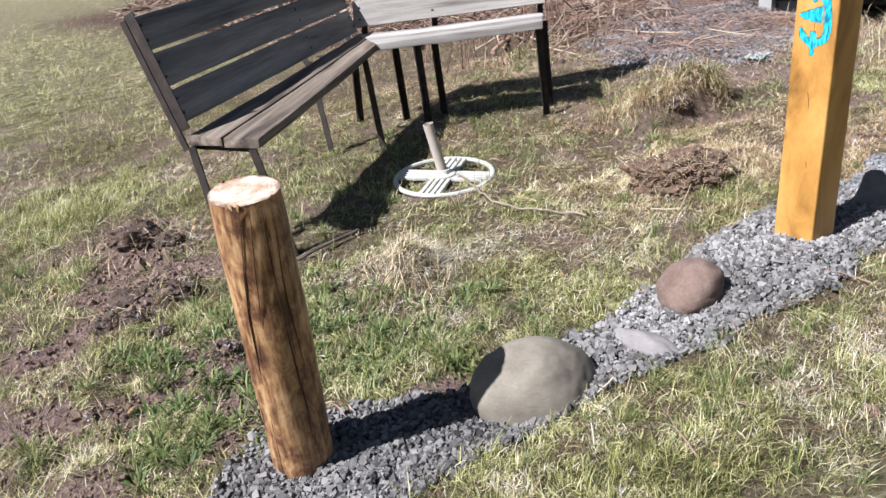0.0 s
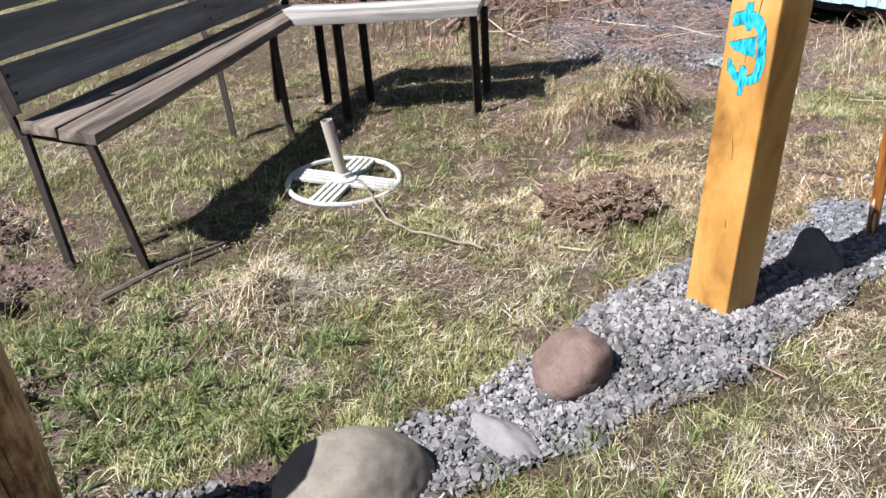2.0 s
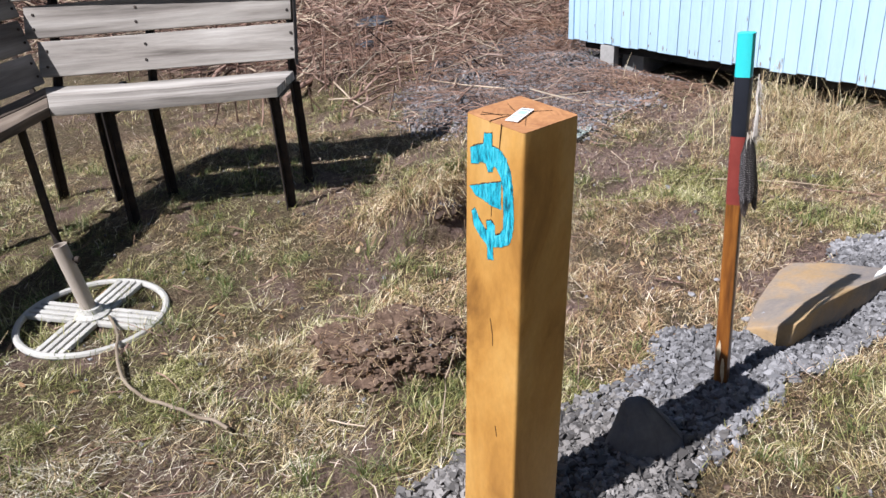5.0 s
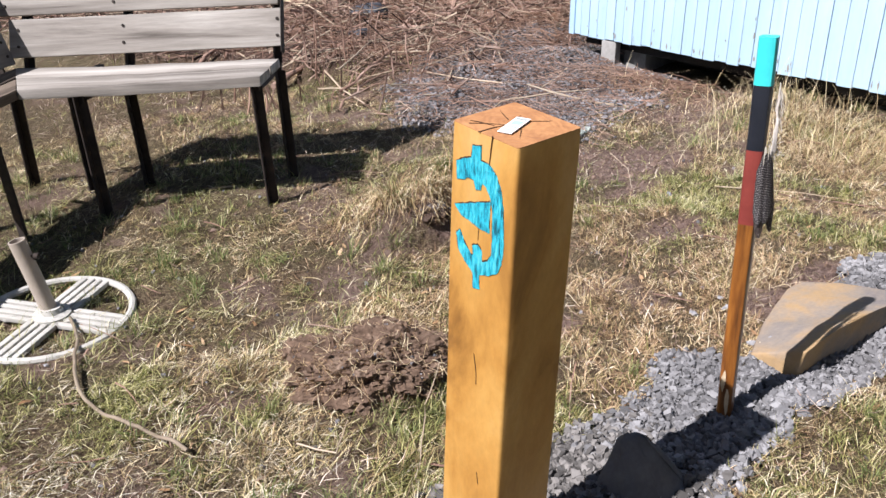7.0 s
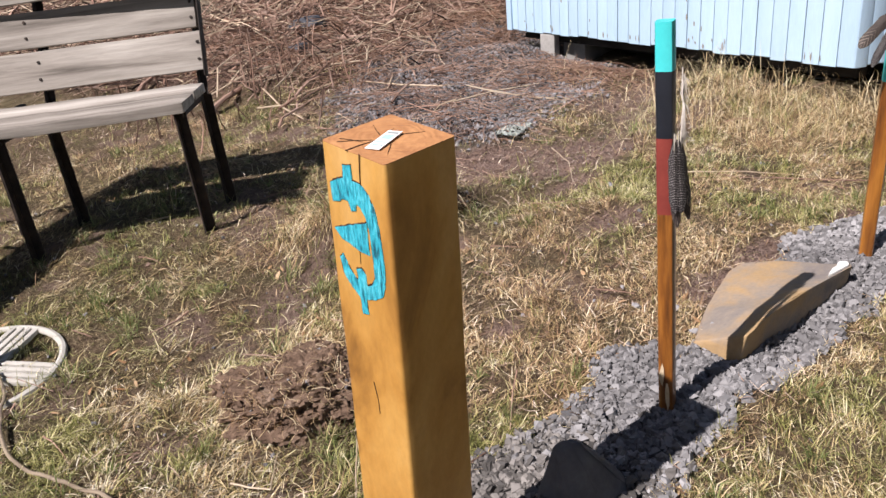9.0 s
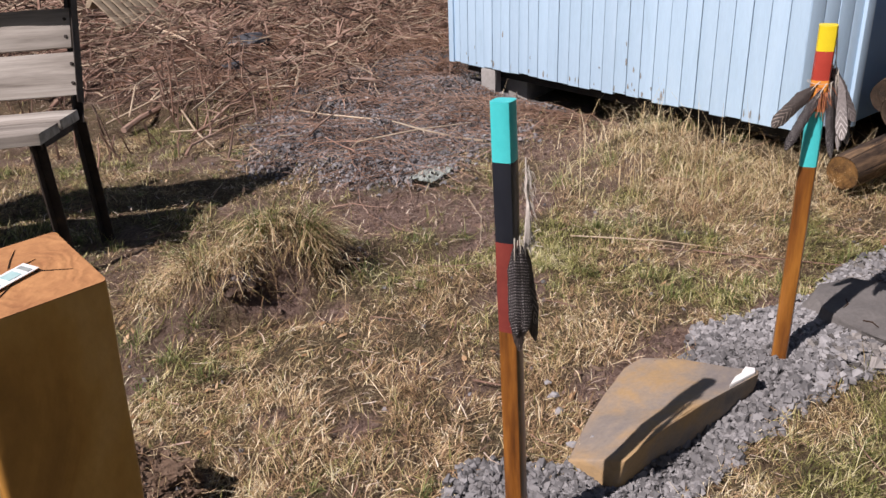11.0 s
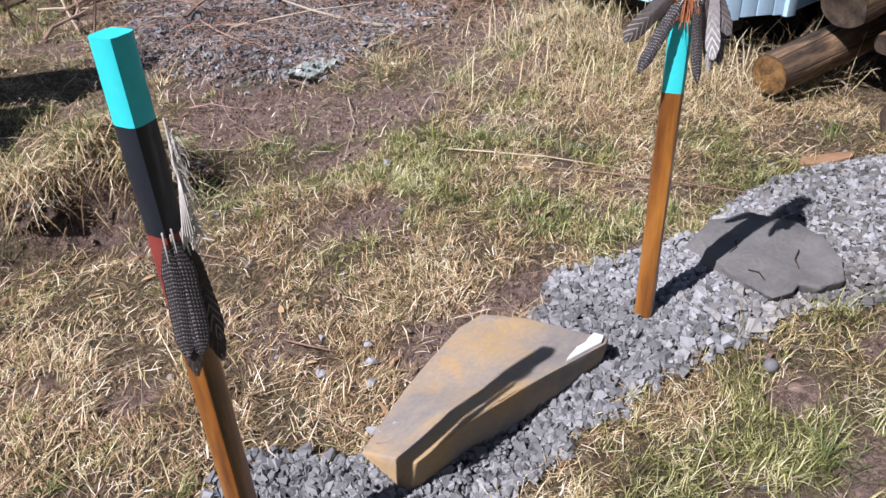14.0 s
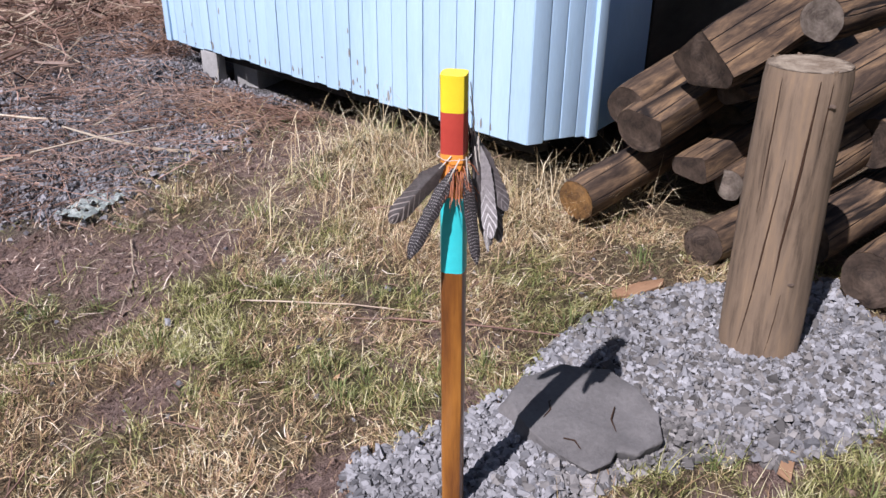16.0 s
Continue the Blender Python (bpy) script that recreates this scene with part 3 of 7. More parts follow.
M_YELLOW = surface("yellow_paint", ((0.3, (0.78, 0.60, 0.02)), (0.7, (0.86, 0.69, 0.03))), 9, (1, 1, 1), 90, 0.4, 0.2, 0.001, 0.1)
M_ORANGE = surface("orange_paint", ((0.3, (0.78, 0.27, 0.04)), (0.7, (0.86, 0.36, 0.07))), 9, (1, 1, 1), 90, 0.4, 0.2, 0.001, 0.1)
M_STAKE = surface("varnished_stake", ((0.34, (0.06, 0.02, 0.008)), (0.46, (0.22, 0.078, 0.015)), (0.60, (0.40, 0.16, 0.028)), (0.8, (0.52, 0.25, 0.06))), 22, (1, 1, 0.10), 80, 0.35, 0.3, 0.002, 0.3, spec=0.5, coat=0.3)
M_RAW = surface("chipped_pale_wood", ((0.3, (0.50, 0.38, 0.24)), (0.7, (0.64, 0.52, 0.36))), 20, (1, 1, 0.2), 80, 0.8, 0.3, 0.001, 0.25)
M_GUINEA = feather_material("spotted_feather", (0.013, 0.009, 0.010), (0.62, 0.59, 0.58), "dots")
M_BARRED = feather_material("barred_feather", (0.030, 0.022, 0.019), (0.30, 0.255, 0.22), "bars")
M_DARKF = feather_material("dark_feather", (0.022, 0.014, 0.012), (0.085, 0.060, 0.050), "bars")
M_GREYF = feather_material("grey_feather", (0.060, 0.050, 0.048), (0.21, 0.19, 0.18), "bars")
M_QUILLF = feather_material("pale_feather", (0.17, 0.155, 0.15), (0.66, 0.63, 0.61), "bars")
M_RUST_DOWN = surface("rust_down", ((0.3, (0.40, 0.13, 0.06)), (0.7, (0.56, 0.24, 0.13))), 40, (1, 1, 1), 160, 0.9, 0.3, 0.001, 0.3)
M_QUILL = surface("feather_quill", ((0.3, (0.50, 0.45, 0.38)), (0.7, (0.70, 0.65, 0.56))), 30, (1, 1, 1), 90, 0.5, 0.1, 0.001, 0.15)
M_STRING = surface("pale_string", ((0.3, (0.52, 0.47, 0.42)), (0.7, (0.72, 0.67, 0.61))), 60, (1, 1, 1), 200, 0.9, 0.5, 0.001, 0.3)
M_CARD = surface("white_card", ((0.3, (0.74, 0.76, 0.76)), (0.7, (0.82, 0.83, 0.83))), 9, (1, 1, 1), 90, 0.45, 0, 0.001, 0.06)
M_CARD_INK = surface("teal_print", ((0.3, (0.28, 0.50, 0.52)), (0.7, (0.45, 0.64, 0.64))), 40, (1, 1, 1), 90, 0.5, 0, 0.001, 0.2)
M_CARD_DARK = surface("grey_print", ((0.3, (0.25, 0.29, 0.29)), (0.7, (0.38, 0.42, 0.42))), 40, (1, 1, 1), 90, 0.5, 0, 0.001, 0.2)
M_BARK = surface("bark_chip", ((0.3, (0.24, 0.125, 0.065)), (0.7, (0.46, 0.29, 0.17))), 9, (0.3, 1, 1), 70, 0.85, 0.5, 0.004, 0.35)
M_RAG = surface("pale_green_scrap", ((0.3, (0.44, 0.50, 0.46)), (0.7, (0.66, 0.70, 0.66))), 14, (1, 1, 1), 90, 0.8, 0.4, 0.004, 0.3)
M_LEAF = blades("dead_leaf", ((0.0, (0.28, 0.15, 0.07)), (0.5, (0.46, 0.29, 0.16)), (1.0, (0.60, 0.44, 0.28))), 0.15)
M_TARP = surface("dark_scrap", ((0.3, (0.05, 0.055, 0.065)), (0.7, (0.10, 0.105, 0.12))), 12, (1, 1, 1), 90, 0.6, 0.4, 0.006, 0.3)


# ---- building helpers ----
def mesh_of(name, bm, material, flat=False):
    me = bpy.data.meshes.new(name)
    bm.normal_update()
    bm.to_mesh(me)
    bm.free()
    for m in (material if isinstance(material, (list, tuple)) else [material]):
        me.materials.append(m)
    if not flat:
        me.polygons.foreach_set("use_smooth", [True] * len(me.polygons))
        me.set_sharp_from_angle(angle=radians(38))
    return me


def part(name, bm, material, parent, label="", flat=False):
    ob = new(name, mesh_of(name, bm, material, flat))
    ob.parent = parent
    return tagged(ob, label)


def thing(name, place, label, category, group="", kind="", turn=0.0):
    ob = new(name)
    ob.matrix_basis = pose(*place, 0, 0, turn)
    ob.empty_display_size = 0.05
    return tagged(ob, label, category, group, kind)


def single(name, bm, material, place, label, category, group="", kind="", flat=False, turn=(0, 0, 0)):
    ob = new(name, mesh_of(name, bm, material, flat))
    ob.matrix_basis = pose(*place, *turn)
    return tagged(ob, label, category, group, kind)


def box(bm, lo, hi, bevel=0.0, m=None):
    """A bevelled block between two corners."""
    made = bmesh.ops.create_cube(bm, size=1.0)
    vs = made["verts"]
    lo, hi = Vector(lo), Vector(hi)
    for v in vs:
        v.co = Vector((lo[i] + (v.co[i] + 0.5) * (hi[i] - lo[i]) for i in range(3)))
    if bevel:
        es = list({e for v in vs for e in v.link_edges})
        got = bmesh.ops.bevel(bm, geom=es, offset=bevel, segments=2, affect="EDGES", profile=0.6)
        vs = list({v for f in got["faces"] for v in f.verts} | {v for v in vs if v.is_valid})
    if m is not None:
        bmesh.ops.transform(bm, matrix=m, verts=vs)
    return vs


def tube(bm, points, radii, sides=8, cap=True, squash=1.0):
    """A round rod along points with a radius at each."""
    rings = []
    up = Vector((0.13, 0.21, 0.97))
    for i, p in enumerate(points):
        a = Vector(points[max(i - 1, 0)])
        b = Vector(points[min(i + 1, len(points) - 1)])
        d = (b - a).normalized()
        s = d.cross(up if abs(d.dot(up)) < 0.95 else Vector((1, 0, 0))).normalized()
        n = s.cross(d)
        r = radii[i] if isinstance(radii, (list, tuple)) else radii
        rings.append([bm.verts.new(Vector(p) + r * (math.cos(k * math.tau / sides) * s + squash * math.sin(k * math.tau / sides) * n)) for k in range(sides)])
    for a, b in zip(rings, rings[1:]):
        for k in range(sides):
            bm.faces.new((a[k], a[(k + 1) % sides], b[(k + 1) % sides], b[k]))
    if cap:
        bm.faces.new(rings[0][::-1])
        bm.faces.new(rings[-1])
    return rings


def prism(bm, outline, thick, bevel=0.0, rise=None):
    """A plate with the outline (x, y) seen from above, its top at rise(x, y) or 0, thick downward."""
    top = [bm.verts.new((x, y, rise(x, y) if rise else 0)) for x, y in outline]
    low = [bm.verts.new((x, y, (rise(x, y) if rise else 0) - thick)) for x, y in outline]
    n = len(outline)
    fs = [bm.faces.new(top), bm.faces.new(low[::-1])]
    fs += [bm.faces.new((top[i], low[i], low[(i + 1) % n], top[(i + 1) % n])) for i in range(n)]
    bmesh.ops.recalc_face_normals(bm, faces=fs)
    if bevel:
        bmesh.ops.bevel(bm, geom=list({e for f in fs for e in f.edges}), offset=bevel, segments=2, affect="EDGES", profile=0.6)


def rough_up(bm, amount, scale, seed=0):
    """Push points along their normals by noise, so that edges wander."""
    bm.normal_update()
    for v in bm.verts:
        v.co += v.normal * amount * noise.fractal(v.co * scale + Vector((seed * 3.7, seed, 0)), 0.8, 2.1, 4)


def stone_mesh(size, seed, angular=0.0, detail=4, rough=0.07, flat_low=0.5, cuts=0):
    """A stone: a ball pressed to size, cut by a few planes when angular, with broad and fine unevenness."""
    bm = bmesh.new()
    bmesh.ops.create_icosphere(bm, subdivisions=detail, radius=1.0)
    r = random.Random(seed)
    planes = []
    for _ in range(cuts):
        n = Vector((r.uniform(-1, 1), r.uniform(-1, 1), r.uniform(-0.3, 1))).normalized()
        planes.append((n, r.uniform(0.55, 0.8)))
    for v in bm.verts:
        c = v.co.copy()
        for n, d in planes:
            over = c.dot(n) - d
            if over > 0:
                c -= n * over * angular
        c *= 1 + rough * noise.fractal(c * 1.6 + Vector((seed, seed * 2.3, 0)), 0.7, 2.0, 3) + rough * 0.16 * noise.fractal(c * 9 + Vector((0, seed, 0)), 0.7, 2.0, 3)
        if c.z < -flat_low:
            c.z = -flat_low + (c.z + flat_low) * 0.2
        v.co = Vector((c.x * size[0], c.y * size[1], c.z * size[2]))
    return bm


def many(name, verts, faces, material, label, category, smooth_it=False):
    """One joined mesh of uncountable pieces, from arrays."""
    me = bpy.data.meshes.new(name)
    nf, k = faces.shape
    me.vertices.add(len(verts))
    me.vertices.foreach_set("co", np.ascontiguousarray(verts, dtype=np.float32).ravel())
    me.loops.add(nf * k)
    me.loops.foreach_set("vertex_index", np.ascontiguousarray(faces, dtype=np.int32).ravel())
    me.polygons.add(nf)
    me.polygons.foreach_set("loop_start", np.arange(0, nf * k, k, dtype=np.int32))
    me.update(calc_edges=True)
    me.polygons.foreach_set("use_smooth", np.full(nf, smooth_it, dtype=bool))
    me.materials.append(material)
    return tagged(new(name, me), label, category, "", "stuff")


def blade_field(x, y, length, width, lean, turn, curl, z=None, twist=None):
    """Blades of grass as arrays: two quads each, tapering to a tip, bent over by lean and curl and sideways by twist."""
    n = len(x)
    z0 = (height(x, y) if z is None else z) - 0.004
    turn2 = turn if twist is None else turn + twist
    dx, dy, ex, ey = np.cos(turn), np.sin(turn), np.cos(turn2), np.sin(turn2)
    a1, a2 = lean, lean + curl
    p0 = np.stack([x, y, z0], 1)
    m = length * 0.5
    p1 = p0 + np.stack([dx * np.sin(a1) * m, dy * np.sin(a1) * m, np.cos(a1) * m], 1)
    p2 = p1 + np.stack([ex * np.sin(a2) * m, ey * np.sin(a2) * m, np.cos(a2) * m], 1)
    floor_z = height(p2[:, 0], p2[:, 1]) + 0.003 if z is None else z0
    p2[:, 2] = np.maximum(p2[:, 2], floor_z)
    p1[:, 2] = np.maximum(p1[:, 2], 0.5 * (p0[:, 2] + p2[:, 2]))
    w0 = np.stack([-dy * width * 0.5, dx * width * 0.5, np.zeros(n)], 1)
    w1 = np.stack([-(dy + ey) * width * 0.25, (dx + ex) * width * 0.25, np.zeros(n)], 1)
    w2 = np.stack([-ey * width * 0.5, ex * width * 0.5, np.zeros(n)], 1)
    verts = np.stack([p0 - w0 * 0.8, p0 + w0 * 0.8, p1 - w1, p1 + w1, p2 - w2 * 0.15, p2 + w2 * 0.15], 1).reshape(-1, 3)
    base = np.arange(n)[:, None] * 6
    faces = np.concatenate([base + np.array([[0, 1, 3, 2]]), base + np.array([[2, 3, 5, 4]])], 0)
    return verts, faces


def flat_field(x, y, length, width, turn, twist):
    """Loose blades lying on the mat: two narrow quads each, kinked and tilted a little."""
    n = len(x)
    h = length * 0.5
    ax, ay = x - np.cos(turn) * h, y - np.sin(turn) * h
    bx, by = x + np.cos(turn + twist) * h, y + np.sin(turn + twist) * h
    a = np.stack([ax, ay, height(ax, ay) + rng.uniform(0.002, 0.016, n)], 1)
    c = np.stack([x, y, height(x, y) + rng.uniform(0.004, 0.024, n)], 1)
    b = np.stack([bx, by, height(bx, by) + rng.uniform(0.002, 0.016, n)], 1)
    w = np.stack([-np.sin(turn) * width * 0.5, np.cos(turn) * width * 0.5, rng.uniform(-0.6, 0.6, n) * width * 0.5], 1)
    w2 = np.stack([-np.sin(turn + twist) * width * 0.5, np.cos(turn + twist) * width * 0.5, rng.uniform(-0.6, 0.6, n) * width * 0.5], 1)
    verts = np.stack([a - w * 0.6, a + w * 0.6, c - w, c + w, b - w2 * 0.3, b + w2 * 0.3], 1).reshape(-1, 3)
    base = np.arange(n)[:, None] * 6
    return verts, np.concatenate([base + np.array([[0, 1, 3, 2]]), base + np.array([[2, 3, 5, 4]])], 0)


def rods(p, q, r0, r1, bend, seed):
    """Sticks as arrays: four-sided, three joints, bent sideways."""
    g = np.random.default_rng(seed)
    n = len(p)
    d = q - p
    ln = np.linalg.norm(d, axis=1, keepdims=True)
    d = d / ln
    side = np.cross(d, g.normal(size=(n, 3)))
    side /= np.linalg.norm(side, axis=1, keepdims=True)
    up = np.cross(side, d)
    stations = []
    for k, s in enumerate((0.0, 0.35, 0.7, 1.0)):
        off = side * (bend * ln[:, 0] * math.sin(s * math.pi))[:, None] + up * (g.normal(size=n) * 0.025 * ln[:, 0] * (0 < k < 3))[:, None]
        c = p + d * ln * s + off
        r = (r0 * (1 - s) + r1 * s)[:, None]
        for a in range(4):
            th = a * math.tau / 4
            stations.append(c + r * (math.cos(th) * side + math.sin(th) * up))
    verts = np.stack(stations, 1).reshape(-1, 3)
    base = np.arange(n)[:, None] * 16
    faces = []
    for k in range(3):
        for a in range(4):
            b = (a + 1) % 4
            faces.append(base + np.array([[k * 4 + a, k * 4 + b, (k + 1) * 4 + b, (k + 1) * 4 + a]]))
    return verts, np.concatenate(faces, 0)


CHIP = np.array([(-1, -0.8, -1), (0.9, -1, -1), (1, 0.7, -1), (-0.6, 1, -1), (-0.75, -0.35, 1), (0.55, -0.6, 1), (0.35, 0.35, 1), (-0.5, 0.55, 1)], float)
CHIP_F = np.array([(0, 3, 2, 1), (4, 5, 6, 7), (0, 1, 5, 4), (1, 2, 6, 5), (2, 3, 7, 6), (3, 0, 4, 7)])


def chips(x, y, z, size, seed):
    """Crushed stone as arrays: blocks with corners knocked about, tumbled every way."""
    g = np.random.default_rng(seed)
    n = len(x)
    v = CHIP[None] * (1 + g.uniform(-0.45, 0.35, (n, 8, 3)))
    v = v * (size[:, None] * g.uniform([0.75, 0.55, 0.32], [1.15, 0.95, 0.72], (n, 3)))[:, None] * 0.5
    a, b, c = g.uniform(0, math.tau, n), g.normal(0, 0.5, n), g.normal(0, 0.5, n)
    ca, sa, cb, sb, cc, sc = np.cos(a), np.sin(a), np.cos(b), np.sin(b), np.cos(c), np.sin(c)
    o = np.zeros(n)
    rz = np.stack([ca, -sa, o, sa, ca, o, o, o, o + 1], 1).reshape(-1, 3, 3)
    rx = np.stack([o + 1, o, o, o, cb, -sb, o, sb, cb], 1).reshape(-1, 3, 3)
    ry = np.stack([cc, o, sc, o, o + 1, o, -sc, o, cc], 1).reshape(-1, 3, 3)
    v = np.einsum("nij,nkj->nki", rz @ rx @ ry, v) + np.stack([x, y, z], 1)[:, None]
    f = (np.arange(n)[:, None, None] * 8 + CHIP_F[None]).reshape(-1, 4)
    return v.reshape(-1, 3), f


# ---- ground ----
def build_ground():
    def line(a, b, step, reach):
        core = np.arange(a, b + step / 2, step)
        out = step * np.cumsum(1.18 ** np.arange(1, 60))
        out = out[out < reach]
        return np.concatenate([a - out[::-1], core, b + out])

    xs, ys = line(-0.6, 7.4, 0.03, 400), line(0.7, 6.6, 0.03, 400)
    gx, gy = np.meshgrid(xs, ys)
    gz = height(gx.ravel(), gy.ravel())
    verts = np.stack([gx.ravel(), gy.ravel(), gz], 1)
    nx, ny = len(xs), len(ys)
    i = (np.arange(ny - 1)[:, None] * nx + np.arange(nx - 1)[None]).ravel()
    faces = np.stack([i, i + 1, i + nx + 1, i + nx], 1)
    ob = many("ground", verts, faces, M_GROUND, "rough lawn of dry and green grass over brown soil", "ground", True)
    ob["kind"] = "structure"
    x, y = gx.ravel(), gy.ravel()
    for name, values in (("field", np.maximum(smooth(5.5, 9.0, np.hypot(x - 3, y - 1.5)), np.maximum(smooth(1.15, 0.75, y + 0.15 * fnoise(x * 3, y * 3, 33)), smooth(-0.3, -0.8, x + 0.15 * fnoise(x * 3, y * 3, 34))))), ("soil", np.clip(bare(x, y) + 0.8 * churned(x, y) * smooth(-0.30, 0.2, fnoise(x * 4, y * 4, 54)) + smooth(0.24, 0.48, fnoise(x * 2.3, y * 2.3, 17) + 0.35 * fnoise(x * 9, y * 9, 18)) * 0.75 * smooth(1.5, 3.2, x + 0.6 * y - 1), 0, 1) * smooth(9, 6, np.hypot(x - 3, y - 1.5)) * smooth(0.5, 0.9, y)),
                         ("litter", brushy(x, y) * smooth(24, 17, np.hypot(x - 5, y - 4))),
                         ("stone", np.maximum(smooth(-0.01, 0.03, bed(x, y)), heap(x, y) * 0.85))):
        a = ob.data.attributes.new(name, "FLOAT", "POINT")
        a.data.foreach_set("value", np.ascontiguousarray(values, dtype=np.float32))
    return ob


build_ground()


# ---- grass, straw, gravel, brush ----
def scatter(n, x0, x1, y0, y1):
    return rng.uniform(x0, x1, n), rng.uniform(y0, y1, n)


STONE_SPOTS = ((1.42, 1.765, 0.2), (2.18, 1.845, 0.11), (3.205, 1.828, 0.09), (4.2, 1.98, 0.22), (5.055, 1.79, 0.15), (2.75, 1.815, 0.09), (0.69, 1.93, 0.09), (5.74, 1.59, 0.1))


def clear_of_stones(x, y):
    ok = np.ones(len(x), bool)
    for a, b, r in STONE_SPOTS:
        ok &= (x - a) ** 2 + (y - b) ** 2 > (r * 0.8) ** 2
    return ok


def greenness(x, y):
    g = fnoise(x * 1.5, y * 1.5, 21) * 0.68 + fnoise(x * 5.5, y * 5.5, 22) * 0.62
    g = g + 0.27 * smooth(3.0, 1.2, x) + 0.14 * smooth(1.9, 1.4, y) + 0.06 * smooth(3.4, 4.0, x) * smooth(1.9, 1.5, y) + 0.25 * np.exp(-((x - 2.5) ** 2 + (y - 4.4) ** 2) / 0.9) - 0.08 * smooth(2.4, 4.0, x) + 0.25 * np.exp(-((x - 5.6) ** 2 + (y - 2.6) ** 2) / 0.25)
    g = g - 0.18 * np.exp(-((x - 2.6) ** 2 + (y - 3.0) ** 2) / 0.9)
    g = g - 0.9 * np.exp(-((x - 1.52) ** 2 + (y - 2.8) ** 2) / 0.04)
    g = g + 0.30 * np.exp(-((x - 2.75) ** 2 + (y - 2.25) ** 2) / 0.05) + 0.25 * np.exp(-((x - 3.62) ** 2 + (y - 3.55) ** 2) / 0.06)
    return g


def lay_grass():
    """Matted lawn: small tufts combed one way patch by patch, loose kinked dead blades between them, soil showing through."""
    dry, pale, green, brown = [], [], [], []
    for count, x0, x1, y0, y1, size in ((400000, -0.5, 6.3, 0.95, 3.2, 1.0), (165000, -0.6, 6.9, 3.2, 6.2, 1.2), (52000, -3.2, 5.4, 3.0, 11, 1.7), (26000, -9, 4, 7, 26, 3.0), (40000, -1.2, 2.4, 4.6, 10.5, 1.6), (32000, -1.5, 4.2, 9.5, 19, 2.4), (26000, -3.2, 8.0, -3.0, 3.0, 2.0)):
        clumps = count // 13
        cx, cy = scatter(clumps, x0, x1, y0, y1)
        own = rng.integers(0, clumps, count)
        in_tuft = rng.random(count) < 0.72
        off_a, off_r = rng.uniform(0, math.tau, count), np.abs(rng.normal(0, 0.020 * size, count))
        x, y = scatter(count, x0, x1, y0, y1)
        x = np.where(in_tuft, cx[own] + np.cos(off_a) * off_r, x)
        y = np.where(in_tuft, cy[own] + np.sin(off_a) * off_r, y)
        keep = bed(x, y) < 0.010
        thin = np.clip(1.0 - 0.93 * bare(x, y) - 0.94 * heap(x, y) - 0.80 * brushy(x, y) - 0.40 * churned(x, y) * smooth(-0.30, 0.2, fnoise(x * 4, y * 4, 54)), 0.04, 1)
        for a, b in ((3.70, 3.46), (4.06, 3.40), (3.86, 3.48), (3.58, 3.56)):
            thin = thin * (1 - 0.85 * np.exp(-((x - a) ** 2 + (y - b) ** 2) / 0.018))
        thin = thin * np.where((fnoise(x * 2.3, y * 2.3, 17) + 0.35 * fnoise(x * 9, y * 9, 18) > 0.34) & (x + 0.6 * y > 3.2), 0.55, 1.0) * np.clip(0.95 + 2.0 * fnoise(x * 6, y * 6, 19), 0.18, 1) * np.clip(0.95 + 1.6 * fnoise(x * 19, y * 19, 23), 0.15, 1)
        keep &= rng.random(count) < thin
        keep &= clear_of_stones(x, y)
        keep &= ~((x > 6.1) & (y > 2.5) & (y < 5.5))
        if size > 1.5:
            keep &= ~((x > -0.6) & (x < 6.9) & (y < 6.15)) | (x < 0.9) & (y > 4.9)
        if y1 < 3.1:
            keep &= (y < 0.96) | (x < -0.5) | ((x > 6.3) & (y < 1.2))
        if size > 2.5:
            keep &= ~((x > -3.2) & (x < 4.4) & (y < 11))
        clump_tone = rng.normal(0, 0.34, clumps)[own] * in_tuft
        clump_size = np.exp(rng.normal(0, 0.30, clumps))[own]
        clump_way = rng.normal(0, 0.9, clumps)[own]
        x, y, off_a, in_tuft, clump_tone, clump_size, clump_way = (a[keep] for a in (x, y, off_a, in_tuft, clump_tone, clump_size, clump_way))
        n = len(x)
        is_green = 1.35 * greenness(x, y) + clump_tone + rng.normal(0, 0.18, n) > 0.10
        tuft = np.zeros(n)
        for a, b, r in ((3.66, 3.66, 0.16), (1.52, 2.80, 0.15), (5.95, 3.25, 0.35), (0.7, 4.3, 0.2), (5.75, 2.75, 0.3), (0.3, 4.9, 0.6), (2.72, 2.2, 0.12)):
            tuft = np.maximum(tuft, np.exp(-((x - a) ** 2 + (y - b) ** 2) / r ** 2))
        combed = 3.0 * fnoise(x * 1.6, y * 1.6, 27) + clump_way
        bit = (rng.random(n) < 0.25) & ~in_tuft
        length = np.where(bit, rng.uniform(0.010, 0.026, n), rng.gamma(6, 0.0047, n) + 0.011) * (1 + 1.3 * tuft) * size * np.where(in_tuft, clump_size, 1.2)
        width = rng.uniform(0.0010, 0.0029, n) * (0.4 + 0.6 * size) * np.where(y < 1.75, 0.85, 1.0) * np.where(is_green, 1.1, 1.0)
        lean = np.where(is_green, rng.normal(0.92, 0.34, n), rng.normal(1.18, 0.26, n))
        splay = off_a + rng.normal(0, 0.5, n)
        turn = np.where(in_tuft, np.arctan2(np.sin(splay) + 1.1 * np.sin(combed), np.cos(splay) + 1.1 * np.cos(combed)), np.where(rng.random(n) < 0.5, combed, rng.uniform(0, math.tau, n)))
        curl = rng.uniform(0.0, 0.5, n)
        twist = rng.normal(0, 0.12, n)
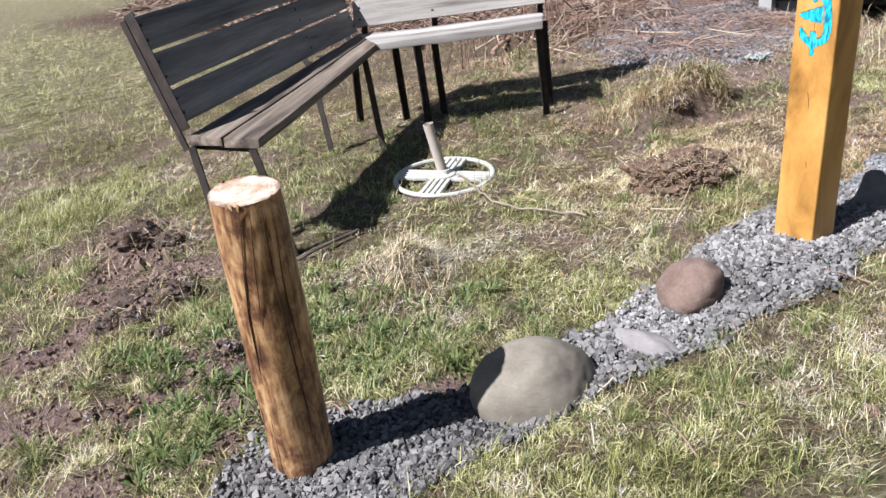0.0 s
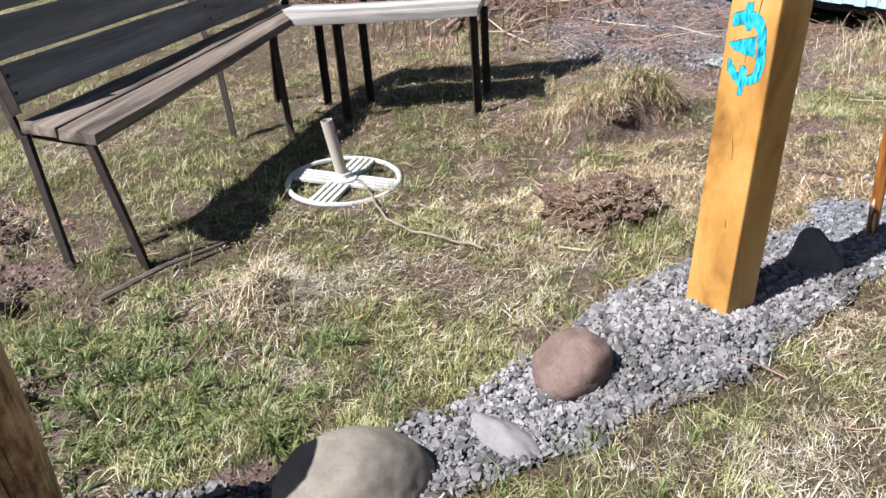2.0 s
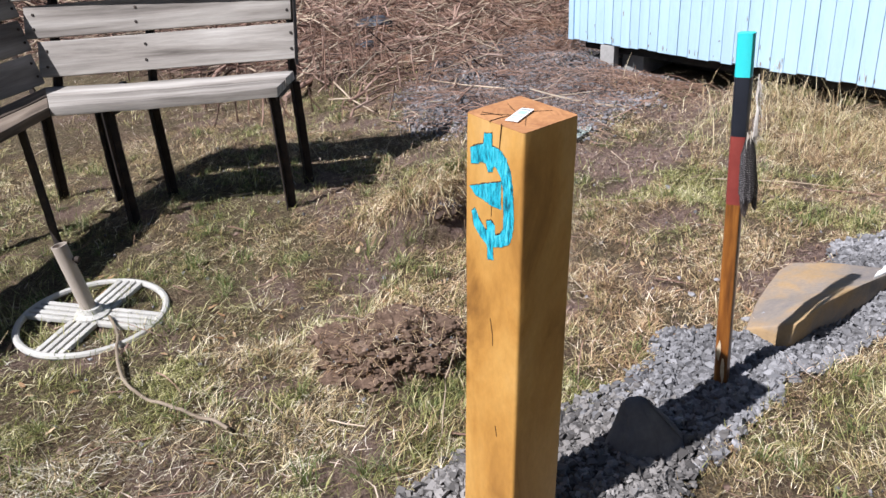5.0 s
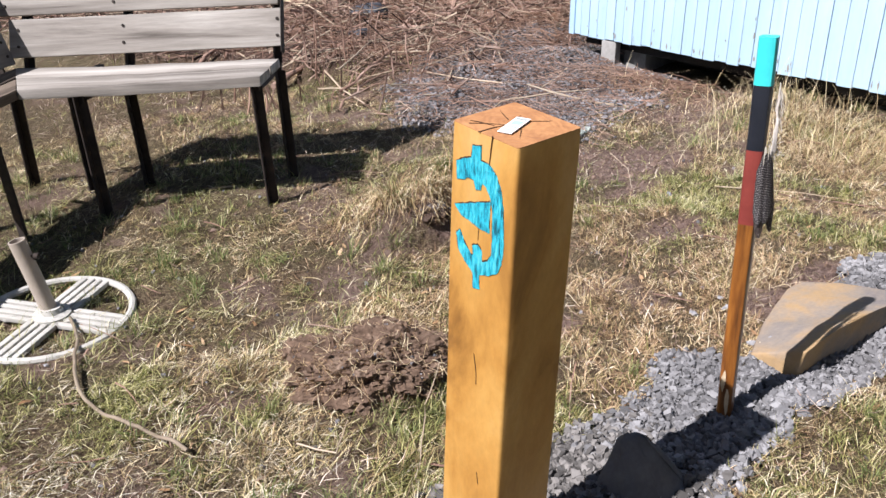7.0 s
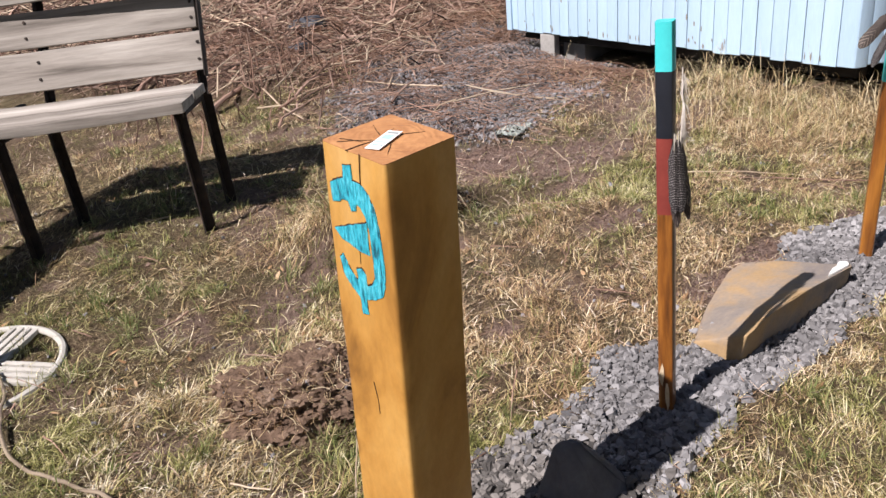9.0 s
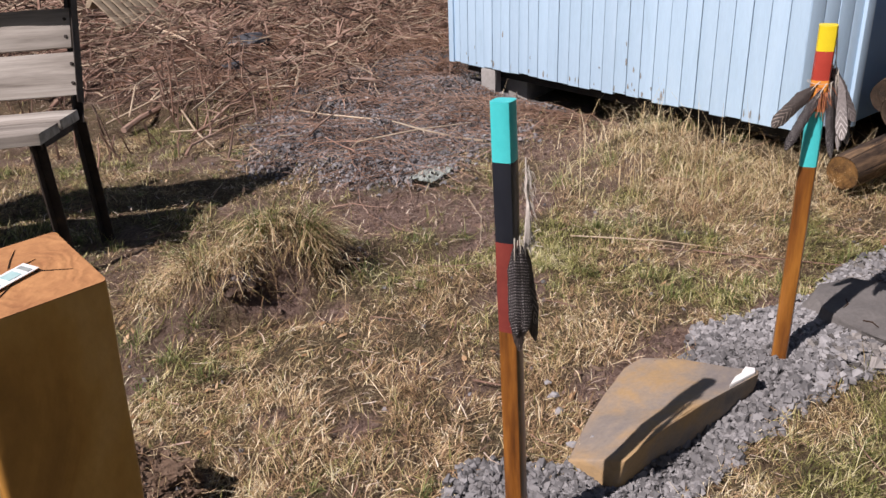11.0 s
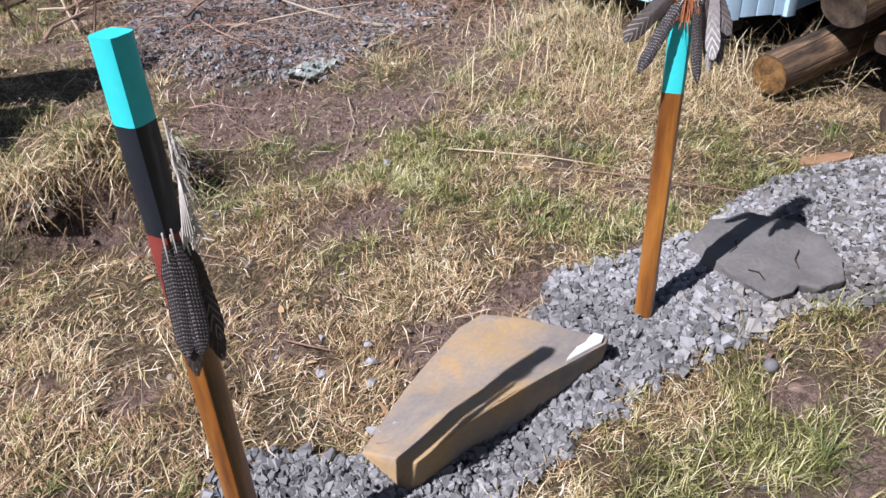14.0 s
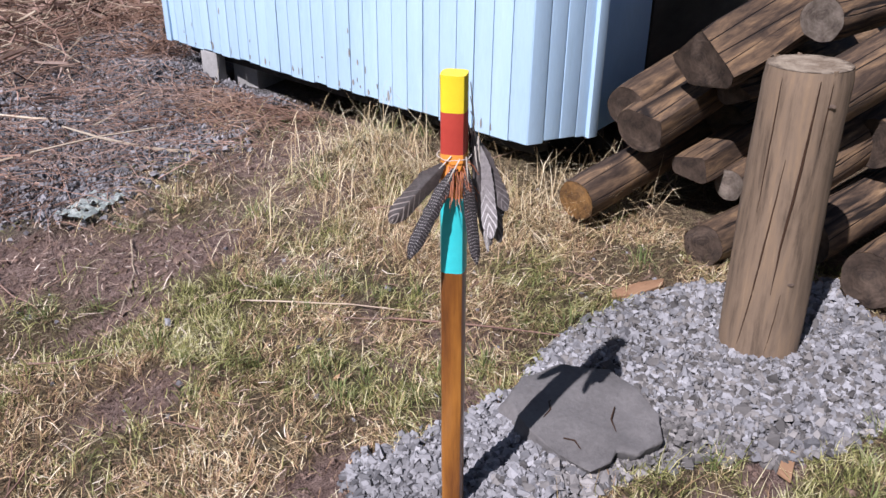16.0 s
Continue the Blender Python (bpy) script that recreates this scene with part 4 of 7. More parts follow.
        faded = ~is_green & (rng.random(n) < 0.46 * smooth(2.6, 3.6, x) * smooth(1.5, 1.9, y) + 0.10 + 0.25 * churned(x, y))
        grey = x + 0.35 * (y - 2.5) + rng.normal(0, 0.45, n) < 2.5  # bleached greyer towards the log post
        for bag, tone in ((dry, ~is_green & ~faded & ~grey), (pale, ~is_green & ~faded & grey), (green, is_green), (brown, faded)):
            pick = tone & in_tuft
            bag.append(blade_field(x[pick], y[pick], length[pick], width[pick], lean[pick], turn[pick], curl[pick], None, twist[pick]))
            pick = tone & ~in_tuft
            bag.append(flat_field(x[pick], y[pick], length[pick] * 1.1, width[pick] * 0.9, turn[pick], twist[pick]))
    for bag, name, m, label, kind in ((pale, "pale_grass", M_PALE, "bleached greyish dead grass of the lawn", "grass"), (dry, "dry_grass", M_DRY, "matted straw-coloured dead grass of the lawn", "grass"), (green, "green_grass", M_GREEN, "short fresh green grass among dead blades", "grass"), (brown, "brown_grass", M_ROOT, "brown rotting blades low in the lawn", "grass")):
        at, vs, fs = 0, [], []
        for v, f in bag:
            vs.append(v)
            fs.append(f + at)
            at += len(v)
        many(name, np.concatenate(vs), np.concatenate(fs), m, label, kind)


def lay_tufts():
    """Fresh green tufts and broad weeds."""
    tx, ty = scatter(1500, -0.5, 6.3, 0.9, 6.0)
    ok = (rng.random(1500) < smooth(-0.35, 0.35, greenness(tx, ty)) * (1 - bare(tx, ty)) * (1 - heap(tx, ty)) * (1 - brushy(tx, ty))) & (bed(tx, ty) < -0.01) & clear_of_stones(tx, ty)
    tx, ty = tx[ok], ty[ok]
    big = np.exp(rng.normal(-0.1, 0.3, ok.sum()))
    own = np.repeat(np.arange(len(tx)), (34 * big).astype(int))
    n = len(own)
    a, r = rng.uniform(0, math.tau, n), np.abs(rng.normal(0, 0.016, n)) * big[own]
    x, y = tx[own] + np.cos(a) * r, ty[own] + np.sin(a) * r
    v, f = blade_field(x, y, (rng.gamma(6, 0.007, n) + 0.014) * big[own], rng.uniform(0.0016, 0.0034, n), np.abs(rng.normal(0.5, 0.35, n)), a + rng.normal(0, 0.7, n), rng.uniform(0.2, 1.3, n), None, rng.normal(0, 0.5, n))
    old = rng.random(n) < 0.15
    f1, f2 = f[np.concatenate([~old, ~old])], f[np.concatenate([old, old])]
    # broad weeds in the damp corner
    wx, wy = np.concatenate([rng.uniform(0.2, 1.7, 110), rng.uniform(0.3, 1.3, 70)]), np.concatenate([rng.uniform(2.05, 2.95, 110), rng.uniform(2.2, 3.15, 70)])
    own2 = np.repeat(np.arange(180), 26)
    a2 = rng.uniform(0, math.tau, 4680)
    v3, f3 = blade_field(wx[own2] + np.cos(a2) * rng.uniform(0, 0.03, 4680), wy[own2] + np.sin(a2) * rng.uniform(0, 0.03, 4680), rng.uniform(0.03, 0.085, 4680), rng.uniform(0.004, 0.008, 4680), np.abs(rng.normal(0.7, 0.3, 4680)), a2, rng.uniform(0.2, 1.0, 4680))
    many("weeds", v3, f3, M_WEED, "low dark green broad-leaved weeds in lawn", "weeds")
    many("tuft_thatch", v, f2, M_DRY, "dead blades standing among the green tufts", "grass")
    many("grass_tufts", v, f1, M_LUSH, "fresh green tufts standing in the dead lawn", "grass")


def lay_tussocks():
    """Old tussocks: long blades from the crown hanging over the dark hollow at the foot, green ones still upright in the middle."""
    dead, live, rot = [], [], []
    for cx, cy, r, count, fresh, way in ((3.86, 3.57, 0.085, 620, 0.50, -1.7), (4.03, 3.47, 0.080, 760, 0.50, -1.5), (3.60, 3.62, 0.12, 620, 0.14, -2.4), (3.72, 3.52, 0.07, 240, 0.10, -1.8), (3.46, 3.78, 0.13, 300, 0.12, -2.5)):
        a = rng.uniform(0, math.tau, count)
        d = np.abs(rng.normal(0, r, count))
        x, y = cx + np.cos(a) * d, cy + np.sin(a) * d * 0.8
        strand = rng.integers(0, 34, count)  # blades hang in locks
        lock = rng.normal(0, 0.8, 34)[strand] + way
        turn = np.arctan2(0.55 * np.sin(a) + np.sin(lock), 0.55 * np.cos(a) + np.cos(lock)) + rng.normal(0, 0.22, count)
        green = rng.random(count) < fresh * np.exp(-(d / r) ** 2 * 0.5)
        length = np.where(green, rng.uniform(0.06, 0.15, count), rng.gamma(6, 0.021, count) + 0.03)
        lean = np.where(green, np.abs(rng.normal(0.55, 0.3, count)), rng.normal(1.0, 0.32, count))
        v_args = (length, rng.uniform(0.0014, 0.0034, count), lean, turn, rng.uniform(0.4, 1.3, count))
        dim = rng.random(count) < 0.42
        for bag, pick in ((live, green), (rot, ~green & dim), (dead, ~green & ~dim)):
            bag.append(blade_field(x[pick], y[pick], *(q[pick] for q in v_args), None, rng.normal(0, 0.35, pick.sum())))
    for bag, name, mat, label in ((dead, "tussock_straw", M_DRY, "long dead blades hanging from grass tussocks"), (live, "tussock_green", M_LUSH, "fresh green blades in the crown of tussocks"), (rot, "tussock_thatch", M_ROOT, "brown rotting blades inside tussocks")):
        at, vs, fs = 0, [], []
        for v, f in bag:
            vs.append(v)
            fs.append(f + at)
            at += len(v)
        many(name, np.concatenate(vs), np.concatenate(fs), mat, label, "grass")


def lay_straw():
    """Long dead stalks, flat on the lawn, and the taller clumps beside the shed."""
    x, y = scatter(4200, -0.6, 6.9, 0.9, 6.4)
    keep = (rng.random(4200) < np.where(bed(x, y) > 0.0, 0.02, 0.8)) & clear_of_stones(x, y)
    keep &= ~((x > 6.1) & (y > 2.5) & (y < 5.5))
    x, y = x[keep], y[keep]
    n = len(x)
    v, f = blade_field(x, y, 0.04 + 0.14 * rng.random(n) ** 1.8, rng.uniform(0.0010, 0.0020, n), rng.normal(1.48, 0.08, n), rng.uniform(0, math.tau, n), rng.uniform(-0.05, 0.3, n), None, rng.normal(0, 0.25, n))
    cx, cy, count = [], [], 0
    for a, b, r, k in ((5.98, 3.34, 0.15, 420), (5.86, 3.0, 0.16, 240), (5.95, 3.75, 0.18, 130), (5.95, 2.62, 0.12, 240), (6.0, 4.3, 0.16, 50), (6.5, 2.42, 0.12, 160), (6.02, 2.52, 0.10, 260), (6.28, 2.44, 0.10, 200), (5.98, 2.95, 0.10, 200), (5.62, 3.05, 0.16, 140), (5.55, 3.35, 0.2, 160), (1.52, 2.80, 0.12, 520), (3.60, 3.60, 0.12, 90), (4.02, 3.46, 0.10, 40), (0.62, 4.2, 0.2, 220)):
        cx.append(rng.normal(a, r, k))
        cy.append(rng.normal(b, r, k))
    cx, cy = np.concatenate(cx), np.concatenate(cy)
    k = len(cx)
    tall = np.where(cx > 5, rng.uniform(0.08, 0.34, k), rng.uniform(0.05, 0.15, k))
    v2, f2 = blade_field(cx, cy, tall, rng.uniform(0.0014, 0.0032, k), np.abs(rng.normal(1.02, 0.40, k)), rng.uniform(0, math.tau, k), rng.uniform(0.1, 1.1, k))
    many("straw", np.concatenate([v, v2]), np.concatenate([f, f2 + len(v)]), M_STRAW, "bleached straw stalks lying on lawn and in clumps", "straw")


def lay_leaves():
    x, y = scatter(900, -0.4, 6.9, 0.9, 6.2)
    keep = (fnoise(x * 1.7, y * 1.7, 77) > 0.1) & (bed(x, y) < 0.02)
    x, y = x[keep], y[keep]
    n = len(x)
    v, f = blade_field(x, y, rng.uniform(0.02, 0.05, n), rng.uniform(0.008, 0.018, n), rng.normal(1.35, 0.15, n), rng.uniform(0, math.tau, n), rng.uniform(-0.5, 0.5, n), height(x, y) + 0.012)
    many("dead_leaves", v, f, M_LEAF, "scraps of tan dead leaf on lawn", "leaves")


def lay_gravel():
    x, y = scatter(110000, 0.3, 6.2, 1.05, 2.3)
    b = bed(x, y)
    keep = (b > -0.035) & (rng.random(len(x)) < smooth(-0.035, 0.02, b) * 0.9 + 0.02)
    x, y = x[keep][:36000], y[keep][:36000]
    n = len(x)
    size = np.clip(rng.gamma(4, 0.0038, n) + 0.0055, 0.008, 0.042)
    z = height(x, y) + 0.003 + rng.uniform(0, 0.016, n)
    xx = x + rng.normal(0, 0.10, n)
    new_load = ((xx > 3.35) & (xx < 4.85)) | ((xx > 4.85) & (xx < 5.3) & (y + rng.normal(0, 0.06, n) > 1.78)) | ((xx > 5.3) & (rng.random(n) < 0.6))
    v, f = chips(x[~new_load], y[~new_load], z[~new_load], size[~new_load], 3)
    many("gravel", v, f, M_GRAVEL, "bed of angular grey crushed stone", "gravel")
    v, f = chips(x[new_load], y[new_load], z[new_load], size[new_load], 4)
    many("pale_gravel", v, f, M_GRAVEL_NEW, "paler dusty crushed stone at the bed's end, some glare in its colour", "gravel")
    x, y = scatter(60000, 4.0, 7.2, 3.4, 6.6)
    keep = rng.random(len(x)) < heap(x, y) * np.clip(0.75 + 0.8 * fnoise(x * 2.4, y * 2.4, 15), 0.12, 1)
    keep &= ~((x > 6.45) & (y < 5.5))
    x, y = x[keep][:17000], y[keep][:17000]
    n = len(x)
    v, f = chips(x, y, height(x, y) + rng.uniform(0, 0.02, n), np.clip(rng.gamma(3, 0.0042, n) + 0.006, 0.008, 0.034), 5)
    many("old_gravel", v, f, M_GRAVEL_OLD, "old weathered gravel heap beside shed with twigs on it", "gravel")
    x, y = scatter(60000, -0.4, 6.4, 1.0, 5.0)
    keep = rng.random(len(x)) < bare(x, y) * 0.7 + 0.03 + 0.35 * churned(x, y) * smooth(-0.30, 0.2, fnoise(x * 4, y * 4, 54)) + 0.6 * np.exp(-(((x - 5.05) / 0.3) ** 2 + ((y - 1.60) / 0.10) ** 2))
    x, y = x[keep][:10000], y[keep][:10000]
    n = len(x)
    v, f = chips(x, y, height(x, y) + 0.002, (rng.gamma(2.2, 0.0042, n) + 0.003) * (1 + 0.9 * churned(x, y) * rng.random(n)), 19)
    many("soil_crumbs", v, f, M_SOIL, "brown crumbs of soil on bare patches", "soil")
    x, y = scatter(700, -0.3, 6.5, 1.0, 5.5)
    n = len(x)
    v, f = chips(x, y, height(x, y) + 0.006, rng.uniform(0.006, 0.02, n), 9)
    many("pebbles", v, f, M_GRAVEL_OLD, "small pebbles strewn on lawn", "pebbles")


def lay_brush():
    """Cut canes and twigs, thick over the area behind the bench, thinner over the stone heap."""
    n = 27000
    x, y = scatter(n, 3.2, 12, 4.4, 21)
    keep = rng.random(n) < np.maximum(brushy(x, y), 0.16 * heap(x, y)) * np.where(y > 9, 0.75, 1.0)
    keep &= ~((x > 5.95) & (y < 5.8)) & ~((x > 6.3) & (y < 6.3))
    x, y = x[keep], y[keep]
    n = len(x)
    turn = np.where(rng.random(n) < 0.3, rng.normal(0.25, 0.5, n), rng.uniform(0, math.pi, n))
    ln = (rng.gamma(2.0, 0.13, n) + 0.07) * (1 + 0.7 * smooth(8, 14, y))
    lift = rng.normal(0.0, 0.33, n)
    z = height(x, y) + np.abs(rng.normal(0, 0.06, n)) * (0.4 + brushy(x, y)) + 0.01
    d = np.stack([np.cos(turn) * np.cos(lift), np.sin(turn) * np.cos(lift), np.sin(lift)], 1)
    p = np.stack([x, y, z], 1) - d * ln[:, None] * 0.5
    q = np.stack([x, y, z], 1) + d * ln[:, None] * 0.5
    for a in (p, q):
        a[:, 2] = np.maximum(a[:, 2], height(a[:, 0], a[:, 1]) + 0.004)
    far = 1 + 0.9 * smooth(8, 14, y)
    r = (rng.gamma(1.5, 0.0020, n) + 0.0013) * far
    dark = rng.random(n) < 0.17
    pale = rng.random(n) < 0.27
    v, f = rods(p[pale], q[pale], r[pale], r[pale] * 0.5, rng.normal(0, 0.07, pale.sum()), 4)
    many("cane_litter", v, f, M_CANE, "bleached broken canes lying across the brush", "brush")
    for pick, name, mat, label in ((~pale & ~dark, "brush", M_STICK, "tangle of cut brown brush and twigs on ground"), (~pale & dark, "dark_brush", M_ROTTEN, "dark rotting twigs deep in the brush")):
        v, f = rods(p[pick], q[pick], r[pick] * 1.15, r[pick] * 0.5, rng.normal(0, 0.13, pick.sum()), 6)
        many(name, v, f, mat, label, "brush")
    n = 9000
    x, y = scatter(n, 4.0, 8.5, 5.2, 12)
    keep = (rng.random(n) < 0.7 * brushy(x, y) * smooth(-0.2, 0.5, fnoise(x * 0.8, y * 0.8, 63) + 0.25 * (x - 5.5))) & ~((x > 6.0) & (y < 5.8))
    x, y = x[keep], y[keep]
    n = len(x)
    v, f = blade_field(x, y, rng.uniform(0.06, 0.20, n), rng.uniform(0.0025, 0.006, n), rng.normal(1.35, 0.2, n), rng.normal(0.4, 0.8, n), rng.uniform(-0.2, 0.4, n), height(x, y) + np.abs(rng.normal(0.03, 0.03, n)))
    many("needle_litter", v, f, M_RUSSET, "rust-brown needles and stems matted in the brush", "brush")
    # orange-brown twigs swept together at the shed's corner and over the brush
    n = 2600
    x = np.concatenate([rng.normal(6.08, 0.13, 380), rng.uniform(4.8, 7.6, 1700)])
    y = np.concatenate([rng.normal(4.40, 0.26, 380), rng.uniform(5.6, 8.2, 1700)])
    keep = ~((x > 6.32) & (y < 5.6))
    x, y = x[keep], y[keep]
    n = len(x)
    turn, ln = rng.uniform(0, math.tau, n), rng.uniform(0.10, 0.36, n)
    p = np.stack([x - np.cos(turn) * ln / 2, y - np.sin(turn) * ln / 2], 1)
    q = np.stack([x + np.cos(turn) * ln / 2, y + np.sin(turn) * ln / 2], 1)
    p[:, 0], q[:, 0] = np.where(p[:, 1] < 5.6, np.minimum(p[:, 0], 6.3), p[:, 0]), np.where(q[:, 1] < 5.6, np.minimum(q[:, 0], 6.3), q[:, 0])
    up = np.abs(rng.normal(0.02, 0.03, (n, 2))) + np.where(y > 5.5, 0.03, 0.0)[:, None]
    p3 = np.column_stack([p, height(p[:, 0], p[:, 1]) + up[:, 0]])
    q3 = np.column_stack([q, height(q[:, 0], q[:, 1]) + up[:, 1]])
    v, f = rods(p3, q3, rng.uniform(0.0014, 0.0032, n), rng.uniform(0.001, 0.002, n), rng.normal(0, 0.14, n), 12)
    many("orange_twigs", v, f, M_ORANGE_TWIG, "thin orange-brown twigs heaped beside the shed", "brush")
    # fine broken litter
    n = 90000
    x, y = scatter(n, 0.0, 8.5, 1.6, 12)
    keep = (rng.random(n) < np.clip(brushy(x, y) + 0.55 * heap(x, y) + 0.30 * smooth(2.8, 4.2, x) + 0.4 * smooth(0.1, 0.5, fnoise(x * 2.0, y * 2.0, 88)), 0, 0.75)) & ~((x > 6.1) & (y < 5.6))
    keep &= bed(x, y) < 0
    x, y = x[keep][:30000], y[keep][:30000]
    n = len(x)
    v, f = blade_field(x, y, (rng.gamma(3, 0.018, n) + 0.012) * np.where(y < 4.5, 0.6, 1.0), rng.uniform(0.0015, 0.004, n), rng.normal(1.40, 0.2, n), rng.uniform(0, math.tau, n), rng.uniform(-0.3, 0.3, n), height(x, y) + np.abs(rng.normal(0.010, 0.012, n)), rng.normal(0, 0.4, n))
    many("plant_litter", v, f, M_LITTER, "pinkish-tan broken stems strewn over soil", "litter")
    # thin grey-brown twigs over the stone heap
    n = 3200
    x, y = scatter(n, 4.3, 6.9, 3.7, 6.3)
    keep = (rng.random(n) < heap(x, y)) & ~((x > 6.2) & (y < 5.5))
    x, y = x[keep], y[keep]
    n = len(x)
    turn, ln = rng.uniform(0, math.tau, n), rng.gamma(3, 0.05, n) + 0.06
    x2, y2 = x + np.cos(turn) * ln, y + np.sin(turn) * ln
    x2 = np.where(y2 < 5.5, np.minimum(x2, 6.3), x2)
    v, f = rods(np.stack([x, y, height(x, y) + rng.uniform(0.012, 0.05, n)], 1), np.stack([x2, y2, height(x2, y2) + rng.uniform(0.012, 0.05, n)], 1), rng.uniform(0.0012, 0.0026, n), rng.uniform(0.0008, 0.0016, n), rng.normal(0, 0.14, n), 14)
    many("heap_twigs", v, f, M_STICK, "thin brown twigs strewn over gravel heap", "twigs")
    # upright stubs of cut stems
    x = np.concatenate([rng.normal(4.35, 0.35, 36), rng.uniform(3.6, 6.6, 40)])
    y = np.concatenate([rng.normal(5.9, 0.35, 36), rng.uniform(6.0, 9.0, 40)])
    n = len(x)
    p = np.stack([x, y, height(x, y) - 0.02], 1)
    q = p + np.stack([rng.normal(0, 0.06, n), rng.normal(0, 0.06, n), rng.uniform(0.15, 0.45, n)], 1)
    v, f = rods(p, q, rng.uniform(0.004, 0.008, n), rng.uniform(0.003, 0.006, n), rng.normal(0, 0.04, n), 8)
    many("stem_stubs", v, f, M_STICK, "upright stubs of cut dry stems", "brush")
    # twigs lying loose on the lawn
    x, y = scatter(260, 0.2, 6.8, 1.0, 5.6)
    keep = bed(x, y) < 0.02
    x, y = x[keep], y[keep]
    n = len(x)
    turn, ln = rng.uniform(0, math.tau, n), rng.uniform(0.05, 0.30, n)
    q = np.stack([x + np.cos(turn) * ln, y + np.sin(turn) * ln], 1)
    p3 = np.stack([x, y, height(x, y) + 0.02], 1)
    q3 = np.stack([q[:, 0], q[:, 1], height(q[:, 0], q[:, 1]) + 0.022], 1)
    v, f = rods(p3, q3, rng.uniform(0.0015, 0.0035, n), rng.uniform(0.001, 0.002, n), rng.normal(0, 0.1, n), 10)
    many("twigs", v, f, M_STICK, "thin brown twigs lying loose on lawn", "twigs")


# ---- shed ----
SHED_LOW = 0.60
SHED_C, SHED_L = Vector((6.12, 2.66, 0)), Vector((6.41, 5.46, 0))
SHED_D, SHED_E = Vector((6.39, 2.535, 0)), Vector((6.90, 2.57, 0))
SHED_TOP = 2.45


def wall_frame(a, b):
    """Pose with x along the wall from a to b, y into the shed, z up."""
    d = (b - a).normalized()
    n = Vector((-d.y, d.x, 0))
    m = Matrix((d, n, Vector((0, 0, 1)))).transposed().to_4x4()
    m.translation = a
    return m, (b - a).length


def board_mesh(width, low, top, seed):
    bm = bmesh.new()
    box(bm, (0.0015, 0, low), (width - 0.0015, 0.018, top), 0.0045)
    return mesh_of("board", bm, M_SHED)


def build_shed():
    shed = thing("shed", (0, 0, 0), "pale blue wooden shed raised on blocks, paint flaking at the foot", "shed")
    shared = {}

    def clad(a, b, pitch, seed):
        m, ln = wall_frame(a, b)
        count = max(1, round(ln / pitch))
        w = ln / count
        r = random.Random(seed)
        for i in range(count):
            key = (round(w, 4), r.randrange(4))
            if key not in shared:
                shared[key] = board_mesh(w, SHED_LOW + (-0.004, 0.0, 0.005, -0.008)[key[1]], SHED_TOP, key[1])
            ob = new("board", shared[key])
            ob.parent = shed
            ob.matrix_basis = m @ Matrix.Translation((i * w, r.uniform(-0.0015, 0.0015), 0))
        return m, ln

    m, ln = clad(SHED_L, SHED_C, 0.098, 1)
    clad(SHED_C, SHED_D, 0.075, 2)
    # flaked patches where paint has left the lower board ends
    r = random.Random(5)
    for i in range(34):
        bm = bmesh.new()
        u, h = r.uniform(0.05, ln - 0.05), r.uniform(0.01, 0.055)
        w = r.uniform(0.003, 0.010)
        z = SHED_LOW + 0.012 + max(0, r.gauss(0, 0.10))
        pts = [(u + w * math.cos(k * 0.9) * r.uniform(0.5, 1), z + h * (0.5 + 0.5 * math.sin(k * 0.9)) * r.uniform(0.7, 1)) for k in range(7)]
        prism(bm, pts, 0.001)
        ob = part("flaked_patch", bm, M_FLAKE, shed, "bare grey wood where paint flaked off")
        ob.matrix_basis = m @ Matrix(((1, 0, 0, 0), (0, 0, -1, -0.0018), (0, 1, 0, 0), (0, 0, 0, 1)))
    # corner trims
    for place, w in ((SHED_D, 0.05), (SHED_L, 0.06)):
        bm = bmesh.new()
        box(bm, (-w / 2, -0.014, SHED_LOW - 0.006), (w / 2, 0.02, SHED_TOP), 0.004)
        ob = part("corner_trim", bm, M_SHED, shed)
        ob.matrix_basis = Matrix.Translation(place) @ pose(0, 0, 0, 0, 0, -14 if w < 0.055 else -96)
    # smooth side panel, shade put into its blue; black wall stands for dark beyond
    for a, b, name, mat, label in ((SHED_D, SHED_E, "side_panel", M_SHED_SHADED, "smooth blue painted panel"), (SHED_E, Vector((8.6, 2.66, 0)), "side_wall", M_BLACK_WOOD, "black wall standing in for the dark beyond the panel")):
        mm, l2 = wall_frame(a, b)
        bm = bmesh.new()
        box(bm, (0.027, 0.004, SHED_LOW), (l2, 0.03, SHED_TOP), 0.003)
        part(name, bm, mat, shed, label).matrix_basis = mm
    back = Vector((8.75, 5.25, 0))
    for a, b in ((Vector((8.6, 2.70, 0)), back), (back, SHED_L)):
        mm, l2 = wall_frame(a, b)
        bm = bmesh.new()
        box(bm, (0, 0.004, SHED_LOW), (l2, 0.03, SHED_TOP), 0.003)
        part("back_wall", bm, M_SHED, shed).matrix_basis = mm
    bm = bmesh.new()
    prism(bm, [(6.2, 2.72), (6.42, 2.6), (8.55, 2.75), (8.68, 5.2), (6.47, 5.4)], 0.05, rise=lambda x, y: SHED_LOW + 0.03)
    part("floor_deck", bm, M_BLACK_WOOD, shed, "dark underside planking")
    bm = bmesh.new()
    prism(bm, [(5.85, 2.3), (8.9, 2.2), (9.05, 5.5), (6.2, 5.8)], 0.06, 0.01, rise=lambda x, y: SHED_TOP + 0.07 + 0.12 * (x - 5.85))
    part("roof", bm, M_ROOF, shed, "dark felt roof")
    # sill beam under the boards, skids
    mm, l2 = wall_frame(SHED_L, SHED_C)
    bm = bmesh.new()
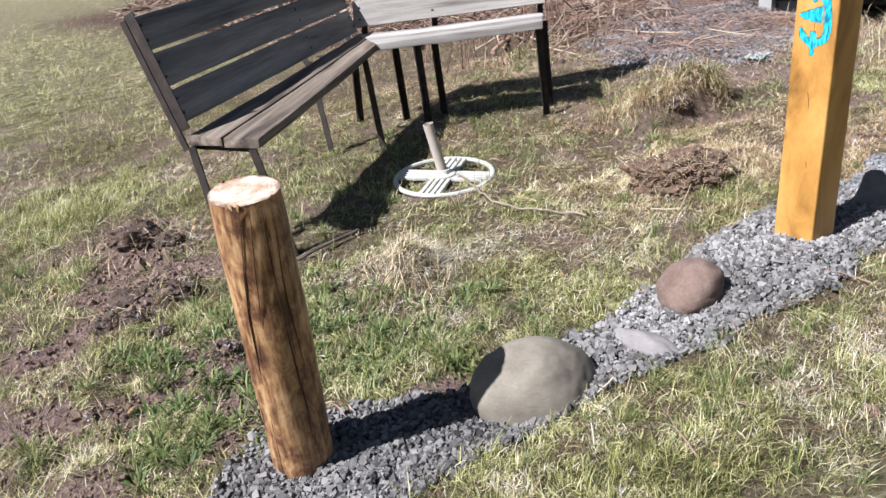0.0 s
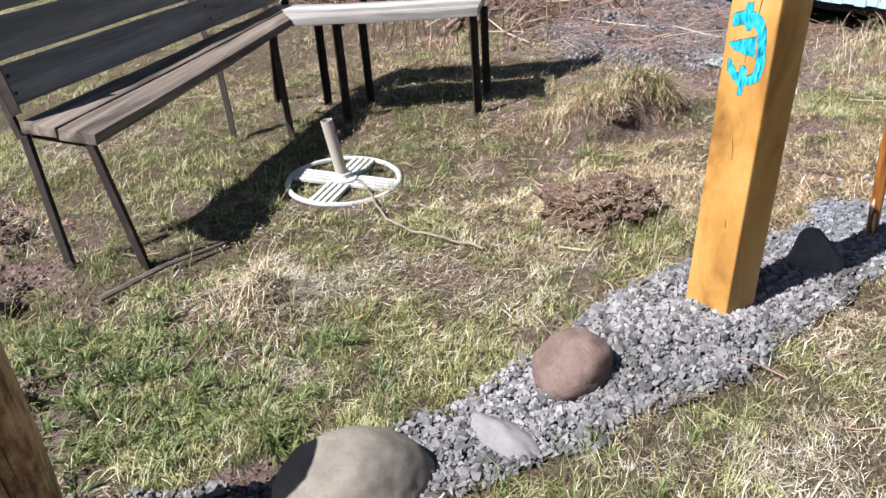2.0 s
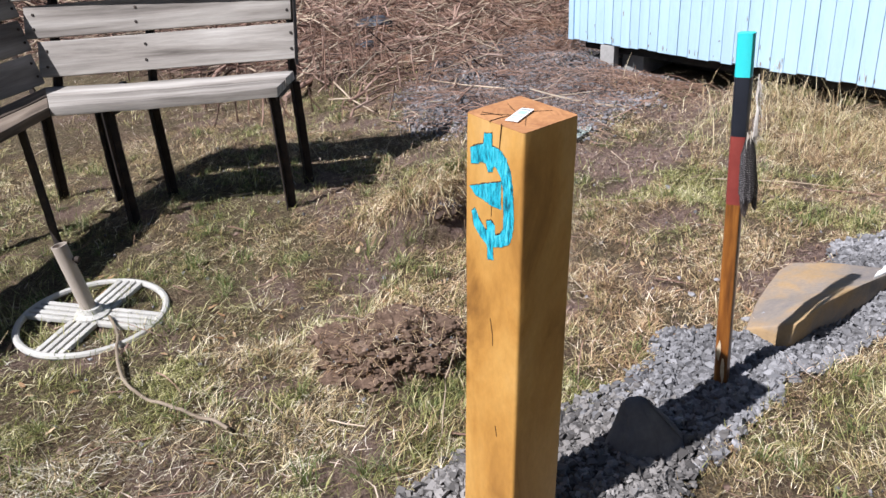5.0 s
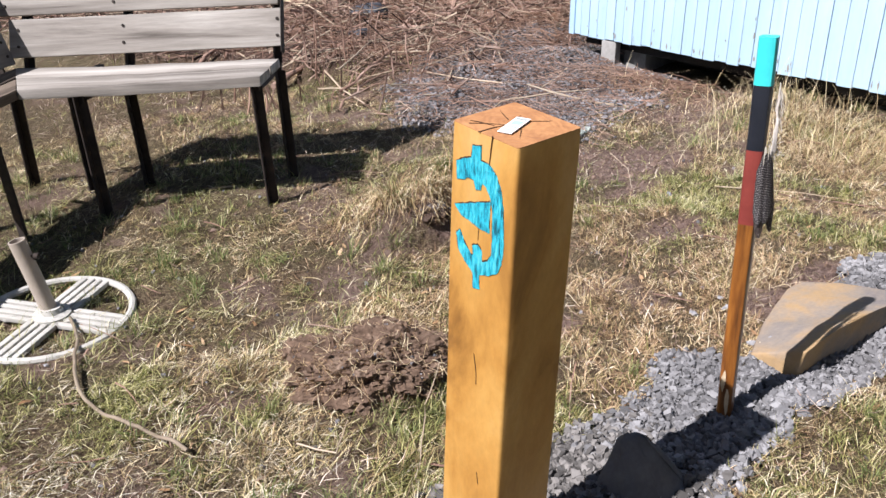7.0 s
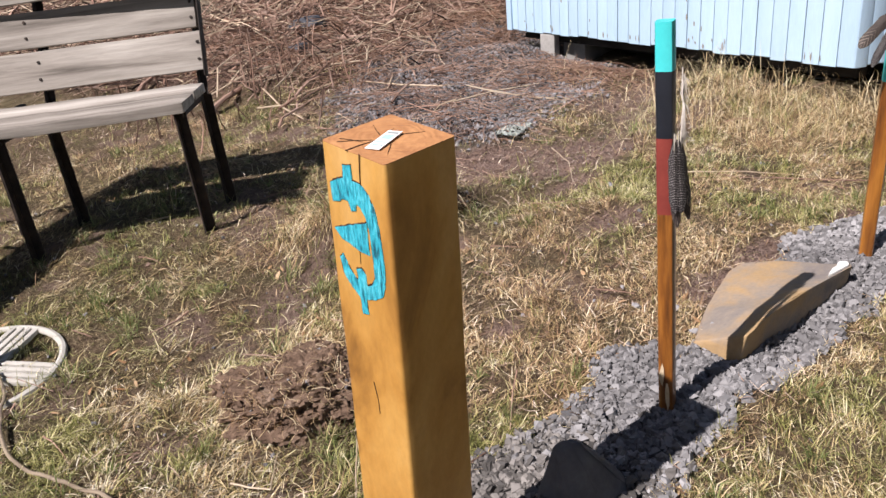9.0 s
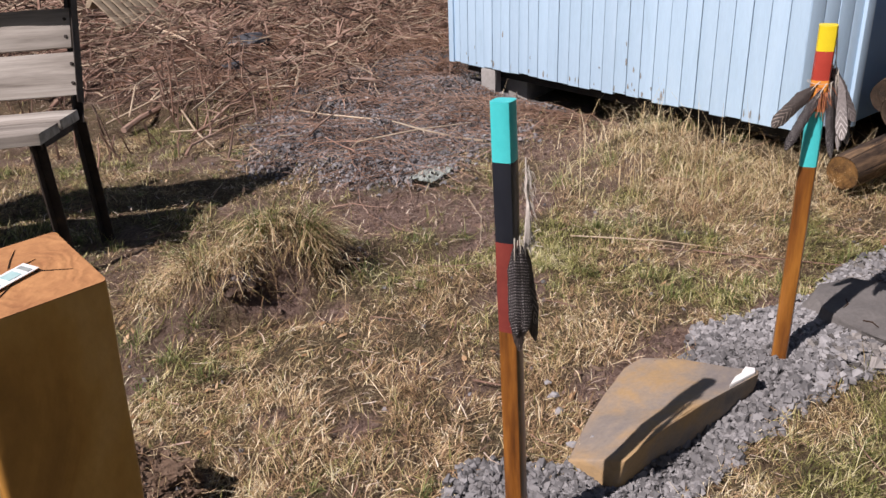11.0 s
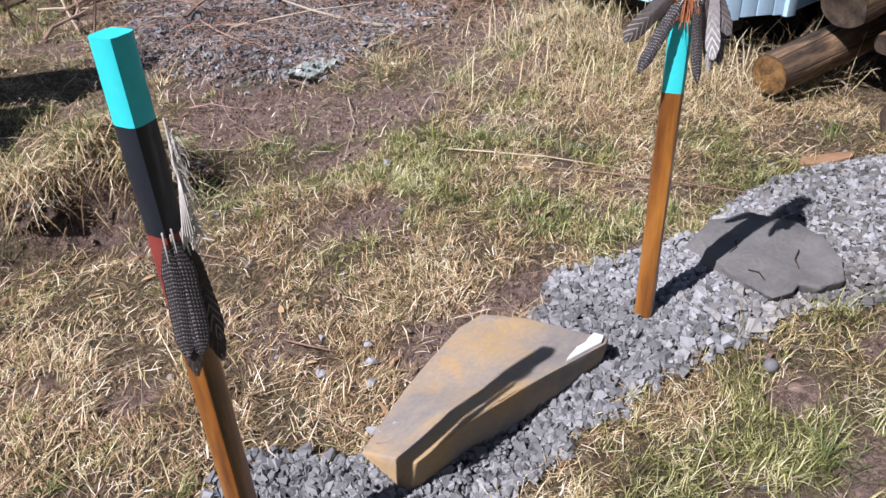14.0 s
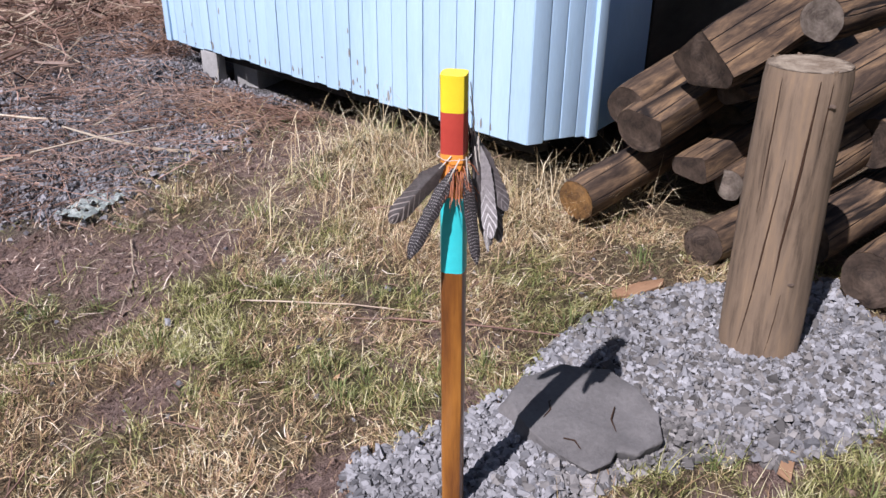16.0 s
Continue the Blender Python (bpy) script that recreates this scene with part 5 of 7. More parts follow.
    box(bm, (0.05, 0.10, SHED_LOW - 0.075), (l2 - 0.04, 0.19, SHED_LOW - 0.003), 0.006)
    part("sill_beam", bm, M_BLACK_WOOD, shed, "dark sill beam").matrix_basis = mm
    for k in (0.45, 1.0):
        bm = bmesh.new()
        box(bm, (0.1, k * 1.2, SHED_LOW - 0.2), (l2 - 0.1, k * 1.2 + 0.14, SHED_LOW - 0.05), 0.01)
        part("skid", bm, M_BLACK_WOOD, shed).matrix_basis = mm
    return m


def build_shed_foot():
    # concrete blocks that the shed stands on
    for x, y, h, turn in ((6.70, 4.91, 0.2, 5), (6.95, 3.1, 0.16, 5), (8.4, 5.0, 0.2, 5), (8.3, 2.95, 0.2, 3)):
        z = hz(x, y)
        bm = bmesh.new()
        top = SHED_LOW - 0.086 - z + 0.03
        box(bm, (-0.19, -0.1, -0.03), (0.19, 0.1, top - 0.03), 0.008)
        rough_up(bm, 0.003, 30)
        single("concrete_block", bm, M_CONCRETE, (x, y, z), "grey concrete block under the shed", "block", "shed foundation blocks", turn=(0, 0, turn))
    bm = bmesh.new()
    z = hz(6.35, 5.03)
    box(bm, (-0.012, -0.070, -0.02), (0.05, 0.060, SHED_LOW - z - 0.01), 0.003)
    single("concrete_block", bm, M_CONCRETE, (6.375, 5.03, z), "narrow pale concrete block at the shed corner", "block", turn=(0, 0, 6))


build_shed()
build_shed_foot()


# ---- benches ----
def lerp(a, b, t):
    return Vector(a) * (1 - t) + Vector(b) * t


def plank_between(bm, a, b, across, thick, bevel=0.004, seed=0, cuts=14, wear=0.0025):
    """A plank whose top edge line runs a to b, across is its width vector; thick goes along the plate's normal, downward."""
    a, b, across = Vector(a), Vector(b), Vector(across)
    n = (b - a).cross(across).normalized()
    if n.z < 0:
        n = -n
    vs = []
    for i in range(cuts + 1):
        c = lerp(a, b, i / cuts)
        ring = [c, c + across, c + across - n * thick, c - n * thick]
        vs.append([bm.verts.new(p) for p in ring])
    fs = []
    for p, q in zip(vs, vs[1:]):
        for k in range(4):
            fs.append(bm.faces.new((p[k], p[(k + 1) % 4], q[(k + 1) % 4], q[k])))
    fs.append(bm.faces.new(vs[0][::-1]))
    fs.append(bm.faces.new(vs[-1]))
    bmesh.ops.recalc_face_normals(bm, faces=fs)
    rails = [e for e in bm.edges if len(e.link_faces) == 2 and e.calc_face_angle(0) > 0.6]
    bmesh.ops.bevel(bm, geom=rails, offset=bevel, segments=2, affect="EDGES", profile=0.6)
    rough_up(bm, wear, 17, seed)


def wood_part(name, bm, parent, along, label="", mat=None):
    """Turn the mesh so that its own x runs along the grain."""
    d = Vector(along).normalized()
    q = d.to_track_quat("X", "Z").to_matrix().to_4x4()
    bmesh.ops.transform(bm, matrix=q.inverted(), verts=bm.verts)
    ob = part(name, bm, mat or M_GREY_WOOD, parent, label)
    ob.matrix_basis = q
    return ob


def angle_iron(bm, a, b, w=0.034, face=Vector((0, -1, 0))):
    """An L-shaped iron bar from a to b."""
    a, b = Vector(a), Vector(b)
    d = (b - a).normalized()
    s = d.cross(face).normalized()
    f = s.cross(d).normalized()
    t = 0.006
    prof = [(0, 0), (w, 0), (w, t), (t, t), (t, w), (0, w)]
    r0 = [bm.verts.new(a + s * (u - w / 2) + f * (v - w / 2)) for u, v in prof]
    r1 = [bm.verts.new(b + s * (u - w / 2) + f * (v - w / 2)) for u, v in prof]
    fs = [bm.faces.new((r0[k], r0[(k + 1) % 6], r1[(k + 1) % 6], r1[k])) for k in range(6)]
    fs += [bm.faces.new(r0[::-1]), bm.faces.new(r1)]
    bmesh.ops.recalc_face_normals(bm, faces=fs)


INNER, OUTER = Vector((2.385, 4.775, 0.775)), Vector((2.455, 5.245, 0.79))


def build_bench(name, label, fl, bl, inner, outer, boards, legs, uprights, seat_mat, lean, back_mat=None):
    """A bench arm: fl, bl are the free end's front and back seat corners, inner and outer those at the corner joint (seat top)."""
    base = thing(name, (0, 0, 0), label, "bench", "two benches joined at a corner")
    fl, bl, inner, outer = (Vector(v) for v in (fl, bl, inner, outer))
    along = inner - fl
    for i, (s, e) in enumerate(((0.0, 0.49), (0.515, 1.0))):
        bm = bmesh.new()
        a, b = lerp(fl, bl, s), lerp(inner, outer, s)
        a2, b2 = lerp(fl, bl, e), lerp(inner, outer, e)
        n = 12
        top, low = [], []
        for k in range(n + 1):
            p, q = lerp(a, b, k / n), lerp(a2, b2, k / n)
            sag = Vector((0, 0, -0.006 * math.sin(math.pi * k / n) + (0.004 if i else 0)))
            top.append((bm.verts.new(p + sag), bm.verts.new(q + sag)))
            low.append((bm.verts.new(p + sag - Vector((0, 0, 0.046))), bm.verts.new(q + sag - Vector((0, 0, 0.046)))))
        fs = []
        for k in range(n):
            fs.append(bm.faces.new((top[k][0], top[k + 1][0], top[k + 1][1], top[k][1])))
            fs.append(bm.faces.new((low[k][0], low[k][1], low[k + 1][1], low[k + 1][0])))
            fs.append(bm.faces.new((top[k][0], low[k][0], low[k + 1][0], top[k + 1][0])))
            fs.append(bm.faces.new((top[k][1], top[k + 1][1], low[k + 1][1], low[k][1])))
        fs.append(bm.faces.new((top[0][0], top[0][1], low[0][1], low[0][0])))
        fs.append(bm.faces.new((top[n][0], low[n][0], low[n][1], top[n][1])))
        bmesh.ops.recalc_face_normals(bm, faces=fs)
        rails = [ed for ed in bm.edges if len(ed.link_faces) == 2 and ed.calc_face_angle(0) > 0.6]
        bmesh.ops.bevel(bm, geom=rails, offset=0.006, segments=2, affect="EDGES", profile=0.6)
        rough_up(bm, 0.005, 14, i + 3)
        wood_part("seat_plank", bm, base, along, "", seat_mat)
    # leaning back boards
    back = (bl - fl)
    back.z = 0
    back.normalize()
    rise = Vector((0, 0, math.cos(lean))) + back * math.sin(lean)
    nrm = -back * math.cos(lean) + Vector((0, 0, math.sin(lean)))
    for i, (low_end, low_in, width, front, ext) in enumerate(boards):
        bm = bmesh.new()
        d = (outer - bl).normalized()
        a = bl + Vector((0, 0, 0)) + rise * low_end + nrm * (0.016 + front[0]) - d * ext
        b = outer + Vector((-0.08, 0.44, 1.0)) * (low_in * math.cos(lean)) + nrm * (0.016 + front[1])
        plank_between(bm, a, b, rise * width, 0.022, 0.004, i * 5 + len(name), 16)
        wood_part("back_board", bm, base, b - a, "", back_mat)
        for t in uprights:
            for s in (0.28, 0.72):
                c = lerp(a, b, t[0]) + rise * width * s + nrm * 0.001
                bb = bmesh.new()
                tube(bb, [c - nrm * 0.004, c + nrm * 0.0045], [0.0085, 0.0065], 8)
                part("bolt_head", bb, M_IRON, base, "dark bolt head")
    for foot, top, post in legs:
        bm = bmesh.new()
        f = Vector((foot[0], foot[1], hz(foot[0], foot[1]) - 0.03))
        angle_iron(bm, f, Vector(top), 0.044, -back)
        part("leg", bm, M_IRON, base, "dark rusty angle-iron leg")
    for t, high in uprights:
        bm = bmesh.new()
        a = lerp(bl, outer, t) - Vector((0, 0, 0.06)) - nrm * 0.028
        angle_iron(bm, a, a + rise * (high + 0.06), 0.036, -back)
        part("upright", bm, M_IRON, base, "dark angle-iron upright")
    # dark strip added at the free end to hide the sunlit board ends
    d = (outer - bl).normalized()
    bm = bmesh.new()
    p0 = bl - d * (boards[0][4] + 0.002) - nrm * 0.02 + rise * 0.03
    plank_between(bm, p0 - d * 0.004, p0 - d * 0.004 + rise * (boards[-1][0] + boards[-1][2] - 0.01), nrm * 0.062, 0.005, 0.001, 3, 6, 0.0005)
    part("end_flange", bm, M_IRON, base, "dark strip added to hide the lit board ends")
    # iron bars under the seat
    for (foot, top, post) in legs[::2]:
        bm = bmesh.new()
        c = Vector(top)
        angle_iron(bm, c - Vector((0, 0, 0.012)), c + back * 0.36 - Vector((0, 0, 0.008)), 0.03, Vector((0, 0, -1)))
        part("seat_bearer", bm, M_IRON, base)
    return base


# this arm's back boards and seat carry some of their shade as colour
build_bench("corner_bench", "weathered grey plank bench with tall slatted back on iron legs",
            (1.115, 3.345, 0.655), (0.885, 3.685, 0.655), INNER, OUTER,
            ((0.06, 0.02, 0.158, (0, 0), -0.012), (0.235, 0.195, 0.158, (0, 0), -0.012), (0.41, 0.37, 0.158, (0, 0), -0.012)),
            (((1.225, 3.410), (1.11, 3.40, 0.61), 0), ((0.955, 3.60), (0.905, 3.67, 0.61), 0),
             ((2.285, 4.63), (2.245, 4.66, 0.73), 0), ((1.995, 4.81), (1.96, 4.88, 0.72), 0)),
            ((0.012, 0.57), (0.66, 0.53), (0.985, 0.53)), M_SEAT_DARK, radians(20), M_SHADED_PLANK)
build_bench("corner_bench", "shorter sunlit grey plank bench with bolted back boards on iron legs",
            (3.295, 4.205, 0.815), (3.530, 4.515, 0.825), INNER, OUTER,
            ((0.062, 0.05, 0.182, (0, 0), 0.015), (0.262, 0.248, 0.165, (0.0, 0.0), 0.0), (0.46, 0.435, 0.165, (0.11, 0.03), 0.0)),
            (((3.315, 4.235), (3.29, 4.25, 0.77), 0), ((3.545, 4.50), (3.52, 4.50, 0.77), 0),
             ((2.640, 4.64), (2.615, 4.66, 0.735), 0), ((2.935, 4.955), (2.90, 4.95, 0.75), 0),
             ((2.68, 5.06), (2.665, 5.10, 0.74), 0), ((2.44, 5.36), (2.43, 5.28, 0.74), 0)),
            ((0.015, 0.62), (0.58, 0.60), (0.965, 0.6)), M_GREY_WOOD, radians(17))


# ---- umbrella stand ----
def build_umbrella_stand():
    x, y = 2.225, 3.742
    z = hz(x, y) + 0.022
    base = thing("umbrella_stand", (x, y, z), "cream plastic umbrella stand with slatted cross and round rim on lawn", "umbrella stand", turn=42)
    base.matrix_basis = base.matrix_basis @ pose(0, 0, 0, 1.5, -4.5, 0)
    bm = bmesh.new()
    n, big, r = 56, 0.275, 0.013
    rings = []
    for i in range(n):
        a = i * math.tau / n
        c, d = Vector((math.cos(a), math.sin(a), 0)), Vector((0, 0, 1))
        rings.append([bm.verts.new(c * (big + 1.1 * r * math.cos(k * math.tau / 8)) + d * r * math.sin(k * math.tau / 8)) for k in range(8)])
    for i in range(n):
        for k in range(8):
            bm.faces.new((rings[i][k], rings[(i + 1) % n][k], rings[(i + 1) % n][(k + 1) % 8], rings[i][(k + 1) % 8]))
    part("rim", bm, M_RESIN, base, "round cream rim")
    for q in range(4):
        for s in (-1.5, -0.5, 0.5, 1.5):
            bm = bmesh.new()
            box(bm, (0.045, s * 0.032 - 0.0105, -0.006), (0.272 - 0.006 * abs(s), s * 0.032 + 0.0105, 0.012), 0.003)
            part("slat", bm, M_RESIN, base).matrix_basis = pose(0, 0, 0, 0, 0, q * 90)
        bm = bmesh.new()
        box(bm, (0.15, -0.06, -0.008), (0.165, 0.06, 0.002), 0.002)
        part("slat_tie", bm, M_RESIN, base).matrix_basis = pose(0, 0, 0, 0, 0, q * 90)
    bm = bmesh.new()
    tube(bm, [(0, 0, -0.005), (0, 0, 0.018), (0, 0, 0.026), (0, 0, 0.045)], [0.066, 0.066, 0.042, 0.036], 24)
    part("hub", bm, M_RESIN, base)
    bm = bmesh.new()
    outer = tube(bm, [(0, 0, 0.02), (0, 0, 0.15), (0, 0, 0.315)], 0.029, 20, cap=False)
    inner = tube(bm, [(0, 0, 0.02), (0, 0, 0.15), (0, 0, 0.315)], 0.0245, 20, cap=False)
    for k in range(20):
        bm.faces.new((outer[-1][k], outer[-1][(k + 1) % 20], inner[-1][(k + 1) % 20], inner[-1][k]))
    bmesh.ops.recalc_face_normals(bm, faces=bm.faces)
    tube_ob = part("pole_sleeve", bm, M_PIPE, base, "beige pipe open at the top")
    tube_ob.matrix_basis = pose(0, 0, 0, -11, -1, 0)
    bm = bmesh.new()
    tube(bm, [(-0.02, 0, 0), (-0.04, 0, 0), (-0.041, 0, 0), (-0.055, 0, 0)], [0.006, 0.006, 0.014, 0.012], 10)
    ob = part("clamp_knob", bm, M_IRON, base, "dark clamp screw")
    ob.matrix_basis = pose(-0.004, 0.05, 0.25, -11, -1, 100)
    # loose cable from the stand
    pts = [(2.27, 3.66), (2.262, 3.52), (2.225, 3.38), (2.20, 3.24), (2.20, 3.10), (2.235, 2.985), (2.29, 2.86), (2.345, 2.74), (2.37, 2.66)]
    bm = bmesh.new()
    fine = []
    for i in range(len(pts) - 1):
        for k in range(5):
            t = k / 5
            p0, p1, p2, p3 = (Vector((*pts[min(max(i + o, 0), len(pts) - 1)], 0)) for o in (-1, 0, 1, 2))
            c = 0.5 * ((2 * p1) + (p2 - p0) * t + (2 * p0 - 5 * p1 + 4 * p2 - p3) * t * t + (3 * p1 - p0 - 3 * p2 + p3) * t ** 3)
            lift = 0.040 if i == 0 else 0.026
            fine.append((c.x, c.y, hz(c.x, c.y) + lift))
    tube(bm, fine, 0.0058, 8)
    o = Vector(fine[-1])
    bmesh.ops.translate(bm, vec=-o, verts=bm.verts)
    single("cable", bm, M_CABLE, o, "brown cable lying in a curve across the grass", "cable")


build_umbrella_stand()


# ---- posts ----
def round_post(name, foot, top, r0, r1, side, end, label, seed, dents=0.05, chips_on=0):
    """A sawn round post: uneven trunk with a bark-stripped surface and a sawn top."""
    foot, top = Vector(foot), Vector(top)
    z = foot.z
    ob = thing(name, foot, label, "post")
    axis = top - foot
    ob.matrix_basis = Matrix.Translation(foot) @ Vector((0, 0, 1)).rotation_difference(axis).to_matrix().to_4x4()
    ln, n, m = axis.length, 40, 30
    bm = bmesh.new()
    rings = []
    for i in range(m + 1):
        h = -0.06 + (ln + 0.06) * i / m
        f = max(0.0, h) / ln
        ring = []
        for k in range(n):
            a = k * math.tau / n
            c = Vector((math.cos(a), math.sin(a), 0))
            w = noise.fractal(Vector((c.x * 1.4, c.y * 1.4, h * 2.2 + seed)), 0.8, 2.0, 3) * dents + noise.fractal(Vector((c.x * 6, c.y * 6, h * 1.2 + seed * 2)), 0.8, 2.0, 2) * dents * 0.35
            r = (r0 * (1 - f) + r1 * f) * (1 + w)
            if i == m:
                r *= 0.965
            ring.append(bm.verts.new(c * r + Vector((0, 0, h - (0.006 if i == m - 1 else 0)))))
        rings.append(ring)
    for p, q in zip(rings, rings[1:]):
        for k in range(n):
            bm.faces.new((p[k], p[(k + 1) % n], q[(k + 1) % n], q[k]))
    part("trunk", bm, side, ob)
    bm = bmesh.new()
    cap = []
    for j in range(5):
        rr = r1 * 0.962 * (1 - j / 5)
        cap.append([bm.verts.new((math.cos(k * math.tau / n) * rr * (1 + 0.02 * math.sin(3 * k * math.tau / n + seed)), math.sin(k * math.tau / n) * rr, ln + 0.0005 + 0.002 * noise.noise(Vector((rr * 40, k * 0.6, seed))))) for k in range(n)])
    for p, q in zip(cap, cap[1:]):
        for k in range(n):
            bm.faces.new((p[k], p[(k + 1) % n], q[(k + 1) % n], q[k]))
    bm.faces.new(cap[-1])
    part("sawn_top", bm, end, ob, "pale sawn end grain")
    r = random.Random(seed)
    for _ in range(chips_on):
        a = r.uniform(0, math.tau)
        bm = bmesh.new()
        w = r.uniform(0.003, 0.009)
        box(bm, (-w, -0.002, -r.uniform(0.01, 0.03)), (w, 0.002, 0.002 + r.uniform(0, 0.006)), 0.001)
        rough_up(bm, 0.004, 60, a)
        part("splinter", bm, side, ob).matrix_basis = Matrix.Translation((math.cos(a) * r1 * 0.95, math.sin(a) * r1 * 0.95, ln)) @ pose(0, 0, 0, 0, 0, math.degrees(a) + 90)
    return ob


def long_check(post, foot, top, r, az, line, width, sway=0.02):
    """An open drying crack down a round post; line: (share of the height, sideways offset seen from the way az)."""
    ln = (Vector(top) - Vector(foot)).length
    pts = []
    for i in range(25):
        f = line[0][0] + (line[-1][0] - line[0][0]) * i / 24
        o = float(np.interp(f, [p[0] for p in line], [p[1] for p in line])) + sway * noise.noise(Vector((f * 14, az, 0)))
        a = radians(az) + math.asin(max(-0.95, min(0.95, o)))
        pts.append(Vector((math.cos(a) * r, math.sin(a) * r, f * ln)))
    bm = bmesh.new()
    tube(bm, pts, [width * (0.25 + 0.75 * math.sin(math.pi * i / 24)) for i in range(25)], 5)
    part("drying_crack", bm, M_CRACK_SHADOW, post)


pine = round_post("log_post", (0.695, 1.945, hz(0.695, 1.945)), (0.648, 1.825, 0.888), 0.092, 0.090, M_PINE, M_PINE_END,
           "upright peeled log post with dark bark remains and drying cracks", 3, 0.05, 7)
old_post = round_post("round_post", (5.745, 1.590, hz(5.745, 1.59)), (5.715, 1.600, 1.135), 0.110, 0.103, M_CEDAR, M_CEDAR_END,
           "brown weathered round post with long cracks standing in gravel", 8, 0.03, 4)

PINE_ENDS = ((0.695, 1.945, hz(0.695, 1.945)), (0.648, 1.825, 0.888))
for line, w in ((((0.03, -0.73), (0.35, -0.67), (0.66, -0.62), (1.0, -0.2)), 0.0022), (((0.02, 0.36), (0.3, 0.43), (0.65, 0.3), (0.99, 0.35)), 0.0020), (((0.45, 0.62), (0.7, 0.5), (0.92, 0.62)), 0.0016), (((0.62, -0.35), (0.8, -0.15), (0.99, 0.05)), 0.0013)):
    long_check(pine, *PINE_ENDS, 0.0905, -103.6, line, w)
CEDAR_ENDS = ((5.745, 1.590, hz(5.745, 1.59)), (5.715, 1.600, 1.135))
for line, w in ((((0.02, -0.52), (0.25, -0.34), (0.5, -0.22), (0.74, -0.12)), 0.0026), (((0.28, 0.10), (0.45, 0.12), (0.7, 0.24), (0.98, 0.30)), 0.0038), (((0.55, -0.55), (0.75, -0.52), (0.98, -0.50)), 0.0018), (((0.02, 0.18), (0.2, 0.30), (0.33, 0.34)), 0.0016), (((0.78, 0.52), (0.98, 0.56)), 0.0013)):
    long_check(old_post, *CEDAR_ENDS, 0.1065, -166.0, line, w, 0.012)
for f, o, r in ((0.33, 0.52, 0.014), (0.36, -0.48, 0.006), (0.93, 0.62, 0.013)):  # knots
    a = radians(-166.0) + math.asin(o)
    bm = bmesh.new()
    bmesh.ops.create_icosphere(bm, subdivisions=2, radius=r)
    for v in bm.verts:
        v.co.z *= 0.6
    rough_up(bm, 0.003, 60, f)
    part("knot", bm, M_LOG_END, old_post, "small dark knot").matrix_basis = Matrix.Translation((math.cos(a) * 0.098, math.sin(a) * 0.098, f * 0.80))


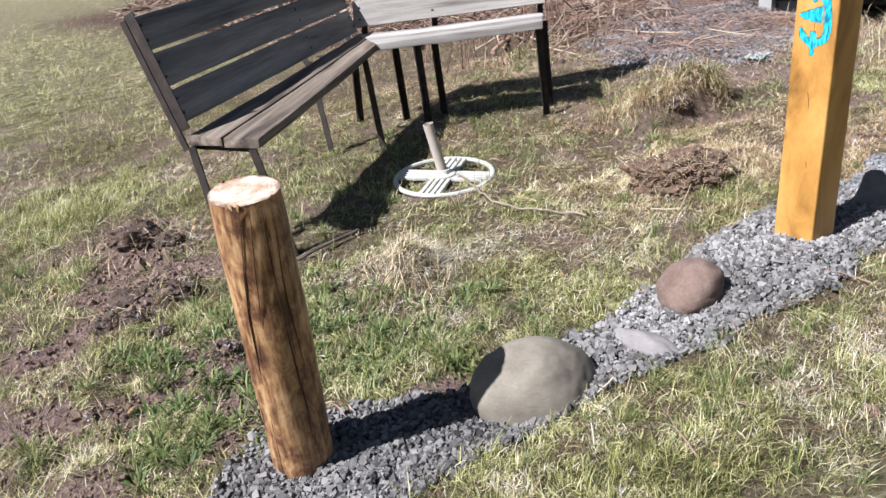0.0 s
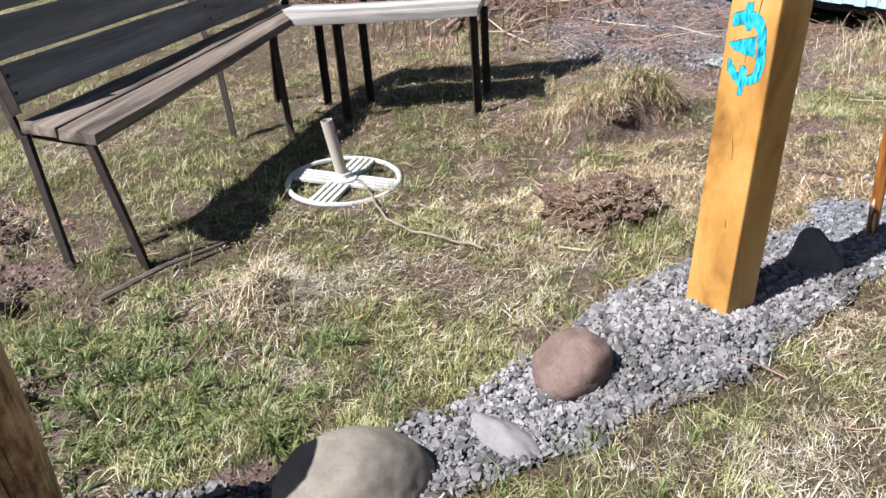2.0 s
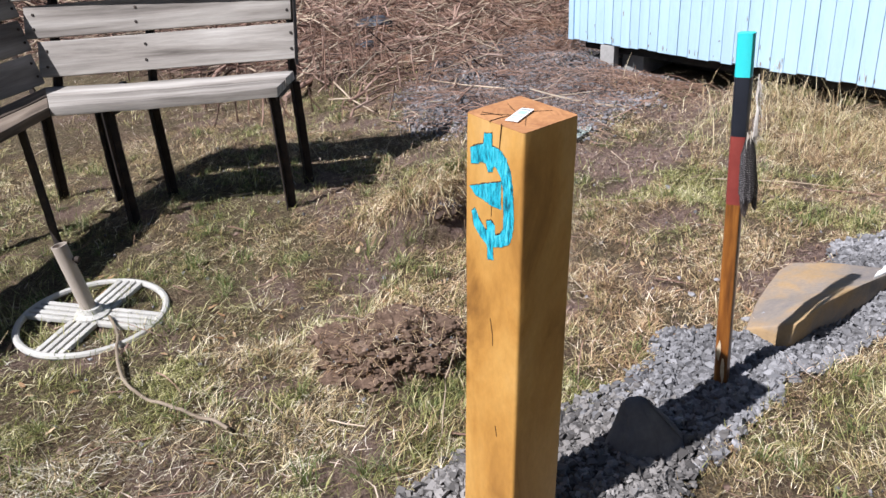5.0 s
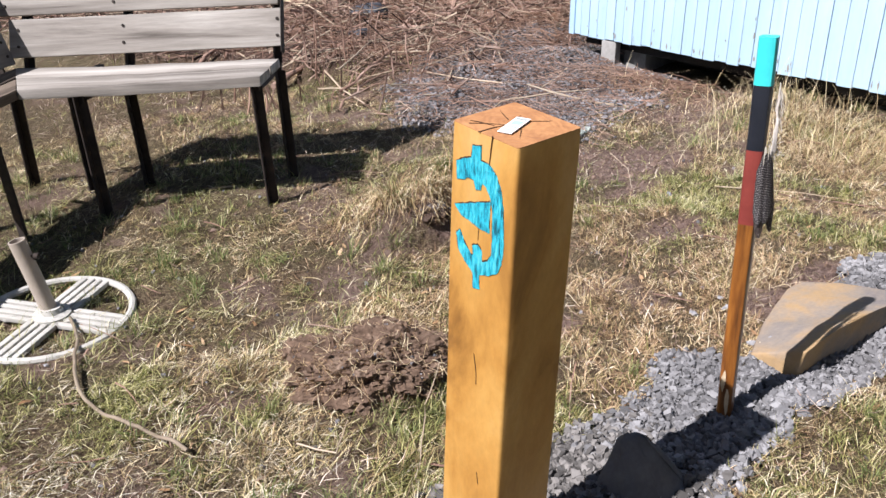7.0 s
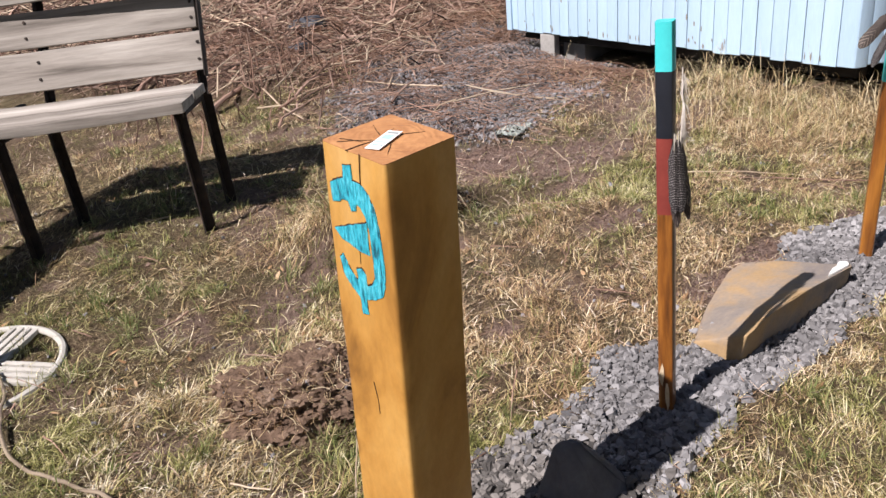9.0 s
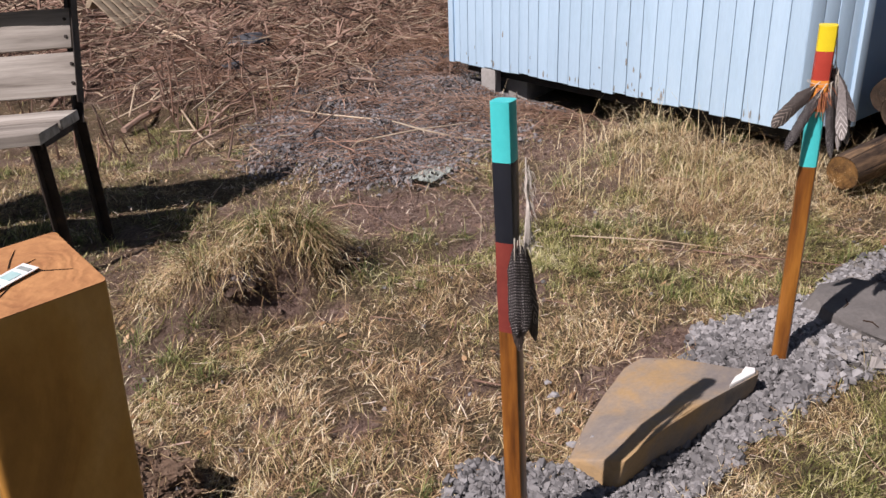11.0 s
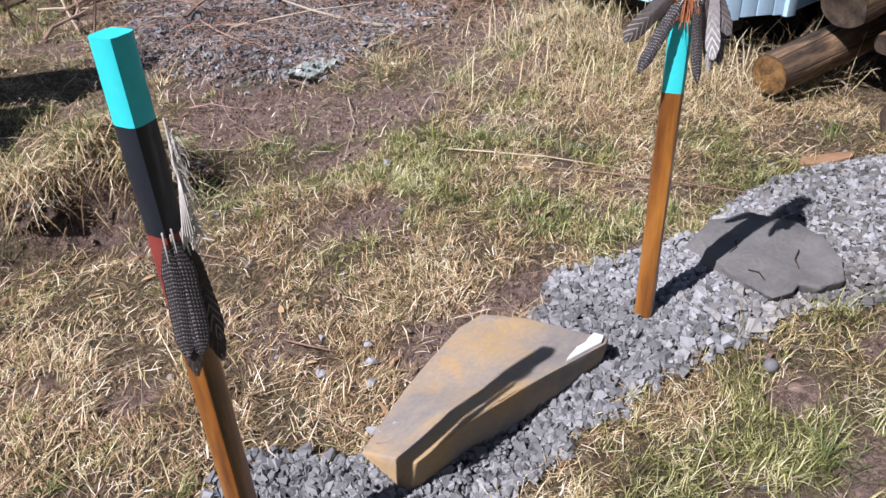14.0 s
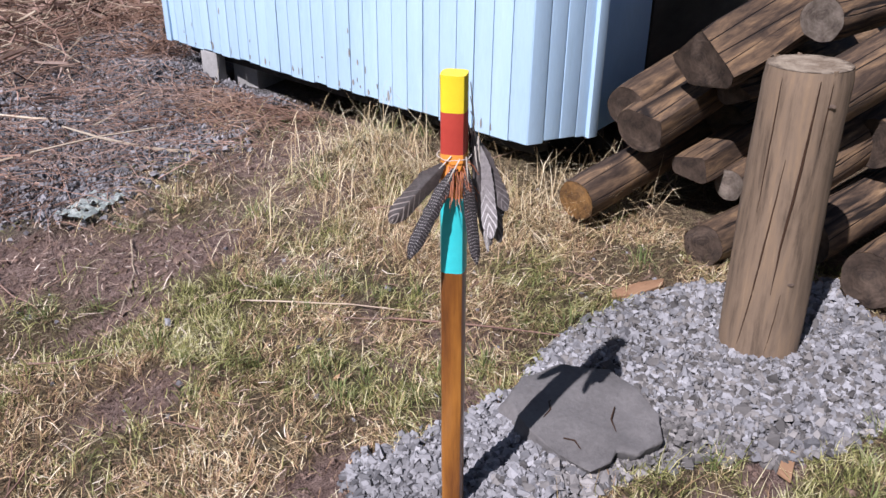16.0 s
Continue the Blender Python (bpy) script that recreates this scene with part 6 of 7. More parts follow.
def build_timber_post():
    low = hz(2.76, 1.785) - 0.05
    foot, top = Vector((2.7425, 1.8235, low)), Vector((2.765, 1.802, 1.1656))
    ob = thing("timber_post", foot, "square honey-stained timber post with a carved turquoise sign", "post")
    ob.matrix_basis = Matrix.Translation(foot) @ Vector((0, 0, 1)).rotation_difference(top - foot).to_matrix().to_4x4() @ pose(0, 0, 0, 0, 0, 3.5)
    ln, h, deep = (top - foot).length, 0.071, 0.080
    slope = Vector((0, 0, 1)).rotation_difference(Vector((-0.09, -0.07, 1))).to_matrix().to_4x4()
    bm = bmesh.new()
    rings, m = [], 26
    prof = []
    b = 0.006
    for sx, sy in ((1, -1), (1, 1), (-1, 1), (-1, -1)):
        c = Vector((sx * (h - b), sy * (deep - b), 0))
        a0 = {(1, -1): -90, (1, 1): 0, (-1, 1): 90, (-1, -1): 180}[(sx, sy)]
        for k in range(4):
            a = radians(a0 + 30 * k)
            prof.append(c + Vector((math.cos(a), math.sin(a), 0)) * b)
    flat = []
    for i, p in enumerate(prof):
        q = prof[(i + 1) % len(prof)]
        flat.append(p)
        if (q - p).length > 0.05:
            flat += [p.lerp(q, t / 6) for t in range(1, 6)]
    for i in range(m + 1):
        z = ln * i / m
        ring = []
        for p in flat:
            w = 0.0022 * noise.fractal(Vector((p.x * 7, p.y * 7, z * 3)), 0.8, 2, 3)
            s = 0.993 if i == m else 1
            ring.append(bm.verts.new((p.x * (1 + w * 8) * s, p.y * (1 + w * 8) * s, z + (0.09 * p.x + 0.07 * p.y) * max(0, i - m + 3) / 3 - (0.003 if i == m - 1 else 0))))
        rings.append(ring)
    n = len(flat)
    for p, q in zip(rings, rings[1:]):
        for k in range(n):
            bm.faces.new((p[k], p[(k + 1) % n], q[(k + 1) % n], q[k]))
    part("shaft", bm, M_TIMBER, ob)
    bm = bmesh.new()
    prism(bm, [(p.x * 0.99, p.y * 0.99) for p in prof], 0.01)
    part("sawn_top", bm, M_TIMBER_END, ob, "reddish end grain with drying cracks").matrix_basis = pose(0, 0, ln + 0.001) @ slope
    # drying cracks: thin dark wedges across the top and down the signed face
    for a, b2, w in (((-0.074, 0.010), (-0.012, 0.004), 0.0012), ((-0.06, 0.05), (-0.020, 0.008), 0.0009), ((-0.05, 0.058), (-0.036, 0.015), 0.0008),
                     ((-0.012, 0.004), (0.03, 0.022), 0.0010), ((0.0, -0.01), (-0.045, -0.055), 0.0006), ((0.01, 0.0), (0.052, -0.03), 0.0005), ((0.0, 0.02), (0.02, 0.062), 0.0006)):
        bm = bmesh.new()
        p, q = Vector((*a, 0)), Vector((*b2, 0))
        s = Vector((-(q - p).y, (q - p).x, 0)).normalized()
        mid = p.lerp(q, 0.45) + s * w * 1.6
        prism(bm, [tuple(v)[:2] for v in (p + s * w, p - s * w, mid - s * w * 0.9, q, mid + s * w * 0.9)], 0.0008)
        part("crack", bm, M_CRACK_SHADOW, ob).matrix_basis = pose(0, 0, ln + 0.0022) @ slope
    face = Matrix(((0, 0, -1, -h - 0.0012), (-1, 0, 0, 0), (0, 1, 0, 0), (0, 0, 0, 1)))  # sheet x to the right, y up, on the signed face

    def on_face(name, outline, mat, label="", z=0.0, thick=0.0012):
        bm = bmesh.new()
        prism(bm, outline, thick)
        o = part(name, bm, mat, ob, label)
        o.matrix_basis = face @ Matrix.Translation((0, ln, z))
        return o

    for top, path in ((0, ((0.022, -0.004), (0.019, -0.03), (0.017, -0.06))), (1, ((0.0, -0.12), (-0.001, -0.16), (-0.002, -0.19))), (2, ((0.0, -0.41), (0.008, -0.445), (0.009, -0.47))), (3, ((0.022, -0.66), (0.027, -0.685)))):
        w = 0.0008
        left = [(x - w * (1 - i / len(path) * 0.7), y) for i, (x, y) in enumerate(path)]
        right = [(x + w * (1 - i / len(path) * 0.7), y) for i, (x, y) in enumerate(path)]
        on_face("crack", left + right[::-1], M_CRACK_SHADOW, z=0.0004)
    def wobble(pts, amount=0.0018, step=0.006, seed=1):
        out = []
        for i, p in enumerate(pts):
            q = pts[(i + 1) % len(pts)]
            d = math.dist(p, q)
            k = max(1, int(d / step))
            for j in range(k):
                t = j / k
                x, y = p[0] + (q[0] - p[0]) * t, p[1] + (q[1] - p[1]) * t
                out.append((x + amount * noise.noise(Vector((x * 220, y * 220, seed))), y + amount * noise.noise(Vector((x * 220, y * 220, seed + 9)))))
        return out

    # the sign: a hook with a crossed head, a triangle, and a hook with a crossed foot, in one sweep down the inner side
    sweep = ((-0.064, -0.065), (-0.042, -0.055), (-0.026, -0.051), (-0.024, -0.030), (-0.003, -0.026), (-0.002, -0.050), (0.017, -0.052), (0.035, -0.066), (0.049, -0.088), (0.056, -0.119), (0.061, -0.163), (0.061, -0.201), (0.052, -0.230), (0.030, -0.244), (0.005, -0.251), (0.007, -0.277), (-0.010, -0.282), (-0.012, -0.252), (-0.033, -0.240), (-0.052, -0.222), (-0.059, -0.194), (-0.050, -0.184), (-0.035, -0.206), (-0.019, -0.220), (-0.012, -0.221), (-0.016, -0.203), (-0.002, -0.197), (0.009, -0.206), (0.010, -0.225), (0.024, -0.219), (0.033, -0.204), (0.033, -0.172), (0.031, -0.131), (0.024, -0.106), (0.012, -0.091), (0.002, -0.087), (0.000, -0.100), (-0.012, -0.103), (-0.019, -0.087), (-0.037, -0.087), (-0.042, -0.093), (-0.061, -0.096))
    tri = ((-0.066, -0.143), (0.024, -0.113), (0.026, -0.168), (0.005, -0.168), (-0.049, -0.157))
    # dark outline shifted up-left paints the shadow of the carved recess
    for outline in (sweep, tri):
        on_face("cut_edge", [(x - 0.0010, y + 0.0014) for x, y in wobble(outline, 0.0026, 0.005, 4)], M_CRACK_SHADOW, "", 0.0002, 0.001)
        on_face("carved_sign", wobble(outline), M_CARVED, "rough-carved turquoise painted sign", 0.0006, 0.002)
    # card lying on the top
    card = thing("card", (2.752, 1.7925, 1.168), "small white printed card lying on the post top", "card")
    card.matrix_basis = Matrix.Translation((2.752, 1.7925, 1.1656 - 0.0018 + 0.0046)) @ slope @ pose(0, 0, 0, 0, 0, 24)
    bm = bmesh.new()
    prism(bm, [(-0.036, -0.013), (0.036, -0.013), (0.036, 0.013), (-0.036, 0.013)], 0.001)
    part("sheet", bm, M_CARD, card)
    for x0, x1, y0, y1, mat in ((0.024, 0.030, -0.010, 0.009, M_CARD_DARK), (0.002, 0.018, -0.008, 0.008, M_CARD_INK), (-0.012, -0.008, -0.009, 0.010, M_CARD_INK), (-0.024, -0.020, -0.009, 0.007, M_CARD_INK)):
        bm = bmesh.new()
        prism(bm, [(x0, y0), (x1, y0), (x1, y1), (x0, y1)], 0.0005)
        part("print_bar", bm, mat, card).matrix_basis = pose(0, 0, 0.0006)


build_timber_post()


# ---- painted stakes ----
def feather(parent, m, length, width, mat, bend, seed, label):
    """A vane with a rib down its middle, hanging along -z from its quill end, bent outward."""
    r = random.Random(seed)
    bm = bmesh.new()
    uvl = bm.loops.layers.uv.new("UVMap")
    n, k = 44, 8
    spine = []
    for i in range(n + 1):
        t = i / n
        spine.append(Vector((0, bend * t * t * length, -length * t)))
    grid = []
    for side in (1, -1):
        rows = []
        for i in range(n + 1):
            t = i / n
            half = width * 0.5 * min(1.0, 0.25 + 3.5 * t) * (1 - max(0, (t - 0.72) / 0.30) ** 2.2)
            half *= 1 + 0.10 * noise.noise(Vector((t * 14, seed, 0))) + 0.16 * noise.noise(Vector((t * 160, seed, 4)))
            half = max(half, 0.0008)
            rows.append([bm.verts.new(spine[i] + Vector((half * (j / k * 2 - 1), 0.20 * half * (1 - (j / k * 2 - 1) ** 2) + side * 0.0004, half * abs(j / k * 2 - 1) * -0.35))) for j in range(k + 1)])
        for i in range(n):
            for j in range(k):
                if side > 0:
                    ids = ((i, j), (i, j + 1), (i + 1, j + 1), (i + 1, j))
                else:
                    ids = ((i, j), (i + 1, j), (i + 1, j + 1), (i, j + 1))
                f = bm.faces.new([rows[a][b] for a, b in ids])
                for loop, (a, b) in zip(f.loops, ids):
                    loop[uvl].uv = (b / k, a / n)
    ob = part("feather", bm, mat, parent, label)
    ob.matrix_basis = m
    bm = bmesh.new()
    quill = [Vector((0, 0, 0.018))] + spine[:-2]
    tube(bm, [p + Vector((0, 0.0015, 0)) for p in quill], [0.0013] + [0.0012 * (1 - 0.8 * i / n) for i in range(n - 1)], 5)
    part("rib", bm, M_QUILL, ob)
    return ob


def build_stake(label, foot, top, side, turn, bands, seed):
    """A square stake with painted bands from the top; bands: (height from top, material, name)."""
    foot, top = Vector(foot), Vector(top)
    ob = thing("stake", foot, label, "stake", "painted stakes with feathers")
    axis = top - foot
    ob.matrix_basis = Matrix.Translation(foot) @ Vector((0, 0, 1)).rotation_difference(axis).to_matrix().to_4x4()
    # keep the section's turn the same whatever the lean
    ln, h, b = axis.length, side / 2, side * 0.24
    spin = pose(0, 0, 0, 0, 0, turn)
    edge = ln
    for drop, mat, name in bands:
        lo = ln - drop if drop is not None else -0.08
        bm = bmesh.new()
        rings = []
        m = max(2, int((edge - lo) / 0.03))
        for i in range(m + 1):
            z = lo + (edge - lo) * i / m
            ring = []
            for sx, sy, a0 in ((1, -1, -90), (1, 1, 0), (-1, 1, 90), (-1, -1, 180)):
                for q in range(3):
                    a = radians(a0 + 45 * q)
                    p = Vector((sx * (h - b) + b * math.cos(a), sy * (h - b) + b * math.sin(a), z))
                    p *= 1
                    w = 1 + 0.045 * noise.fractal(Vector((p.x * 30, p.y * 30, z * 6 + seed)), 0.8, 2, 2)
                    ring.append(bm.verts.new((p.x * w, p.y * w, z)))
            rings.append(ring)
        for p, q in zip(rings, rings[1:]):
            for k in range(12):
                bm.faces.new((p[k], p[(k + 1) % 12], q[(k + 1) % 12], q[k]))
        bm.faces.new(rings[0][::-1])
        bm.faces.new(rings[-1])
        part(name, bm, mat, ob, {"wood": "varnished orange-brown wood"}.get(name, "")).matrix_basis = spin
        edge = lo
    return ob, ln


def chip_patch(parent, m, w, h, seed):
    bm = bmesh.new()
    r = random.Random(seed)
    pts = [(w * math.cos(k * 0.7) * r.uniform(0.6, 1), h * math.sin(k * 0.7) * r.uniform(0.6, 1)) for k in range(9)]
    prism(bm, pts, 0.0015)
    part("bare_patch", bm, M_RAW, parent, "chipped pale bare wood").matrix_basis = m


def facing(x, y, z, toward, tilt=0.0, side=0.0):
    """Pose of a hanging feather at (x, y, z): its flat side looks along the compass way 'toward' (degrees), tip swung sideways by side and out by tilt."""
    return Matrix.Translation((x, y, z)) @ pose(0, 0, 0, 0, 0, toward - 90) @ pose(0, 0, 0, tilt, -side, 0)


s1, s1_len = build_stake("stake banded turquoise, black and maroon with hanging feathers, in gravel", (3.614, 1.884, hz(3.614, 1.884) - 0.01), (3.578, 1.897, 1.224), 0.041, 24,
                         ((0.108, M_TEAL, "turquoise_band"), (0.262, M_BLACK, "black_band"), (0.45, M_MAROON, "maroon_band"), (None, M_STAKE, "wood")), 3)
for k, (dx, dy, dz, toward, tilt, side, ln, w, mat) in enumerate((
        (-0.004, -0.036, -0.262, 250, 1, 1, 0.172, 0.036, M_GUINEA), (-0.016, -0.034, -0.264, 240, 1, 2, 0.172, 0.026, M_GUINEA), (0.010, -0.028, -0.276, 256, 2, -3, 0.186, 0.026, M_DARKF), (-0.006, -0.031, -0.272, 246, 2, 3, 0.198, 0.028, M_DARKF),
        (0.012, -0.031, -0.270, 258, 1, -4, 0.160, 0.024, M_BARRED))):
    feather(s1, facing(dx, dy, s1_len + dz, toward, tilt, side), ln, w, mat, 0.10, k + 3, "dark feather with pale spots" if mat is M_GUINEA else "dark brown barred feather" if mat is M_BARRED else "plain dark brown feather with a curled tip")
bm = bmesh.new()
for k in range(5):
    tube(bm, [(0.026 + 0.003 * math.sin(k), -0.026 + 0.002 * k, s1_len - 0.105 - 0.012 * k), (0.024, -0.029 - 0.001 * k, s1_len - 0.19), (0.006 + 0.004 * k, -0.036, s1_len - 0.28 + 0.004 * k)], 0.0014, 6)
for k in range(26):
    r = random.Random(k + 40)
    p = Vector((0.024 + r.uniform(-0.008, 0.006), -0.024 + r.uniform(-0.008, 0.006), s1_len - 0.25 - r.uniform(0, 0.03)))
    q = p + Vector((r.uniform(-0.018, 0.022), r.uniform(-0.02, 0.012), r.uniform(-0.03, 0.02)))
    tube(bm, [p, p.lerp(q, 0.5) + Vector((0, 0, r.uniform(-0.006, 0.008))), q], 0.0007, 5)
for k in range(120):
    r = random.Random(k + 300)
    u = r.random()
    p = Vector((0.029 - 0.004 * u + r.uniform(-0.002, 0.002), -0.027 + r.uniform(-0.002, 0.002), s1_len - 0.12 - 0.16 * u))
    q = p + Vector((r.uniform(-0.010, 0.014), r.uniform(-0.014, 0.008), r.uniform(-0.035, -0.008)))
    tube(bm, [p, p.lerp(q, 0.5) + Vector((r.uniform(0, 0.006), 0, 0.004)), q], [0.0008, 0.0006, 0.0003], 4)
part("string", bm, M_STRING, s1, "frayed pale string")
for k in range(2):
    chip_patch(s1, pose(0, 0, 0, 0, 0, 24) @ pose(-0.0238, -0.006 + 0.014 * k, 0.07 + 0.06 * k, 90, 0, -90), 0.007, 0.05 - 0.01 * k, 4 + k)

s2, s2_len = build_stake("stake banded yellow, red, orange and turquoise with fanned feathers", (4.708, 1.893, hz(4.708, 1.893) - 0.01), (4.657, 1.868, 1.255), 0.044, 28,
                         ((0.062, M_YELLOW, "yellow_band"), (0.135, M_RED, "red_band"), (0.215, M_ORANGE, "orange_band"), (0.366, M_TEAL, "turquoise_band"), (None, M_STAKE, "wood")), 6)
for k, (dx, dy, dz, toward, tilt, side, ln, w, mat, label) in enumerate((
        (-0.027, 0.000, -0.150, 212, 8, 42, 0.138, 0.036, M_BARRED, "brown feather with pale bars"),
        (-0.024, -0.020, -0.155, 222, 8, 29, 0.172, 0.027, M_GUINEA, "dark feather with white spots"),
        (-0.006, -0.032, -0.155, 238, 4, -3, 0.176, 0.022, M_GUINEA, "dark feather with white spots"),
        (0.022, -0.029, -0.145, 246, 4, -6, 0.165, 0.026, M_GREYF, "grey-brown feather"),
        (0.030, -0.020, -0.108, 244, 7, -9, 0.200, 0.034, M_GREYF, "grey-brown feather"),
        (0.036, -0.008, -0.112, 240, 9, -16, 0.160, 0.036, M_GUINEA, "dark feather with white spots"),
        (0.034, -0.016, -0.118, 232, 10, -22, 0.140, 0.030, M_GREYF, "grey-brown feather"),
        (0.031, -0.028, -0.130, 240, 5, -2, 0.190, 0.014, M_QUILLF, "narrow grey feather with white edge"),
        (0.034, -0.026, -0.128, 205, 6, -12, 0.165, 0.030, M_QUILLF, "downy white feather"))):
    feather(s2, facing(dx, dy, s2_len + dz, toward, tilt, side), ln, w, mat, 0.12, k + 11, label)
bm = bmesh.new()
for k in range(46):
    r = random.Random(k)
    a = radians(r.uniform(195, 290))
    p = Vector((0.024 * math.cos(a), 0.024 * math.sin(a), s2_len - 0.150 - r.uniform(0, 0.04)))
    q = p + Vector((0.018 * math.cos(a) + r.uniform(-0.012, 0.012), 0.018 * math.sin(a), -r.uniform(0.02, 0.05)))
    tube(bm, [p, p.lerp(q, 0.5) + Vector((0, 0, 0.004)), q], [0.0012, 0.001, 0.0005], 4)
part("down", bm, M_RUST_DOWN, s2, "tuft of rust-red down")
bm = bmesh.new()
z = s2_len - 0.142
tube(bm, [(0.030 * math.cos(t * math.tau / 16), 0.030 * math.sin(t * math.tau / 16), z + 0.001 * math.sin(t * 2)) for t in range(17)], 0.0007, 6)
for k in range(3):
    tube(bm, [(0.028, -0.012, s2_len - 0.02 - 0.025 * k), (0.033, -0.016, s2_len - 0.08), (0.030, -0.014, s2_len - 0.135)], 0.001, 5)
part("string", bm, M_STRING, s2, "pale binding string")


# ---- stones ----
def place_stone(name, bm, mat, x, y, lift, label, turn=(0, 0, 0)):
    return single(name, bm, mat, (x, y, hz(x, y) + lift), label, "stone", "stones along the gravel bed", turn=turn)


place_stone("boulder", stone_mesh((0.214, 0.166, 0.162), 4, 0.35, 5, 0.040, 0.6, 3), M_BOULDER, 1.418, 1.765, 0.036, "large smooth tan boulder resting on gravel", (4, 6, -12))
place_stone("stone", stone_mesh((0.134, 0.112, 0.104), 9, 0.3, 4, 0.09, 0.6, 3), M_RED_STONE, 2.145, 1.820, 0.034, "rounded reddish-brown stone on gravel", (0, 0, 20))
place_stone("flat_stone", stone_mesh((0.118, 0.062, 0.032), 14, 0.5, 4, 0.12, 0.5, 5), M_PALE_STONE, 1.838, 1.722, 0.010, "flat pale grey stone sunk in gravel", (4, 6, -78))


def block_stone(outline, top, low, bevel, rough, scale, seed, cuts=3, under=1.0):
    """A broken block: an outline at the foot, pulled in at the top, faces left flat with worn edges."""
    bm = bmesh.new()
    n = len(outline)
    tv = [bm.verts.new((x, y, z)) for x, y, z in top]
    lv = [bm.verts.new((x, y * under if y < 0 else y, low)) for x, y in outline]
    fs = [bm.faces.new(tv), bm.faces.new(lv[::-1])]
    fs += [bm.faces.new((tv[i], lv[i], lv[(i + 1) % n], tv[(i + 1) % n])) for i in range(n)]
    bmesh.ops.recalc_face_normals(bm, faces=fs)
    bmesh.ops.bevel(bm, geom=list(bm.edges), offset=bevel, segments=3, affect="EDGES", profile=0.55)
    bmesh.ops.triangulate(bm, faces=bm.faces)
    for _ in range(cuts):
        long = [e for e in bm.edges if e.calc_length() > 0.028]
        if long:
            bmesh.ops.subdivide_edges(bm, edges=long, cuts=1)
            bmesh.ops.triangulate(bm, faces=[f for f in bm.faces if len(f.verts) > 3])
    rough_up(bm, rough, scale, seed)
    return bm


place_stone("stone", block_stone([(-0.13, 0.06), (-0.12, -0.085), (0.02, -0.13), (0.165, -0.085), (0.17, 0.05), (0.0, 0.105)],
                                 [(-0.050, 0.040, 0.152), (-0.036, 0.012, 0.168), (-0.016, -0.004, 0.176), (0.012, 0.0, 0.160), (0.022, 0.025, 0.140), (-0.012, 0.05, 0.148)],
                                 -0.05, 0.022, 0.007, 9, 2), M_DARK_STONE, 3.205, 1.828, -0.006, "dark grey wedge-shaped stone on gravel")
SLAB_AT = Vector((4.178, 1.950, hz(4.20, 1.985) - 0.004))
SLAB_TOP = ((3.958, 1.868, 0.290), (4.094, 1.863, 0.323), (4.24, 1.858, 0.329), (4.492, 1.836, 0.336), (4.520, 1.852, 0.327), (4.495, 1.93, 0.314),
            (4.458, 2.06, 0.298), (4.405, 2.172, 0.276), (4.33, 2.172, 0.272), (4.10, 2.10, 0.246), (3.925, 2.020, 0.224))
SLAB_FOOT = ((3.950, 1.895), (4.094, 1.897), (4.24, 1.893), (4.515, 1.874), (4.545, 1.890), (4.51, 1.955), (4.475, 2.085), (4.415, 2.200), (4.32, 2.200), (4.085, 2.130), (3.895, 2.032))
slab = thing("slab_stone", SLAB_AT, "ochre and grey broken stone slab with a white-chipped corner", "stone", "stones along the gravel bed")
part("slab", block_stone([(x - SLAB_AT.x, y - SLAB_AT.y) for x, y in SLAB_FOOT], [Vector(p) - SLAB_AT for p in SLAB_TOP], -0.09, 0.005, 0.003, 7, 3, 3), M_SLAB, slab)
bm = bmesh.new()
prism(bm, [(x - SLAB_AT.x, y - SLAB_AT.y) for x, y in ((4.375, 1.853), (4.435, 1.847), (4.482, 1.843), (4.505, 1.857), (4.500, 1.882), (4.478, 1.878), (4.455, 1.868), (4.425, 1.868), (4.400, 1.861))], 0.012, 0.002,
      rise=lambda x, y: 0.3425 - 0.13 * (y + SLAB_AT.y - 1.835) - SLAB_AT.z)
rough_up(bm, 0.002, 40, 4)
part("chipped_corner", bm, M_CHALK, slab, "fresh white chip")
PLATE_AT = Vector((5.055, 1.79, hz(5.055, 1.79) - 0.004))
PLATE_TOP = ((5.022, 1.962, 0.350), (4.970, 1.878, 0.352), (4.942, 1.770, 0.340), (4.944, 1.684, 0.330), (5.002, 1.662, 0.337), (5.036, 1.670, 0.342), (5.058, 1.626, 0.343),
             (5.135, 1.600, 0.346), (5.205, 1.645, 0.356), (5.275, 1.740, 0.360), (5.306, 1.832, 0.362), (5.215, 1.935, 0.376), (5.115, 1.985, 0.370))
PLATE_FOOT = ((5.010, 2.025), (4.950, 1.910), (4.952, 1.785), (4.985, 1.715), (5.030, 1.700), (5.060, 1.705), (5.080, 1.660), (5.130, 1.630), (5.200, 1.662), (5.285, 1.742), (5.320, 1.840), (5.232, 1.962), (5.100, 2.035))
place_stone("slab_stone", block_stone([(x - PLATE_AT.x, y - PLATE_AT.y) for x, y in PLATE_FOOT], [Vector(p) - PLATE_AT for p in PLATE_TOP], -0.05, 0.006, 0.010, 8, 6), M_SLAB_GREY, 5.055, 1.79, -0.004, "flat grey-brown stone slab lying on gravel")
